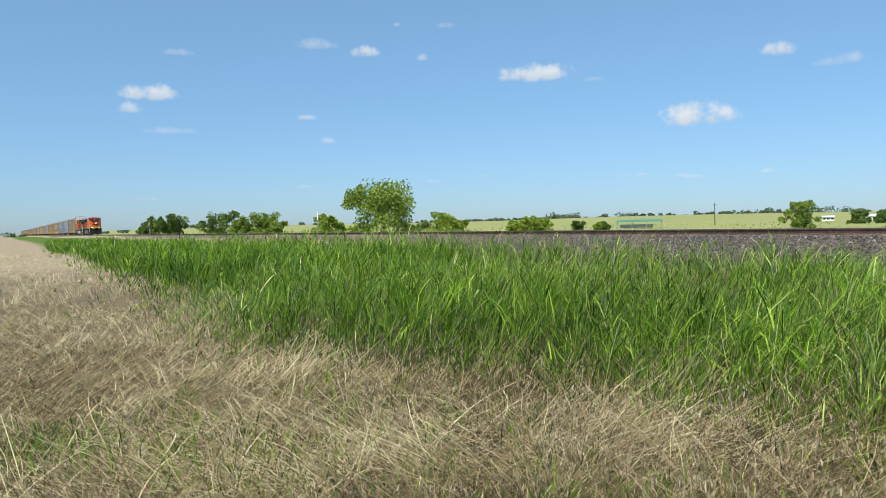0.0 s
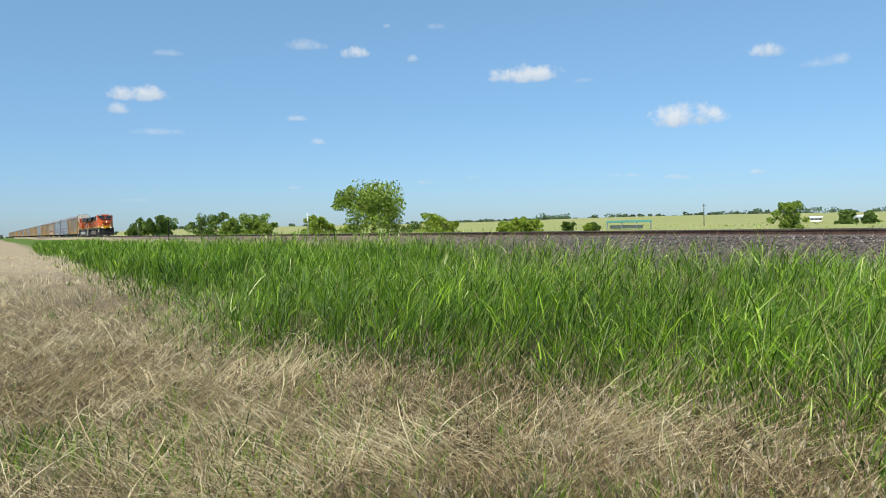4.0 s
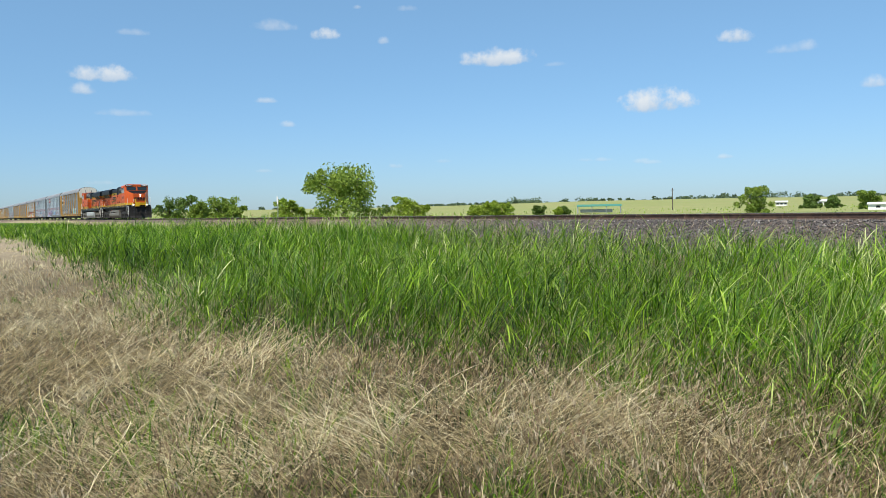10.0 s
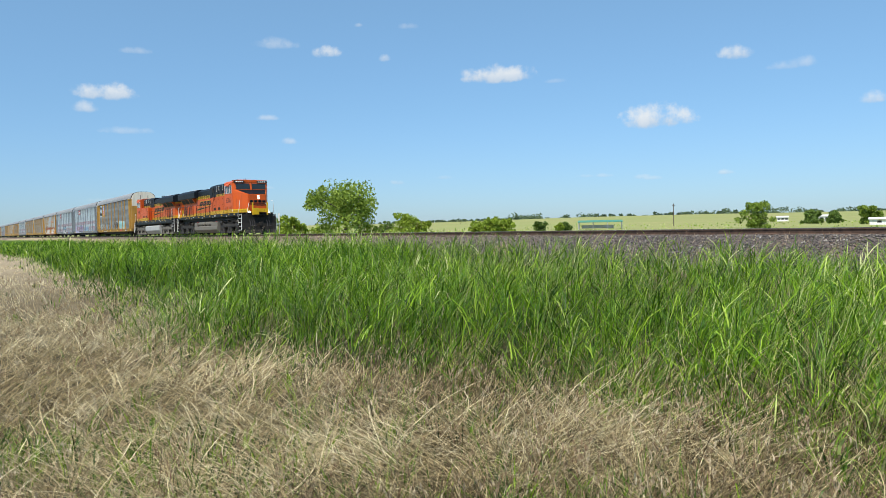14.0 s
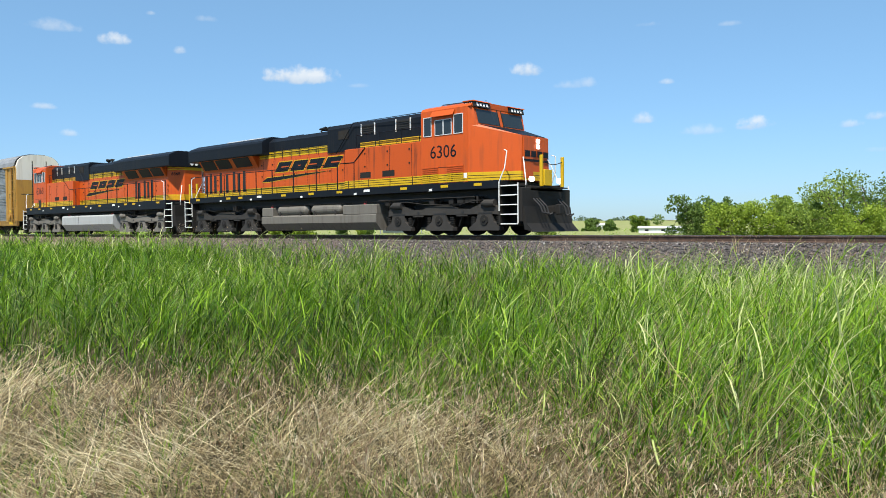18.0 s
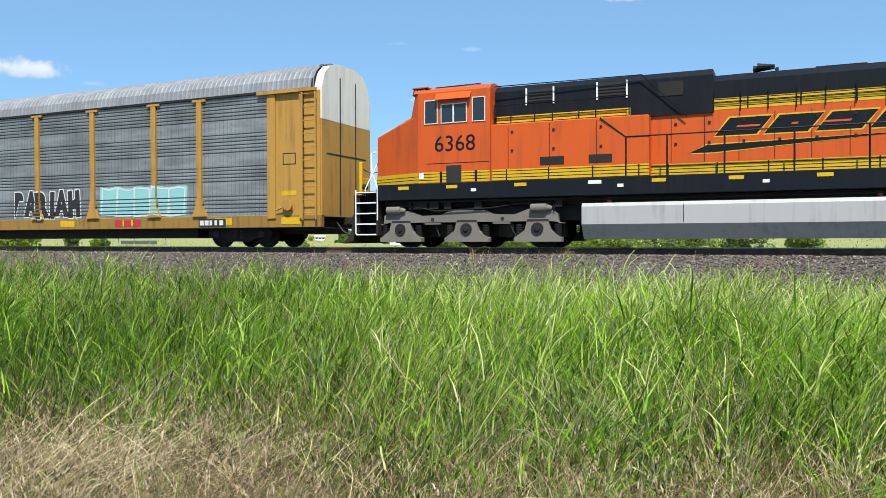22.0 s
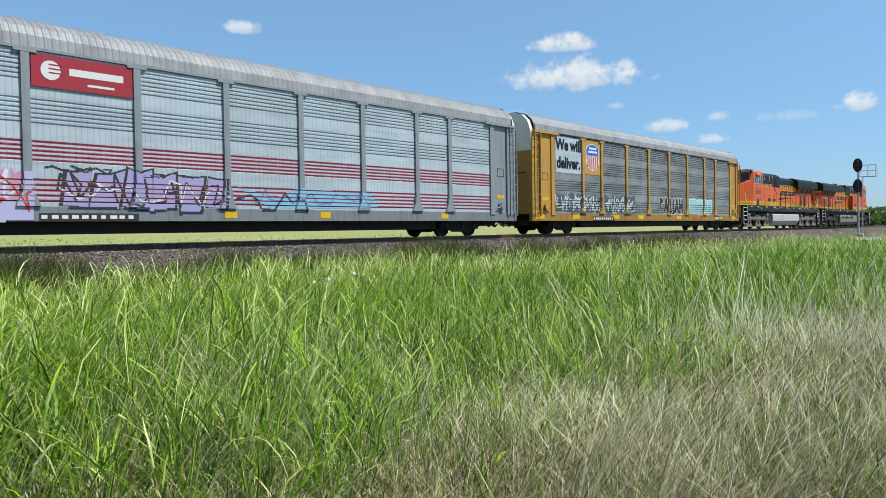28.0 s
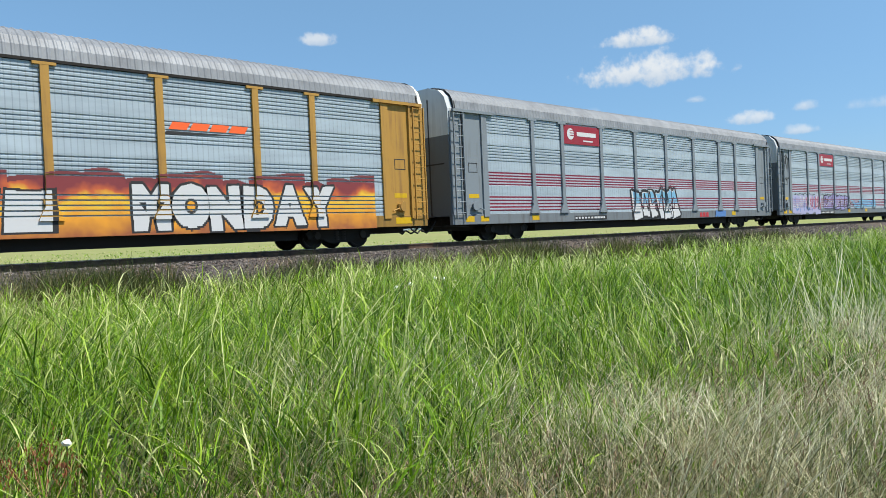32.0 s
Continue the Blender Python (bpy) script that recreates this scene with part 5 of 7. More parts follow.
def perforated(name, colour, dirt, grime, holes=0.5, rough=0.5, dark_hole=(0.03, 0.03, 0.035)):
    """Galvanised panel sheet with columns of small holes, dusty and streaked."""
    m, t, b = material(name, colour, rough, 0.0, 0.4)
    co = object_coords(t)
    sep = t.node("ShaderNodeSeparateXYZ", {0: co})
    fx = t.math("FRACT", t.math("MULTIPLY", sep.outputs[0], 1 / 0.155))
    fz = t.math("FRACT", t.math("MULTIPLY", sep.outputs[2], 1 / 0.039))
    hole = t.math("MULTIPLY", t.math("LESS_THAN", t.math("ABSOLUTE", t.math("SUBTRACT", fx, 0.5)), 0.085), t.math("LESS_THAN", t.math("ABSOLUTE", t.math("SUBTRACT", fz, 0.5)), 0.28))
    rnd = t.node("ShaderNodeObjectInfo").outputs["Random"]
    wob = t.node("ShaderNodeCombineXYZ", {0: t.math("MULTIPLY", rnd, 60.0)})
    co2 = t.vec("ADD", co, wob)
    big = t.noise(t.vec("MULTIPLY", co2, (1.0, 1.0, 1.0)), 0.8, 5, 0.65)
    st = t.noise(t.vec("MULTIPLY", co2, (6.0, 6.0, 0.4)), 1.2, 4)
    band = t.noise(t.vec("MULTIPLY", co2, (0.3, 0.3, 3.0)), 1.6, 3)
    k = t.math("ADD", t.span(big, 0.38, 0.75, 0, dirt), t.math("ADD", t.span(st, 0.45, 0.75, 0, dirt * 0.35), t.span(band, 0.42, 0.7, 0, dirt * 0.9)), clamp=True)
    c = t.mix(k, colour, grime)
    c = t.mix(t.span(rnd, 0, 1, 0.0, 0.25), c, grime)
    c = t.mix(t.math("MULTIPLY", hole, holes), c, dark_hole)
    t.put(b, "Base Color", c)
    bump(t, b, t.noise(co, 30, 2), 0.1, 0.004)
    return m


SILVER = perforated("silver_sheet", (0.41, 0.492, 0.5494), 0.34, (0.2, 0.24, 0.28), 0.4)
SILVER_DIM = perforated("grimy_sheet", (0.2436, 0.2705, 0.2856), 0.55, (0.085, 0.09, 0.095), 0.7)
MAROON = painted("maroon_stripe", (0.211, 0.0218, 0.0484), dirt=0.3, grime=(0.30, 0.15, 0.17))
OCHRE = painted("ochre_paint", (0.3948, 0.2184, 0.042), dirt=0.5, grime=(0.15, 0.075, 0.035), rough=0.6)
CAR_GREY = painted("car_grey_paint", (0.193, 0.223, 0.249), dirt=0.4, grime=(0.10, 0.09, 0.085), rough=0.55)
SILL_GREY = painted("sill_grey_paint", (0.15, 0.17, 0.185), dirt=0.6, grime=(0.07, 0.06, 0.05), rough=0.6)
END_GREY = painted("end_door_grey", (0.115, 0.135, 0.15), dirt=0.4, grime=(0.10, 0.09, 0.085), rough=0.6)
OCHRE_DIRTY = painted("grimy_ochre_paint", (0.257, 0.146, 0.0286), dirt=0.65, grime=(0.09, 0.05, 0.025), rough=0.7)
CREAM = painted("faded_white_top", (0.66, 0.63, 0.55), dirt=0.3, grime=(0.35, 0.28, 0.2))
PALE_TOP = painted("pale_grey_top", (0.5, 0.53, 0.55), dirt=0.35, grime=(0.25, 0.25, 0.25))
ROOF, _t, _b = material("galvanised_roof", (0.3, 0.3, 0.31), 0.6, 0.15, 0.3)
_co = object_coords(_t)
_t.put(_b, "Base Color", _t.ramp(_t.noise(_co, 1.4, 5, 0.65), [(0.3, (0.165, 0.175, 0.19)), (0.6, (0.245, 0.26, 0.28)), (0.9, (0.32, 0.335, 0.36))]))
TEAL, _, _ = material("teal_spray", (0.218, 0.468, 0.484), 0.7)
PALE, _, _ = material("pale_spray", (0.452, 0.515, 0.546), 0.7)
SLATE, _, _ = material("slate_spray", (0.055, 0.075, 0.10), 0.7)
SKYBLUE, _, _ = material("sky_blue_spray", (0.172, 0.39, 0.562), 0.7)
VIOLET, _, _ = material("violet_spray", (0.281, 0.257, 0.468), 0.7)
BLUE, _, _ = material("blue_spray", (0.078, 0.187, 0.429), 0.7)
LILAC, _, _ = material("lilac_spray", (0.359, 0.351, 0.53), 0.7)
PINK, _, _ = material("pink_spray", (0.429, 0.218, 0.296), 0.7)
INK, _, _ = material("black_spray", (0.018, 0.018, 0.02), 0.7)
CHALK, _, _ = material("white_spray", (0.562, 0.569, 0.577), 0.7)
EMBER, _, _ = material("ember_spray", (0.153, 0.027, 0.0315), 0.7)
FLAME, _t, _b = material("flame_spray", (0.75, 0.36, 0.03), 0.7)
_co = object_coords(_t)
_z = _t.node("ShaderNodeSeparateXYZ", {0: _co}).outputs[2]
_k = _t.math("ADD", _t.span(_z, 0.6, 2.1), _t.math("MULTIPLY", _t.math("SUBTRACT", _t.noise(_co, 1.1, 3), 0.5), 0.9))
_t.put(_b, "Base Color", _t.ramp(_k, [(0.0, (0.30, 0.09, 0.03)), (0.35, (0.72, 0.30, 0.02)), (0.6, (0.75, 0.45, 0.03)), (0.75, (0.50, 0.10, 0.03)), (0.9, (0.20, 0.03, 0.035))]))
SIGN_RED = painted("sign_red", (0.272, 0.016, 0.028), dirt=0.25, grime=(0.2, 0.07, 0.07))
SHIELD_BLUE, _, _ = material("shield_blue", (0.02, 0.10, 0.42), 0.5)
SHIELD_RED, _, _ = material("shield_red", (0.44, 0.024, 0.032), 0.5)
SIGN_ORANGE, _, _ = material("sign_orange", (0.85, 0.12, 0.02), 0.5)


def rib_profile():
    """(z, depth) up the panel: plain sheet with sharp grooves under each rib."""
    pts = [(1.0, 0.0)]
    for a, b in ZONES:
        n = round((b - a) / PITCH)
        for i in range(n):
            z = a + (i + 0.3) * (b - a) / n
            pts += [(z, 0.0), (z + 0.01, -0.038), (z + GROOVE, -0.038), (z + GROOVE, 0.0), (z + GROOVE + 0.026, 0.002), (z + GROOVE + 0.053, 0.004)]
    return pts + [(4.78, 0.0)]


RIBS = rib_profile()
RED_ROWS = [(1.12, 1.72), (2.1, 2.6)]


def panel_bm(w, stripes):
    bm = bmesh.new()
    red = lambda z: stripes and any(p < z < q for p, q in RED_ROWS)
    rows = [[bm.verts.new((x, -(1.5 + d * (0.2 if red(z) else 1.0)), z)) for x in (-w / 2, w / 2)] for z, d in RIBS]
    for i, (a, b) in enumerate(zip(rows, rows[1:])):
        f = bm.faces.new((a[0], a[1], b[1], b[0]))
        zm = (RIBS[i][0] + RIBS[i + 1][0]) / 2
        if red(zm) and (min(RIBS[i][1], RIBS[i + 1][1]) < 0 or RIBS[i + 1][1] == 0.002):
            f.material_index = 1
    back = [bm.verts.new((x, -1.42, z)) for z in (1.0, 4.78) for x in (-w / 2, w / 2)]
    bm.faces.new((back[1], back[0], back[2], back[3]))
    bm.faces.new((rows[0][1], rows[0][0], back[0], back[1]))
    bm.faces.new((rows[-1][0], rows[-1][1], back[3], back[2]))
    return bm


def roof_bm(half, pitch):
    bm = bmesh.new()
    arc = [(1.53 * math.copysign(abs(math.cos(a)) ** 0.72, math.cos(a)), 4.84 + 0.91 * math.sin(a) ** 0.85) for a in (math.pi * k / 11 for k in range(12))]
    n = int(half * 2 / pitch)
    prev = None
    for i in range(n + 1):
        x = -half + 2 * half * i / n
        for dx, sc in ((-0.05, 1.0), (-0.02, 1.009), (0.02, 1.009), (0.05, 1.0)):
            row = [bm.verts.new((min(half, max(-half, x + dx)), y * sc, 4.84 + (z - 4.84) * (1 + (sc - 1) * 2.2))) for y, z in arc]
            if prev:
                for j in range(len(arc) - 1):
                    bm.faces.new((prev[j], row[j], row[j + 1], prev[j + 1]))
            prev = row
    bmesh.ops.recalc_face_normals(bm, faces=bm.faces)
    return bm


def triangles_of(shapes):
    """Shapes: closed outlines in (x, z), or meshes standing on the x-z plane, as triangles."""
    out = []
    for s in shapes:
        bm = bmesh.new()
        if isinstance(s, bpy.types.Mesh):
            bm.from_mesh(s)
        else:
            bm.faces.new([bm.verts.new((x, 0, z)) for x, z in s])
        bmesh.ops.triangulate(bm, faces=bm.faces)
        for f in bm.faces:
            out.append([(v.co.x, v.co.z) for v in f.verts])
        bm.free()
    return out


def sprayed(name, shapes, mat, parent, lift=0.003, step=0.026, label="", ribbed=True):
    """Paint laid over the ribs: it covers the proud rows and leaves the grooves bare."""
    rows = []
    if ribbed:
        for (z0, d0), (z1, d1) in zip(RIBS, RIBS[1:]):
            if d0 >= 0 and d1 >= 0:
                n = max(1, round((z1 - z0) / step))
                rows += [(z0 + (z1 - z0) * i / n, z0 + (z1 - z0) * (i + 1) / n) for i in range(n)]
        rows += [(0.6 + 0.05 * i, 0.65 + 0.05 * i) for i in range(8)]
    tris = triangles_of(shapes)
    bm = bmesh.new()
    for z0, z1 in rows:
        zm, spans = (z0 + z1) / 2, []
        for t in tris:
            xs = []
            for (xa, za), (xb, zb) in zip(t, t[1:] + t[:1]):
                if (za - zm) * (zb - zm) < 0:
                    xs.append(xa + (xb - xa) * (zm - za) / (zb - za))
            if len(xs) == 2:
                spans.append(sorted(xs))
        spans.sort()
        merged = []
        for a, b in spans:
            if merged and a <= merged[-1][1] + 0.004:
                merged[-1][1] = max(merged[-1][1], b)
            else:
                merged.append([a, b])
        half = 0.1 if zm > 1.6 else 0.13 + 0.16 * max(0.0, (1.35 - zm) / 0.35) if zm > 1.0 else 0.0
        y = -(1.504 + lift) if zm > 1.0 else -(1.536 + lift)
        for a, b in merged:
            cuts = [(a, b, y)]
            if half:
                cuts, at = [], a
                for p in POSTS:
                    lo, hi = max(a, p - half), min(b, p + half)
                    if lo < hi:
                        cuts += [(at, lo, y), (lo, hi, -(1.588 + lift))]
                        at = hi
                cuts.append((at, b, y))
            for u, v, q in cuts:
                if v - u > 0.002:
                    bm.faces.new([bm.verts.new(p) for p in ((u, q, z0), (v, q, z0), (v, q, z1), (u, q, z1))])
    return tagged(part(name, bm, mat, parent, label), kind="stuff")


def bars(x0, x1, z0, z1, n, lean=0.0, gap=0.2, seed=1, jag=0.1):
    """A row of n leaning blocks, for writing that stays unreadable."""
    g, out = random.Random(seed), []
    w = (x1 - x0) / n
    for i in range(n):
        a, b = x0 + i * w + w * gap / 2, x0 + (i + 1) * w - w * gap / 2
        j = [g.uniform(-jag, jag) for _ in range(6)]
        out.append([(a + j[0], z0 + j[1]), (b + j[2], z0 + j[3] * 0.5), (b + lean + j[4], z1 + j[5]), ((a + b) / 2 + lean, z1 - abs(j[0])), (a + lean + j[1], z1 + j[2])])
    return out


def scrawl(x0, x1, z0, z1, n, seed, w=0.035):
    """Thin sprayed strokes."""
    g, out = random.Random(seed), []
    x, z = x0, (z0 + z1) / 2
    for i in range(n):
        nx = x0 + (x1 - x0) * (i + 1) / n + g.uniform(-0.25, 0.25)
        nz = g.uniform(z0, z1)
        d = Vector((nx - x, nz - z))
        if d.length > 0.05:
            q = Vector((-d.y, d.x)).normalized() * w / 2
            out.append([(x - q.x, z - q.y), (nx - q.x, nz - q.y), (nx + q.x, nz + q.y), (x + q.x, z + q.y)])
        x, z = nx, nz
    return out


def outlines(shapes, w):
    """Thin strokes round closed outlines."""
    out = []
    for s in shapes:
        for (xa, za), (xb, zb) in zip(s, s[1:] + s[:1]):
            d = Vector((xb - xa, zb - za))
            q = Vector((-d.y, d.x)).normalized() * w / 2
            out.append([(xa - q.x, za - q.y), (xb - q.x, zb - q.y), (xb + q.x, zb + q.y), (xa + q.x, za + q.y)])
    return out


def sprayed_word(car, word, x0, x1, z0, z1, fill, edge, bold, ring, label):
    """A word in fat sprayed letters over a wide outline; each letter is a part."""
    glyphs = []
    for ch in word:
        me = lettering(ch, 1.0, fill, "glyph", bold=bold, extrude=0.0)
        xs, zs = [v.co.x for v in me.vertices], [v.co.z for v in me.vertices]
        glyphs.append((me, min(xs), max(xs), min(zs), max(zs)))
    total = sum(min(b - a, 0.95) + 0.02 for _, a, b, _, _ in glyphs)
    x, k = x0, (x1 - x0) / total
    for i, (me, a, b, lo, hi) in enumerate(glyphs):
        wide = min(b - a, 0.95)
        tilt = 0.06 * math.sin(i * 2.3)
        m = Matrix.Translation((x + k * wide / 2, 0, z0 + 0.04 * math.sin(i * 1.9))) @ Matrix.Rotation(tilt, 4, "Y") @ Matrix.Diagonal((k * wide / (b - a), 1, (z1 - z0) / (hi - lo), 1)) @ Matrix.Translation((-(a + b) / 2, 0, -lo))
        me.transform(m)
        rings = [me.copy() for _ in range(10)]
        for h, q in enumerate(rings):
            q.transform(Matrix.Translation((ring * math.cos(h * math.tau / 10), 0, ring * math.sin(h * math.tau / 10))))
        sprayed("letter_outline", rings, edge, car, 0.005, 0.02)
        sprayed("letter", [me], fill, car, 0.008, 0.02, label)
        for q in (*rings, me):
            bpy.data.meshes.remove(q)
        x += k * (wide + 0.02)


def car_carrier(style, detail=True):
    """A three-deck covered car carrier, middle of the car at the origin; style is the colour scheme."""
    yellow = style == "ochre"
    sheet = SILVER if style in ("silver", "bright_ochre") else SILVER_DIM
    yellow = style in ("ochre", "bright_ochre")
    trim = OCHRE if yellow else CAR_GREY
    root = new("car_carrier")
    turn = Matrix.Rotation(math.pi, 4, "Z")
    cache = {}
    for s in (0, 1):
        m = turn if s else Matrix.Identity(4)
        for i, (a, b) in enumerate(zip(EDGES, EDGES[1:])):
            w = round(b - a, 2)
            c = Matrix.Translation(((a + b) / 2, 0, 0))
            if w in cache:
                share("side_panel", cache[w], m @ c, root)
            else:
                cache[w] = part("side_panel", panel_bm(w, style == "silver"), [sheet, MAROON], root, "ribbed steel side panel pierced with small holes")
                cache[w].matrix_basis = m @ c
        for x in POSTS:
            if "post" in cache:
                share("post", cache["post"], m @ Matrix.Translation((x, 0, 0)), root)
                continue
            bm = boxes((-0.1, 0.1, -1.57, -1.46, 1.5, 4.76), (-0.27, 0.27, -1.575, -1.46, 4.72, 4.79), (-0.16, 0.16, -1.572, -1.46, 1.4, 1.52))
            f = prism([(-0.1, 1.6), (0.1, 1.6), (0.13, 1.35), (0.29, 1.0), (-0.29, 1.0), (-0.13, 1.35)], -1.585, -1.46, "y")
            me = bpy.data.meshes.new("tmp")
            f.to_mesh(me)
            f.free()
            bm.from_mesh(me)
            bpy.data.meshes.remove(me)
            cache["post"] = part("post", bm, trim, root, "side post with a flared foot")
            cache["post"].matrix_basis = m @ Matrix.Translation((x, 0, 0))
        # sill
        sl = part("side_sill", boxes((-13.6, 13.6, -1.52, -1.35, 0.62, 1.0), bevel=0.01), OCHRE_DIRTY if yellow else SILL_GREY, root)
        sl.matrix_basis = m
        for x in (-12.9, -9.6, -5.4, -2.4, 2.9, 5.9, 9.9, 12.5) if yellow else (-12.7, -11.9, -8.9, -1.3, 2.4, 8.6):
            p_ = part("sill_patch", boxes((x - (0.35 if yellow else 0.22), x + (0.35 if yellow else 0.22), -1.526, -1.52, 0.72, 0.93)), YELLOW, sl)
        # end bays
        for e in (-1, 1):
            X0, X1 = (11.65, 13.55) if e > 0 else (-13.55, -11.65)
            bay = part("end_bay", boxes((X0, X1, -1.5, -1.42, 0.9, 4.76)), OCHRE if yellow else CAR_GREY, root, "plain end bay sheet with a ladder")
            bay.matrix_basis = m
            if not detail:
                continue
            q = lambda a, b: (min(e * a, e * b), max(e * a, e * b))
            part("bay_post", boxes((*q(11.65, 11.95), -1.56, -1.5, 0.9, 4.76), (*q(12.85, 12.93), -1.58, -1.5, 0.9, 4.76)), trim, bay)
            part("bay_gap", boxes((*q(12.93, 12.98), -1.515, -1.5, 0.9, 4.74)), INK, bay)
            part("bay_cap", boxes((*q(11.3, 13.45), -1.62, -1.5, 4.74, 4.84)), trim, bay)
            part("notice", boxes((*q(12.15, 12.7), -1.505, -1.5, 1.6, 1.75)), YELLOW, bay)
            part("stencil_frame", boxes((*q(12.2, 12.68), -1.503, -1.5, 2.55, 2.58), (*q(12.2, 12.68), -1.503, -1.5, 2.88, 2.91), (*q(12.2, 12.23), -1.503, -1.5, 2.55, 2.9), (*q(12.65, 12.68), -1.503, -1.5, 2.55, 2.9)), INK, bay)
            bm = boxes((*q(12.25, 12.55), -1.62, -1.5, 1.15, 1.4), bevel=0.02)
            disc(bm, (e * 12.45, -1.62, 1.3), "y", 0.17, 0.05, 12)
            rod(bm, (e * 12.0, -1.58, 1.15), (e * 12.45, -1.62, 1.3), 0.025)
            part("hand_brake", bm, trim, bay)
            lad = part("ladder", boxes((*q(12.98, 13.02), -1.66, -1.6, 0.85, 4.7), (*q(13.46, 13.5), -1.66, -1.6, 0.85, 4.7)), trim, bay, "side ladder")
            for h in range(10):
                bm = bmesh.new()
                rod(bm, (e * 13.0, -1.63, 1.05 + h * 0.4), (e * 13.48, -1.63, 1.05 + h * 0.4), 0.016, 5)
                part("rung", bm, trim, bay)
    # roof, ends, frame, running gear
    part("roof", roof_bm(13.35, 0.19 if detail else 0.6), ROOF, root, "arched roof of corrugated galvanised steel")
    part("eave", boxes((-13.4, 13.4, -1.55, -1.46, 4.79, 4.86), (-13.4, 13.4, 1.46, 1.55, 4.79, 4.86)), IRON if yellow else CAR_GREY, root)
    brow = [(1.56, 4.84), (1.5, 5.12), (1.3, 5.42), (1.02, 5.64), (0.5, 5.77), (-0.5, 5.77), (-1.02, 5.64), (-1.3, 5.42), (-1.5, 5.12), (-1.56, 4.84)]
    arc = [(1.46, 0.95), (1.46, 4.86), (1.3, 5.3), (1.0, 5.58), (0.5, 5.72), (-0.5, 5.72), (-1.0, 5.58), (-1.3, 5.3), (-1.46, 4.86), (-1.46, 0.95)]
    for e in (-1, 1):
        end = part("end_door", prism(arc, e * 13.36, e * 13.6), OCHRE if yellow else END_GREY, root, "folding end doors")
        part("end_cap", prism([(y * 1.003, z) for y, z in [(1.46, 3.9), *(q for q in arc if q[1] > 4.5), (-1.46, 3.9)]], e * 13.34, e * 13.605), CREAM if yellow else PALE_TOP, end, "pale weathered top of the end")
        part("roof_seal", prism(brow, e * 13.27, e * 13.33), DARK, root, "black seal at the end of the roof")
        if detail:
            part("door_seam", boxes((*sorted((e * 13.6, e * 13.606)), -0.45, -0.38, 1.0, 5.3), (*sorted((e * 13.6, e * 13.606)), 0.5, 0.56, 1.0, 5.3), (*sorted((e * 13.6, e * 13.606)), -1.2, 1.2, 2.85, 2.9)), INK, end)
        part("coupler", boxes((*sorted((e * 13.4, e * 14.15)), -0.12, 0.12, 0.7, 0.95), (*sorted((e * 14.0, e * 14.24)), -0.13, 0.17, 0.66, 0.99), bevel=0.02), IRON, root)
        for n in (-0.5, 0.35):
            part("air_hose", rods([(e * 13.5, n, 0.8), (e * 13.75, n, 0.5), (e * 14.0, n, 0.38), (e * 14.2, n + 0.05, 0.5)], 0.03), DARK, root)
        bm = bmesh.new()
        rod(bm, (e * 13.5, -1.2, 0.6), (e * 13.5, 1.2, 0.6), 0.02, 5)
        rod(bm, (e * 13.5, -1.2, 0.6), (e * 12.6, -1.3, 0.55), 0.02, 5)
        part("uncoupling_lever", bm, DARK, root)
    # second box: low underframe, widened to fill in the shadow below the car
    part("centre_sill", boxes((-13.3, 13.3, -0.55, 0.55, 0.42, 0.95), (-8.5, 8.5, -1.12, 1.12, 0.3, 0.62)), IRON, root)
    for c in (-10.15, 10.15):
        for s in (-1, 1):
            o = [(c - 1.3, 0.5), (c - 1.1, 0.62), (c - 0.45, 0.62), (c - 0.35, 0.74), (c + 0.35, 0.74), (c + 0.45, 0.62), (c + 1.1, 0.62), (c + 1.3, 0.5), (c + 1.2, 0.3), (c + 0.7, 0.3), (c + 0.4, 0.18), (c - 0.4, 0.18), (c - 0.7, 0.3), (c - 1.2, 0.3)]
            fr = part("side_frame", prism(o, s * 0.92, s * 1.05, "y"), IRON, root)
            for j in (-0.13, 0.13):
                bm = bmesh.new()
                rod(bm, (c + j, s * 1.02, 0.26), (c + j, s * 1.02, 0.56), 0.06, 6)
                for h in range(4):
                    disc(bm, (c + j, s * 1.02, 0.28 + h * 0.08), "z", 0.1, 0.05, 8)
                part("coil_spring", bm, GEAR, fr)
            for j in (-0.9, 0.9):
                bm = bmesh.new()
                disc(bm, (c + j, s * 1.07, 0.42), "y", 0.12, 0.08, 12)
                part("bearing_cap", bm, GEAR, fr)
        for j in (-0.9, 0.9):
            if "wheel" in cache:
                w = share("wheelset", cache["wheel"], Matrix.Identity(4), root)
            else:
                w = cache["wheel"] = part("wheelset", wheel_mesh(0.42), IRON, root)
            w.location = (c + j, 0, 0.42)
            if detail:
                WHEELS.append((w, Vector((c + j, 0, 0.42)), 0.42, False))
    return root


def mark_plate(car, x0, x1, z0, z1, n, seed):
    p_ = part("mark_plate", boxes((x0, x1, -1.532, -1.526, z0, z1)), INK, car, "black plate with pale unreadable marks")
    g = random.Random(seed)
    w = (x1 - x0 - 0.1) / n
    for i in range(n):
        a = x0 + 0.05 + i * w
        part("bar", boxes((a, a + w * g.uniform(0.5, 0.8), -1.536, -1.532, z0 + 0.05, z1 - 0.05)), CHALK, p_)


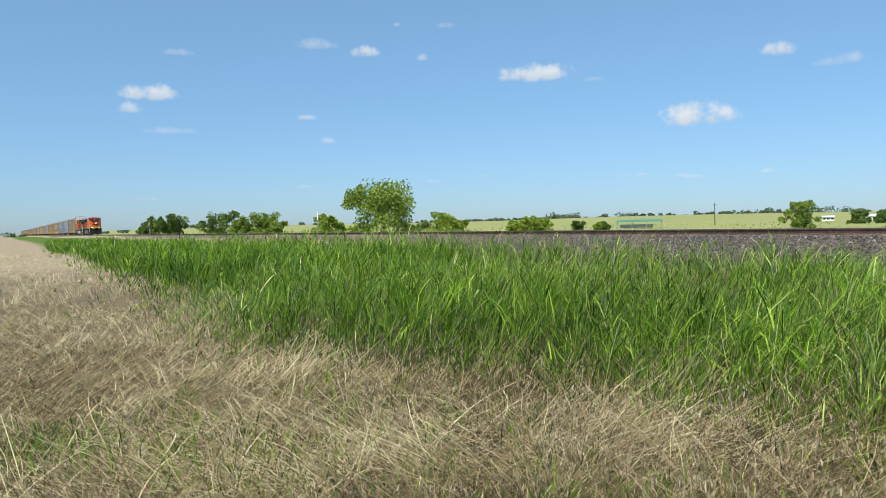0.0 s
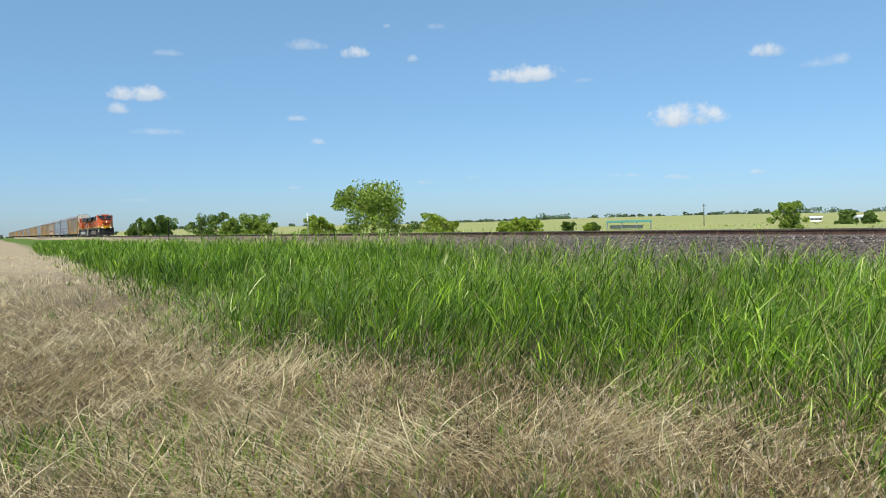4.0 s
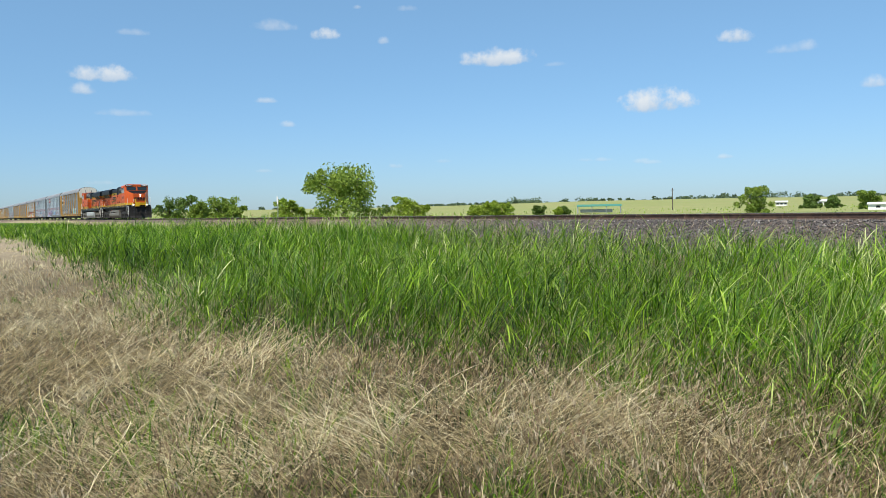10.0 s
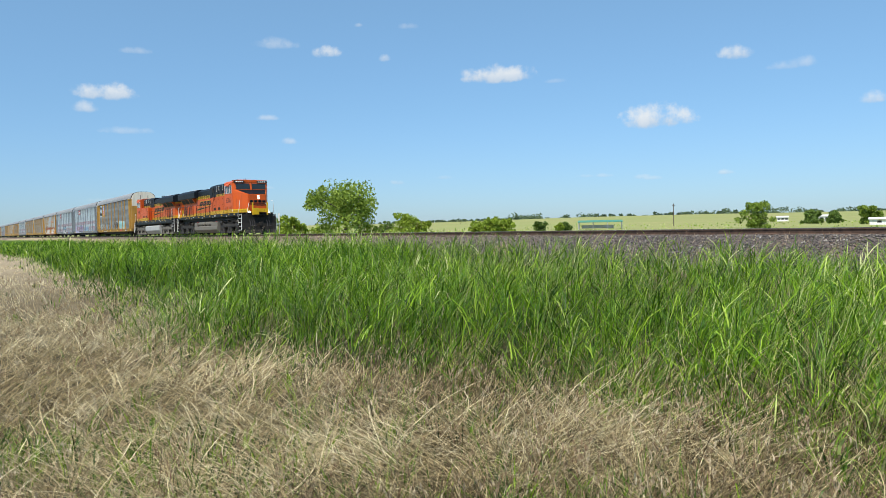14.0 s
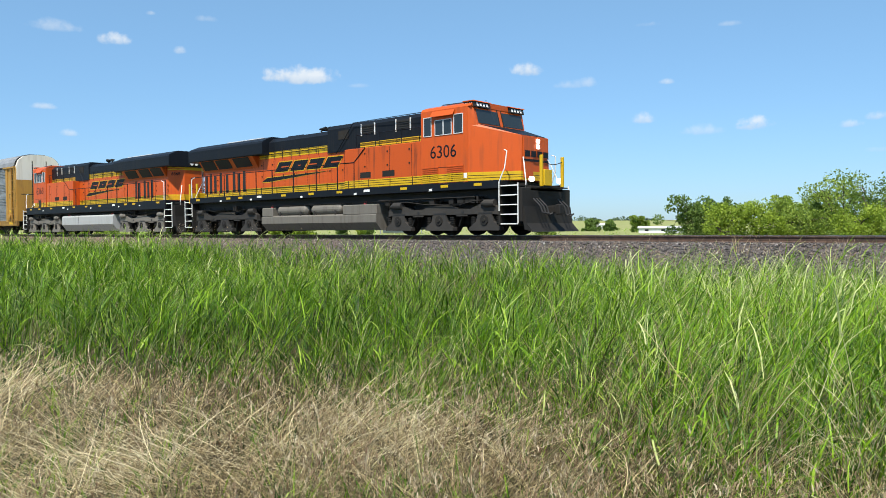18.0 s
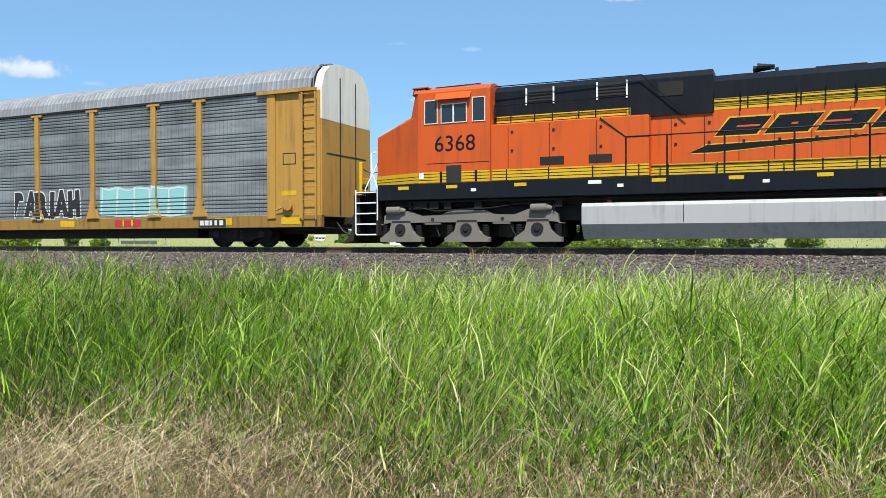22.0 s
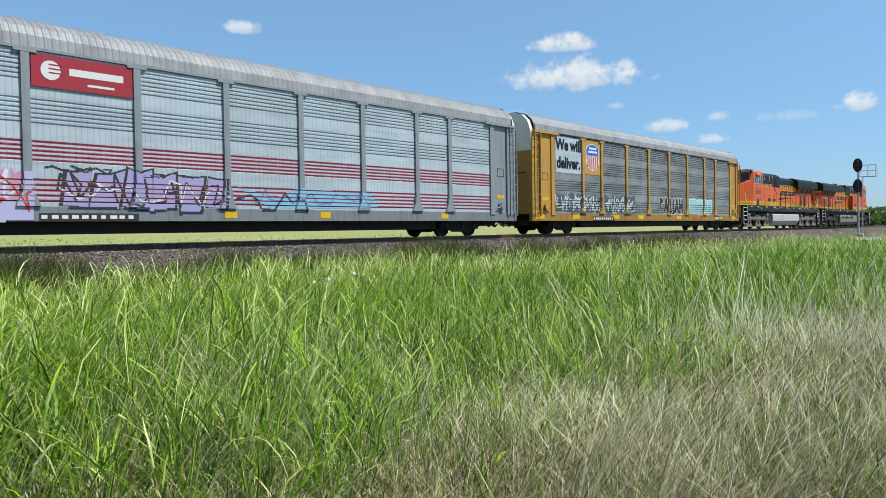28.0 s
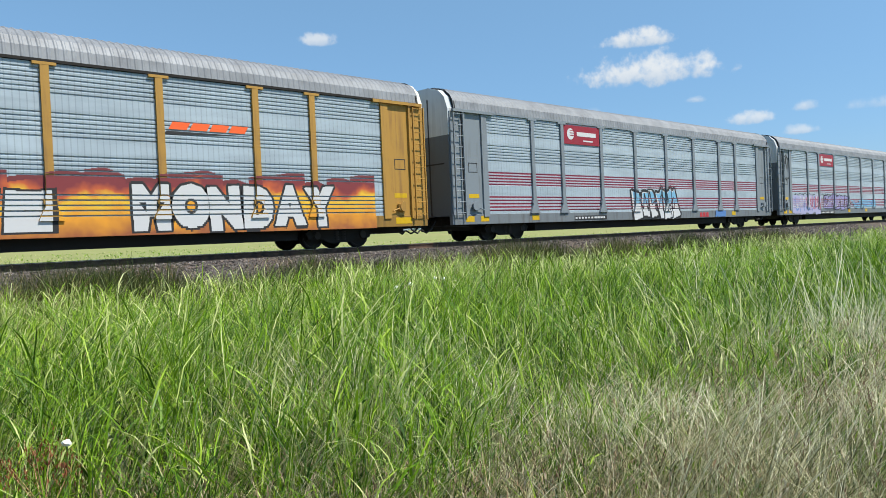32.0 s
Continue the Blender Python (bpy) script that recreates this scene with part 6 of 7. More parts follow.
def red_sign(car):
    sg = part("red_sign", boxes((-6.86, -4.3, -1.545, -1.5, 3.92, 4.72)), SIGN_RED, car, "maroon sign with pale bars")
    for r in ((-5.95, -4.55, 4.28, 4.46), (-5.5, -4.8, 4.06, 4.12)):
        part("sign_bar", boxes((r[0], r[1], -1.55, -1.545, r[2], r[3])), CHALK, sg)
    bm = bmesh.new()
    disc(bm, (-6.4, -1.548, 4.35), "y", 0.24, 0.006, 20)
    part("roundel", bm, CHALK, sg)
    for z in (4.28, 4.38, 4.48):
        part("roundel_bar", boxes((-6.45, -6.12, -1.556, -1.551, z, z + 0.03)), SIGN_RED, sg)


def build_cars():
    label = {
        "ochre": "covered car carrier with grimy ribbed sides and ochre posts",
        "silver": "silver covered car carrier with maroon stripes and grey posts",
        "bright_ochre": "covered car carrier with pale ribbed sides and ochre posts",
    }
    centre = [-62.26 - 28.44 * i for i in range(30)]
    kinds = ["ochre", "silver", "silver", "bright_ochre"]
    cars = [car_carrier(k) for k in kinds]
    c, d, e, f = cars
    # first car: slogan, shield, tags
    sp = part("slogan_panel", boxes((-11.5, -9.05, -1.508, -1.5, 2.98, 4.74)), SILVER, c, "whitened panel with a dark slogan")
    for text, x, z in (("We will", -10.28, 4.1), ("deliver.", -10.3, 3.22)):
        t = new("slogan", lettering(text, 0.75, BLACK, "slogan", bold=0.032))
        t.parent = c
        t["label"] = "dark slogan " + text
        t.matrix_basis = Matrix.Translation((x, -1.512, z))
    part("emblem_board", boxes((-8.82, -7.1, -1.515, -1.5, 3.0, 4.78)), OCHRE, c)
    sh = [(-8.55, 4.42), (-8.3, 4.52), (-7.93, 4.6), (-7.55, 4.52), (-7.3, 4.42), (-7.22, 4.2), (-7.32, 4.0), (-7.25, 3.6), (-7.45, 3.35), (-7.93, 3.18), (-8.4, 3.35), (-8.6, 3.6), (-8.54, 4.0), (-8.64, 4.2)]
    cx = -7.93
    part("shield", prism(sh, -1.52, -1.515, "y"), CHALK, c, "shield emblem in blue, red and white")
    part("shield_head", prism([(cx + (x - cx) * 0.94, z) for x, z in ((-8.55, 4.4), (-8.3, 4.49), (-7.93, 4.56), (-7.55, 4.49), (-7.3, 4.4), (-7.24, 4.2), (-7.34, 3.98), (-8.52, 3.98), (-8.62, 4.2))], -1.525, -1.52, "y"), SHIELD_BLUE, c)
    for a, b, z in ((-8.3, -7.55, 4.3), (-8.4, -7.45, 4.12)):
        part("sign_bar", boxes((a, b, -1.528, -1.525, z, z + 0.1)), CHALK, c)
    for i in range(6):
        x = -8.46 + i * 0.2
        lo = 3.27 + 0.5 * abs(x + 0.05 - cx) ** 2
        part("shield_stripe", boxes((x, x + 0.1, -1.525, -1.52, lo, 3.95)), SHIELD_RED, c)
    sprayed_word(c, "PARIAH", 0.15, 3.55, 1.05, 2.02, INK, CHALK, 0.1, 0.045, "black sprayed block letter with white outline")
    sprayed("tag", bars(4.45, 8.4, 1.04, 2.06, 5, 0.04, -0.05, 5, 0.06), TEAL, c, 0.002, label="faded teal sprayed tag")
    sprayed("tag", outlines(bars(4.5, 8.35, 1.08, 2.0, 5, 0.04, 0.1, 5, 0.06), 0.05), CHALK, c, 0.005)
    sprayed("tag", bars(-11.5, -7.1, 1.04, 1.98, 6, 0.04, -0.06, 14, 0.14), SLATE, c, 0.002)
    sprayed("tag", bars(-6.6, -3.2, 1.04, 1.98, 5, 0.04, -0.06, 15, 0.12), SLATE, c, 0.002)
    sprayed("tag", scrawl(-11.5, -7.1, 1.05, 1.95, 46, 8, 0.07) + scrawl(-11.4, -7.3, 1.05, 1.9, 40, 9, 0.045), PALE, c, 0.004, label="tangled pale sprayed lines")
    sprayed("tag", scrawl(-6.6, -3.2, 1.05, 1.98, 36, 11, 0.07) + scrawl(-6.5, -3.4, 1.05, 1.9, 30, 12, 0.05), PALE, c, 0.004)
    mark_plate(c, -7.93, -5.67, 0.64, 0.85, 10, 1)
    mark_plate(c, 8.9, 10.0, 0.66, 0.92, 5, 2)
    for i in range(3):
        part("red_mark", boxes((5.2 + i * 0.42, 5.52 + i * 0.42, -1.53, -1.526, 0.7, 0.93)), SHIELD_RED, c)
    # second car: sign and violet tags
    red_sign(d)
    sprayed("tag", bars(-11.5, -7.0, 0.7, 1.9, 7, 0.06, -0.1, 21, 0.1), LILAC, d, 0.002, label="violet and pink sprayed letters")
    sprayed("tag", bars(-9.4, -7.1, 1.1, 1.85, 5, 0.05, 0.35, 22, 0.1), PINK, d, 0.004)
    sprayed("tag", scrawl(-11.3, -7.3, 1.05, 1.9, 40, 123, 0.06), CHALK, d, 0.0055)
    sprayed("tag", scrawl(-8.8, -7.0, 0.75, 1.85, 16, 124, 0.05), SHIELD_RED, d, 0.006)
    sprayed("tag", scrawl(-11.4, -7.6, 0.75, 1.85, 34, 23, 0.05), BLUE, d, 0.005)
    sprayed("tag", bars(-6.3, -1.4, 0.9, 1.98, 6, 0.1, -0.08, 24, 0.12), INK, d, 0.002)
    sprayed("tag", bars(-6.25, -1.45, 0.95, 1.92, 6, 0.1, 0.06, 24, 0.11), VIOLET, d, 0.0035)
    sprayed("tag", scrawl(-6.2, -1.6, 1.0, 1.85, 20, 125, 0.04), CHALK, d, 0.0065)
    sprayed("tag", scrawl(-6.3, -1.6, 0.95, 1.9, 34, 25, 0.06), INK, d, 0.005)
    sprayed("tag", scrawl(-11.2, -7.6, 1.88, 2.03, 26, 26, 0.03) + scrawl(-6.6, -4.9, 1.85, 2.05, 14, 27, 0.04) + scrawl(-4.0, -2.6, 1.8, 1.95, 12, 28, 0.035), INK, d, 0.005, label="thin black scribbles")
    sprayed("tag", [[(-1.2, 1.75), (0.3, 1.35), (1.2, 1.7), (4.6, 1.62), (4.9, 1.1), (0.2, 1.0)]], SKYBLUE, d, 0.002)
    sprayed("tag", scrawl(-1.0, 4.7, 1.05, 1.65, 22, 29, 0.05), BLUE, d, 0.005)
    sprayed("tag", scrawl(-1.1, 1.6, 0.9, 1.7, 10, 126, 0.06), INK, d, 0.006)
    mark_plate(d, -6.76, -4.2, 0.64, 0.83, 10, 3)
    for z0, z1, nn, sd in ((2.75, 3.1, 9, 130), (1.05, 1.65, 9, 131)):
        part("tag", prism_strokes(scrawl(-12.7, -11.75, z0, z1, nn, sd, 0.045), -1.505), INK, d, "black marker scrawl on the end bay")
    part("tag", prism_strokes(scrawl(-12.9, -11.9, 3.3, 4.5, 16, 30, 0.06), -1.505), INK, d, "black marker scrawl on the end bay")
    # third car: sign and pale blue tag
    red_sign(e)
    big = bars(-1.45, 2.55, 0.68, 2.08, 6, -0.22, -0.04, 31, 0.2)
    sprayed("tag", outlines(big, 0.2), INK, e, 0.001, label="black outline of large sprayed letters")
    sprayed("tag", big, CHALK, e, 0.003, label="large pale blue sprayed letters with black outline")
    sprayed("tag", [[(x, max(z, 1.35)) for x, z in o] for o in bars(-1.4, 2.5, 1.0, 1.98, 6, -0.2, 0.1, 31, 0.16)], SKYBLUE, e, 0.005)
    sprayed("tag", outlines(big, 0.06), INK, e, 0.007)
    sprayed("tag", scrawl(-1.3, 2.4, 0.8, 2.0, 20, 33, 0.06), INK, e, 0.008)
    sprayed("tag", bars(6.4, 7.55, 0.66, 0.98, 4, 0.05, -0.1, 34, 0.05), BLUE, e, 0.004)
    for i in range(3):
        part("red_mark", boxes((4.7 + i * 0.34, 4.95 + i * 0.34, -1.53, -1.526, 0.66, 0.9)), SHIELD_RED, e)
    mark_plate(e, -6.3, -3.9, 0.68, 0.86, 10, 4)
    # fourth car: orange emblem and flaming letters
    for i in range(4):
        x = 4.4 + i * 0.58
        o = [(x, 3.4), (x + 0.5, 3.4), (x + 0.62, 3.6), (x + 0.12, 3.6)]
        part("emblem_block", prism(o, -1.51, -1.5, "y"), SIGN_ORANGE, f, "orange slanted emblem")
    part("emblem_swoosh", prism([(4.25, 3.26), (4.5, 3.26), (6.8, 3.34), (4.35, 3.35)], -1.51, -1.5, "y"), INK, f)
    fl = []
    for i in range(23):
        a, b = -9.5 + i * 0.9, -8.5 + i * 0.9
        top = 2.02 + 0.13 * math.sin(i * 2.1)
        fl.append([(a, 0.62), (b, 0.62), (b, top + 0.12 * math.cos(i * 1.7)), ((a + b) / 2, top + 0.08), (a, top)])
    fl.append([(10.3, 0.7), (11.0, 1.0), (10.85, 1.6), (11.05, 1.95), (10.7, 1.6), (10.5, 1.2)])
    sprayed("tag", [[(x, z + 0.13 if z > 1 else z) for x, z in o] for o in fl], EMBER, f, 0.001)
    sprayed("tag", fl, FLAME, f, 0.003, label="red and yellow sprayed flames")
    sprayed_word(f, "MONDAY", 3.35, 9.75, 0.7, 1.92, CHALK, INK, 0.1, 0.07, "white sprayed block letter with black outline")
    sprayed("tag", bars(-8.5, 1.6, 0.66, 1.82, 8, 0.0, 0.06, 41, 0.1), INK, f, 0.005)
    sprayed("tag", bars(-8.45, 1.55, 0.74, 1.75, 8, 0.0, 0.2, 41, 0.08), CHALK, f, 0.008, label="white sprayed block shapes with black outline")
    for car, x, k in zip(cars, centre, kinds):
        tagged(car, label[k], "railcar", "car carriers of the train")
        MOVING.append((car, x, False))
    far = {k: tagged(car_carrier(k, False), label[k], "railcar", "car carriers of the train") for k in label}
    order = ["silver", "ochre", "bright_ochre", "silver", "ochre", "ochre", "silver", "ochre", "bright_ochre", "ochre"]
    used = set()
    for i in range(4, len(centre)):
        k = order[i % len(order)]
        ob = far[k] if k not in used else copy_thing(far[k], Matrix.Identity(4))
        used.add(k)
        MOVING.append((ob, centre[i], False))


def prism_strokes(shapes, y):
    bm = bmesh.new()
    for s in shapes:
        bm.faces.new([bm.verts.new((x, y, z)) for x, z in s])
    return bm


build_cars()

# ---- trees and distance ----
def polar(az, d):
    return -math.sin(radians(az)) * d, math.cos(radians(az)) * d


def leaf_material(name, stops):
    m, t, b = material(name, rough=0.6, spec=0.25)
    geo = t.node("ShaderNodeNewGeometry")
    k = t.math("ADD", t.math("MULTIPLY", geo.outputs["Random Per Island"], 0.55), t.math("MULTIPLY", t.noise(geo.outputs["Position"], 0.7, 2), 0.45))
    c = t.ramp(k, stops)
    t.put(b, "Base Color", c)
    tr = t.node("ShaderNodeBsdfTranslucent", {0: c})
    t.put(m.node_tree.nodes["Material Output"], 0, t.node("ShaderNodeMixShader", {0: 0.35, 1: b, 2: tr}))
    return m


LEAF = leaf_material("mesquite_leaves", [(0.15, (0.09, 0.15, 0.022)), (0.5, (0.21, 0.30, 0.042)), (0.85, (0.35, 0.44, 0.085))])
LEAF_LIGHT = leaf_material("light_leaves", [(0.15, (0.12, 0.18, 0.02)), (0.5, (0.25, 0.345, 0.036)), (0.85, (0.39, 0.49, 0.07))])
LEAF_DARK = leaf_material("dark_leaves", [(0.15, (0.05, 0.09, 0.02)), (0.5, (0.12, 0.195, 0.038)), (0.85, (0.21, 0.30, 0.06))])
BARK = painted("bark", (0.09, 0.07, 0.055), dirt=0.5, rough=0.9)


def leaf_cloud(g, centres, radii, n, size, droop=0.0, flat=0.8):
    """Small three-sided leaves about the ends of the limbs."""
    i = g.randint(0, len(centres), n)
    d = g.normal(0, 1, (n, 3))
    d /= np.linalg.norm(d, axis=1)[:, None]
    rr = radii[i] * g.uniform(0.25, 1.0, n) ** 0.6
    c = centres[i] + d * rr[:, None] * np.array([1, 1, flat])
    c[:, 2] -= droop * rr * g.uniform(0, 1, n)
    a = g.normal(0, 1, (n, 3))
    b = g.normal(0, 1, (n, 3))
    a /= np.linalg.norm(a, axis=1)[:, None]
    b /= np.linalg.norm(b, axis=1)[:, None]
    s = size * g.uniform(0.6, 1.4, n)[:, None]
    v = np.stack([c - a * s, c + a * s, c + b * s * 0.9, c - b * s * 0.9], 1)[:, [0, 2, 1, 3]]
    return v.reshape(-1, 3)


def tree(name, az, d, width, height, leaf, seed, n=2600, trunk=0.3, droop=0.0, label="", size=None, low=0.12):
    """Tapered trunk, forking limbs, and a crown of many small leaves round the limb ends."""
    g = np.random.RandomState(seed)
    x, y = polar(az, d)
    root = new(name)
    root.location = (x, y, float(land(x, y)) - 0.05)
    bm = bmesh.new()
    r0 = max(0.06, width * 0.022)
    top = Vector((g.uniform(-0.1, 0.1) * width, g.uniform(-0.1, 0.1) * width, height * trunk))
    rod(bm, (0, 0, 0), top * 0.55, r0 * 1.25, 8, r0)
    rod(bm, top * 0.55, top, r0, 8, r0 * 0.8)
    part("trunk", bm, BARK, root)
    ends, rad = [], []
    limbs = bmesh.new()
    k = 9 if n > 1200 else 6
    for i in range(k):
        a = i * math.tau / k + g.uniform(-0.3, 0.3)
        out = width * 0.5 * g.uniform(0.35, 0.72)
        up = height * g.uniform(max(low, trunk * 0.7) + (0.15 if low else 0.0), 0.8)
        mid = top + Vector((math.cos(a) * out * 0.5, math.sin(a) * out * 0.5, (up - top.z) * 0.65))
        end = Vector((math.cos(a) * out, math.sin(a) * out, up))
        rod(limbs, top, mid, r0 * 0.6, 6, r0 * 0.4)
        rod(limbs, mid, end, r0 * 0.4, 5, r0 * 0.15)
        for _ in range(3):
            q = end + Vector(g.normal(0, 1, 3)) * width * 0.1
            q.z = min(max(q.z, height * low), height * 0.9)
            rod(limbs, mid.lerp(end, g.uniform(0.2, 0.9)), q, r0 * 0.2, 4, r0 * 0.06)
            ends.append(q)
            rad.append(width * g.uniform(0.07, 0.16))
    for _ in range(k if low else 2 * k):
        a = g.uniform(0, math.tau)
        ends.append(Vector((math.cos(a) * width * g.uniform(0, 0.3), math.sin(a) * width * g.uniform(0, 0.3), height * g.uniform(0.55 if low else 0.08, 0.88))))
        rad.append(width * g.uniform(0.1, 0.18))
    part("branching", limbs, BARK, root)
    v = leaf_cloud(g, np.array([tuple(p) for p in ends]), np.array(rad), n, size or d * 0.0013, droop)
    v[:, 2] = np.maximum(v[:, 2], height * low * 0.3)
    q = np.arange(len(v)).reshape(-1, 4)
    crown = new("crown", from_arrays("crown", v, q, np.zeros((0, 3), int), leaf))
    crown.parent = root
    return tagged(root, label, "tree" if "tree" in name else "bush", "trees beyond the track")


def build_trees():
    tree("mesquite_tree", 64.5, 95, 12.0, 7.2, LEAF, 1, 9000, 0.3, 0.7, "spreading green mesquite tree beyond the railway", 0.15, 0.16)
    bush = "rounded green bush beyond the railway"
    rows = [
        (76.2, 140, 6.6, 4.6, LEAF_DARK, 2), (74.7, 135, 4.4, 3.6, LEAF, 3), (73.2, 142, 6.4, 4.4, LEAF, 4), (72.2, 138, 3.6, 2.8, LEAF, 5),
        (80.9, 210, 6.5, 5.2, LEAF_DARK, 6), (79.6, 200, 8.0, 5.4, LEAF_DARK, 7), (68.7, 120, 4.4, 3.9, LEAF_LIGHT, 8), (67.6, 125, 2.6, 2.6, LEAF_LIGHT, 9),
        (66.3, 120, 3.0, 1.9, LEAF_LIGHT, 10), (62.3, 100, 3.0, 2.2, LEAF_LIGHT, 11), (59.9, 110, 4.6, 3.5, LEAF_LIGHT, 12), (58.7, 112, 3.4, 2.4, LEAF_LIGHT, 13), (61.2, 140, 3.5, 2.6, LEAF_DARK, 14),
        (54.4, 130, 3.2, 2.5, LEAF_LIGHT, 15), (53.4, 128, 3.4, 3.0, LEAF_LIGHT, 16), (52.3, 131, 3.2, 2.6, LEAF_LIGHT, 17),
        (49.8, 170, 2.8, 2.2, LEAF_DARK, 18), (48.4, 165, 1.8, 1.8, LEAF_LIGHT, 19), (47.9, 170, 2.2, 1.9, LEAF_DARK, 20),
        (34.6, 140, 4.8, 4.9, LEAF, 21), (31.2, 190, 3.8, 3.1, LEAF_DARK, 22), (29.9, 190, 3.6, 2.8, LEAF_DARK, 23), (27.9, 170, 4.0, 3.6, LEAF, 24),
    ]
    for az, d, w, h, m, s in rows:
        tree("bush", az, d, w * 1.14, h * 1.03, m, s, 3600 if w > 3 else 1500, 0.1, 0.1, bush, low=0.0)
    woods = "leafy green tree at the edge of a thicket"
    rows = [
        (24.0, 95, 5.6, 5.1, LEAF_DARK, 31), (22.6, 90, 4.6, 4.9, LEAF_DARK, 32), (21.8, 84, 5.2, 3.8, LEAF_LIGHT, 33), (19.6, 82, 5.0, 3.9, LEAF_LIGHT, 34),
        (17.8, 100, 5.6, 4.6, LEAF, 35), (16.6, 84, 4.2, 3.2, LEAF, 36), (18.4, 110, 3.6, 5.6, LEAF_LIGHT, 37), (15.6, 95, 3.4, 5.8, LEAF_DARK, 38),
        (14.8, 78, 6.2, 6.2, LEAF, 39), (12.4, 74, 6.6, 6.6, LEAF_DARK, 40), (10.2, 76, 6.2, 7.0, LEAF, 41), (8.2, 82, 5.6, 5.4, LEAF_DARK, 42), (13.6, 66, 4.4, 3.0, LEAF_LIGHT, 43), (11.0, 66, 4.0, 2.8, LEAF, 44),
        (-77.2, 210, 8, 5.0, LEAF_DARK, 45), (-79.2, 220, 9, 5.6, LEAF_DARK, 46), (-81.0, 210, 8, 4.8, LEAF_DARK, 47), (-82.8, 230, 9, 5.4, LEAF_DARK, 48), (-75.4, 260, 7, 4.0, LEAF_DARK, 49),
        (5.6, 90, 5.0, 4.2, LEAF, 50), (2.4, 95, 5.2, 4.0, LEAF_DARK, 51), (-1.5, 100, 4.6, 3.6, LEAF, 52),
    ]
    for az, d, w, h, m, s in rows:
        tree("thicket_tree", az, d, w * 1.3, h * 1.05, m, s, 5200, 0.2, 0.1, woods, low=0.0)
    # far woods along the skyline
    g = np.random.RandomState(77)
    m = 420
    az = np.concatenate([g.uniform(26, 60, m // 2), g.uniform(50, 92, m // 4), g.uniform(-92, 26, m // 4)])
    d = g.uniform(650, 950, m)
    x, y = -np.sin(np.radians(az)) * d, np.cos(np.radians(az)) * d
    size = g.uniform(2.2, 5.5, m) * (0.5 + 0.7 * smooth(waves(az, 0 * az, 78, 0.9), -0.3, 0.5))
    c = np.stack([x, y, land(x, y) + size * 0.35], 1)
    v = leaf_cloud(g, c, size, 26000, 0.8, 0, 0.6)
    # the haze of distance is mixed into these leaf colours
    haze = leaf_material("haze_tinted_leaves", [(0.15, (0.07, 0.11, 0.07)), (0.5, (0.11, 0.16, 0.09)), (0.85, (0.16, 0.21, 0.12))])
    ob = new("far_woods", from_arrays("far_woods", v, np.arange(len(v)).reshape(-1, 4), np.zeros((0, 3), int), haze))
    tagged(ob, "hazy line of woods along the far hill", "woods", kind="stuff")


build_trees()


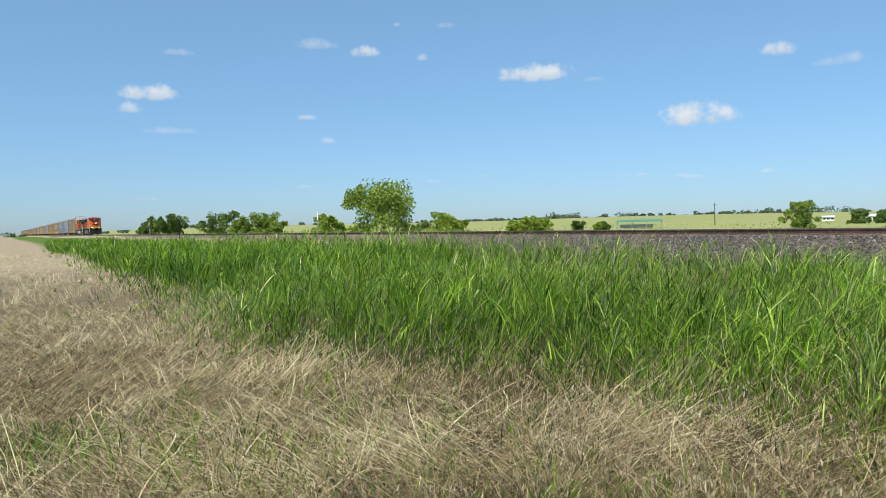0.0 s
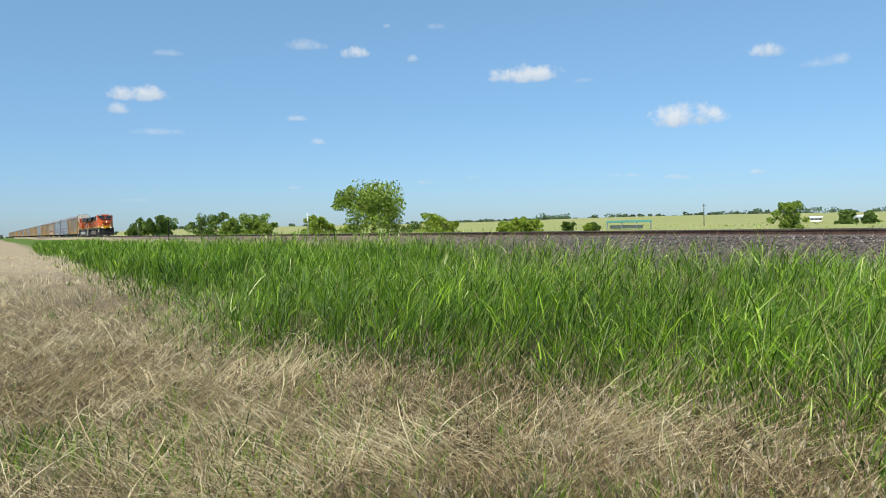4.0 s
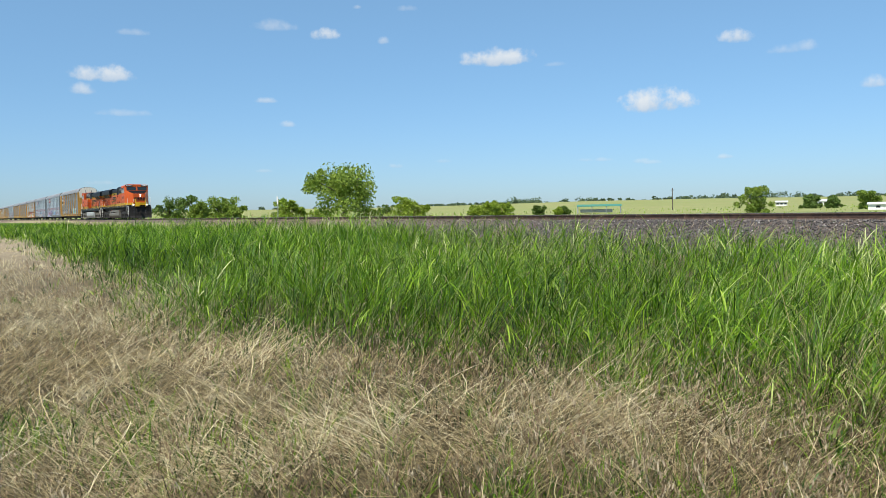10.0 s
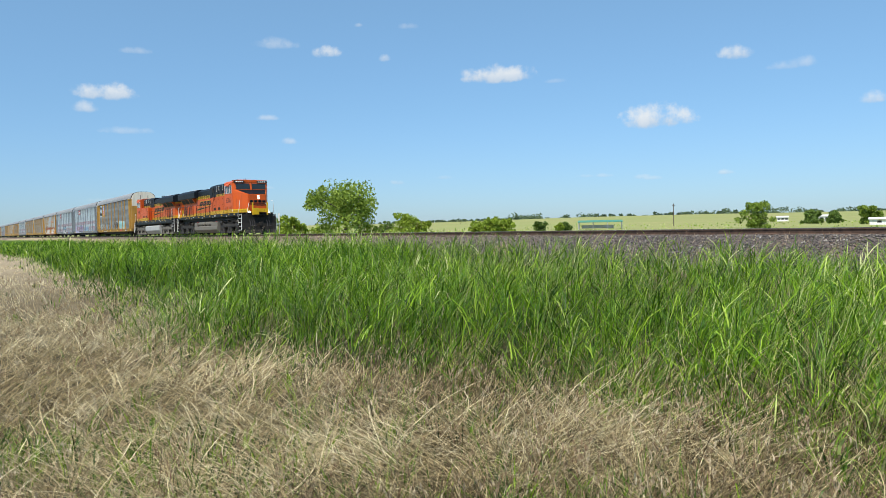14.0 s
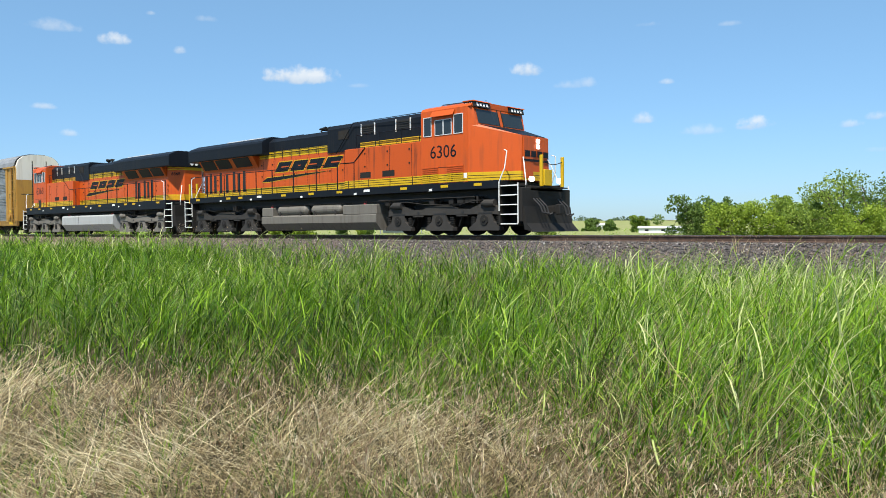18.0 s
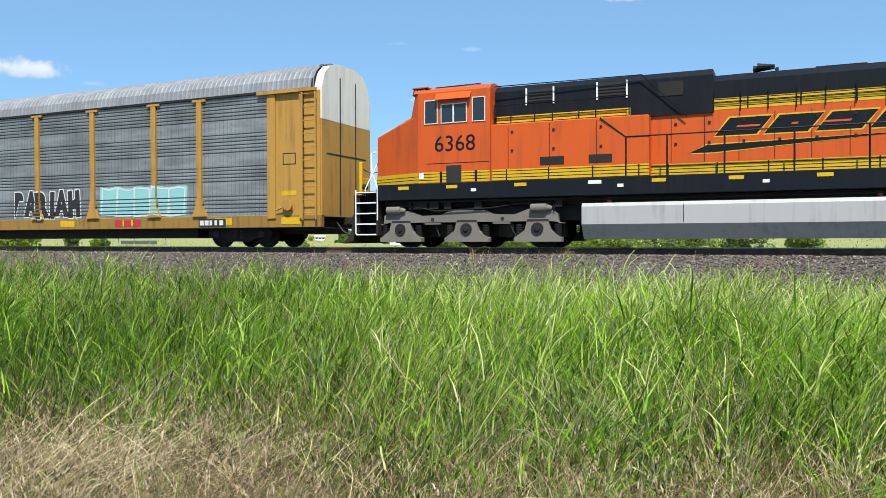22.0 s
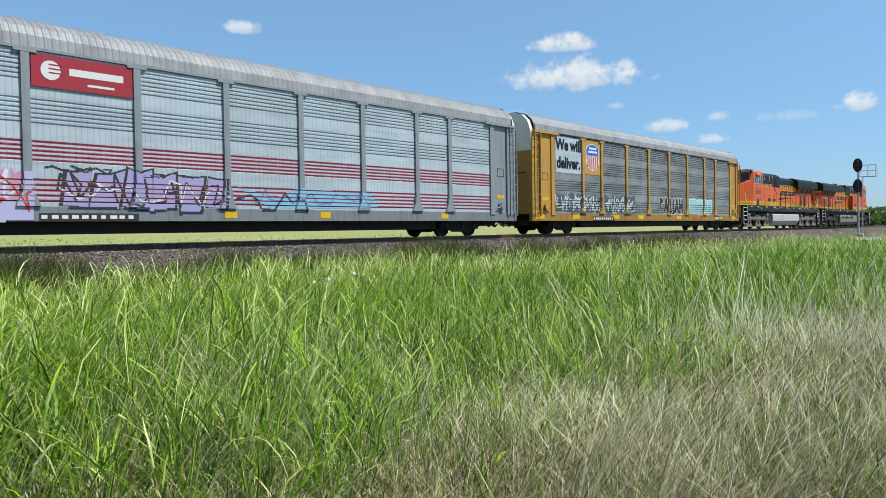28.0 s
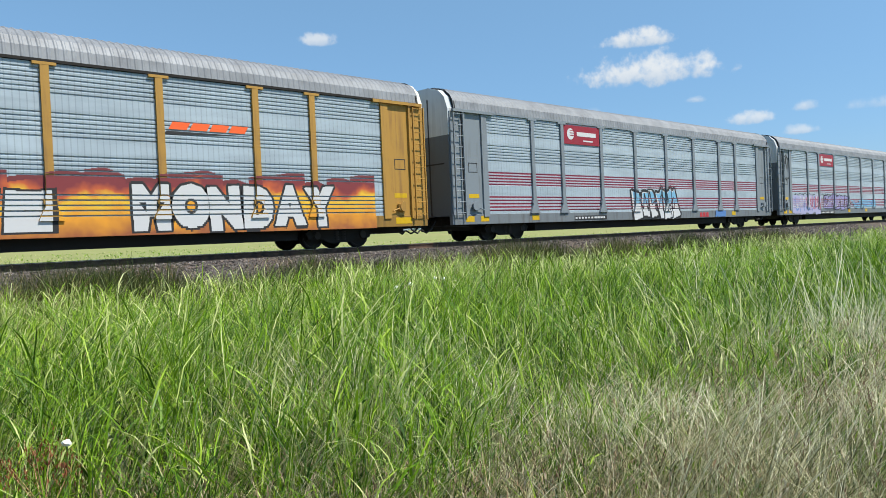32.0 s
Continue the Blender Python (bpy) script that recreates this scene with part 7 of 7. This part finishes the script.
# ---- small things along the line ----
def build_lineside():
    steel = painted("galvanised_pole", (0.38, 0.39, 0.40), dirt=0.3)
    # colour-light signal
    x, y = 83.0, 17.4
    z0 = float(land(x, y))
    s = new("railway_signal")
    s.location = (x, y, z0)
    bm = bmesh.new()
    rod(bm, (0, 0, 0), (0, 0, 7.3), 0.09, 10)
    part("mast", bm, steel, s)
    for z in (4.9, 6.9):
        bm = bmesh.new()
        o = [(0.42 * math.cos(i * math.tau / 20), 0.66 * math.sin(i * math.tau / 20)) for i in range(20)]
        part("backplate", prism([(a, z + b) for a, b in o], -0.32, -0.26), DARK, s, "black oval signal backplate")
        for k in (-0.36, 0, 0.36):
            bm = bmesh.new()
            rod(bm, (-0.3, 0, z + k), (-0.62, 0, z + k - 0.02), 0.14, 12, 0.15)
            part("hood", bm, DARK, s)
        part("bracket", boxes((-0.27, 0.05, -0.05, 0.05, z - 0.1, z + 0.1)), steel, s)
    part("platform", boxes((-0.1, 0.6, -1.5, -0.05, 5.75, 5.8)), steel, s)
    bm = bmesh.new()
    for a in (-0.1, 0.6):
        for b in (-1.5, -0.8, -0.1):
            rod(bm, (a, b, 5.8), (a, b, 6.9), 0.02, 5)
        for h in (6.35, 6.9):
            rod(bm, (a, -1.5, h), (a, -0.1, h), 0.02, 5)
    part("platform_rail", bm, steel, s)
    bm = bmesh.new()
    for a in (0.2, 0.55):
        rod(bm, (a, -0.3, 0.3), (a, -0.3, 5.8), 0.02, 5)
    for i in range(18):
        rod(bm, (0.2, -0.3, 0.5 + 0.3 * i), (0.55, -0.3, 0.5 + 0.3 * i), 0.012, 4)
    part("ladder", bm, steel, s)
    part("footing", boxes((-0.4, 0.4, -0.4, 0.4, -0.1, 0.25), bevel=0.03), TANK, s)
    tagged(s, "black two-head railway signal on a grey mast", "signal")
    cab = tagged(part("relay_cabinet", boxes((89, 90.4, 13.6, 14.6, 0.2, 1.55), (88.95, 90.45, 13.55, 14.65, 1.55, 1.62), bevel=0.02), ALU), "small pale metal relay cabinet by the signal", "cabinet")
    pad, t, b = material("gravel_pad", (0.30, 0.28, 0.26), 0.95)
    t.put(b, "Base Color", t.ramp(t.noise(world_coords(t), 3, 6, 0.7), [(0.3, (0.22, 0.2, 0.18)), (0.7, (0.40, 0.37, 0.34))]))
    bm = bmesh.new()
    gv = [[bm.verts.new((72 + i * 4.5, 6 + j * 2.4, float(land(72 + i * 4.5, 6 + j * 2.4)) + 0.12)) for j in range(5)] for i in range(9)]
    for i in range(8):
        for j in range(4):
            bm.faces.new((gv[i][j], gv[i + 1][j], gv[i + 1][j + 1], gv[i][j + 1]))
    tagged(part("gravel_road", bm, pad), "pale gravel access road beside the signal", "road", kind="structure")
    # marker boards and posts
    for az, d, h, wide in ((69.2, 76, 2.65, 0.3), (81.0, 170, 3.0, 0.5)):
        x, y = polar(az, d)
        m = new("marker_post")
        m.location = (x, y, float(land(x, y)))
        bm = bmesh.new()
        rod(bm, (0, 0, 0), (0.12, 0, h), 0.035, 6)
        part("post", bm, steel, m)
        part("board", boxes((-wide / 2 + 0.1, wide / 2 + 0.1, -0.05, -0.02, h - 0.75, h)), WHITE, m, "white board")
        tagged(m, "white marker board on a leaning post by the track", "sign", "line-side posts")
    m = new("steel_post")
    m.location = (-85, 16.6, float(land(-85, 16.6)))
    bm = bmesh.new()
    rod(bm, (0, 0, 0), (0, 0, 2.7), 0.05, 6)
    part("post", bm, IRON, m)
    tagged(m, "thin dark steel post beside the track", "post", "line-side posts")
    x, y = polar(40.2, 200)
    m = new("utility_pole")
    m.location = (x, y, float(land(x, y)))
    bm = bmesh.new()
    rod(bm, (0, 0, 0), (0, 0, 5.6), 0.13, 6, 0.09)
    part("post", bm, BARK, m)
    part("crossarm", boxes((-0.5, 0.5, -0.06, 0.06, 5.0, 5.12)), BARK, m)
    tagged(m, "weathered wooden pole standing alone in the pasture", "pole")
    # low green cattle shelter
    x, y = polar(45.4, 178)
    m = new("shelter")
    m.location, m.rotation_euler = (x, y, float(land(x, y))), (0, 0, radians(45))
    gp = painted("green_sheet", (0.05, 0.22, 0.16), dirt=0.3)
    part("roof", prism([(-2.2, 1.55), (0, 1.95), (2.2, 1.6), (2.2, 1.68), (0, 2.03), (-2.2, 1.63)], -5.0, 5.0), gp, m, "green metal roof")
    for a in (-4.8, -1.6, 1.6, 4.8):
        bm = bmesh.new()
        rod(bm, (a, -2.0, 0), (a, -2.0, 1.6), 0.08, 6)
        rod(bm, (a, 2.0, 0), (a, 2.0, 1.65), 0.08, 6)
        part("legs", bm, steel, m)
    part("trough", boxes((-4.2, 3.0, -1.0, 0.9, 0.2, 0.95), bevel=0.05), TANK, m)
    tagged(m, "long low shelter with a green metal roof", "shelter")
    # white farm sheds beside the thicket
    for az, d, w, h in ((26.1, 160, 9.5, 1.35), (30.6, 230, 3.6, 1.7), (33.0, 240, 3.0, 1.5)):
        x, y = polar(az, d)
        m = new("farm_shed")
        m.location, m.rotation_euler = (x, y, float(land(x, y))), (0, 0, radians(az))
        part("wall", boxes((-w / 2, w / 2, -1.6, 1.6, 0, h * 0.75)), WHITE, m)
        part("roof", prism([(-1.9, h * 0.74), (0, h), (1.9, h * 0.74), (1.9, h * 0.78), (0, h + 0.07), (-1.9, h * 0.78)], -w / 2 - 0.2, w / 2 + 0.2), ALU, m, "pale metal roof")
        for i in range(3):
            a = -w / 2 + (i + 0.5) * w / 3
            part("window", boxes((a - 0.35, a + 0.35, -1.61, -1.6, h * 0.3, h * 0.58)), DARK, m)
        tagged(m, "low white farm shed with a pale metal roof", "shed", "farm sheds")


build_lineside()

def motions():
    """The train rolls past at an even pace; its near wheels turn."""
    for thing, place, turned in MOVING:
        walk(thing, [(t, pose(X_of(t) + place, TRACK_Y, RAIL_Z, 0, 0, 180 if turned else 0)) for t in range(0, 33, 4)])
    steps = [i / 15 for i in range(481)]
    for wheel, place, r, turned in WHEELS:
        way = -1 if turned else 1
        walk(wheel, [(t, Matrix.Translation(place) @ Matrix.Rotation(way * (X_of(t) / r % math.tau), 4, "Y")) for t in steps])


motions()
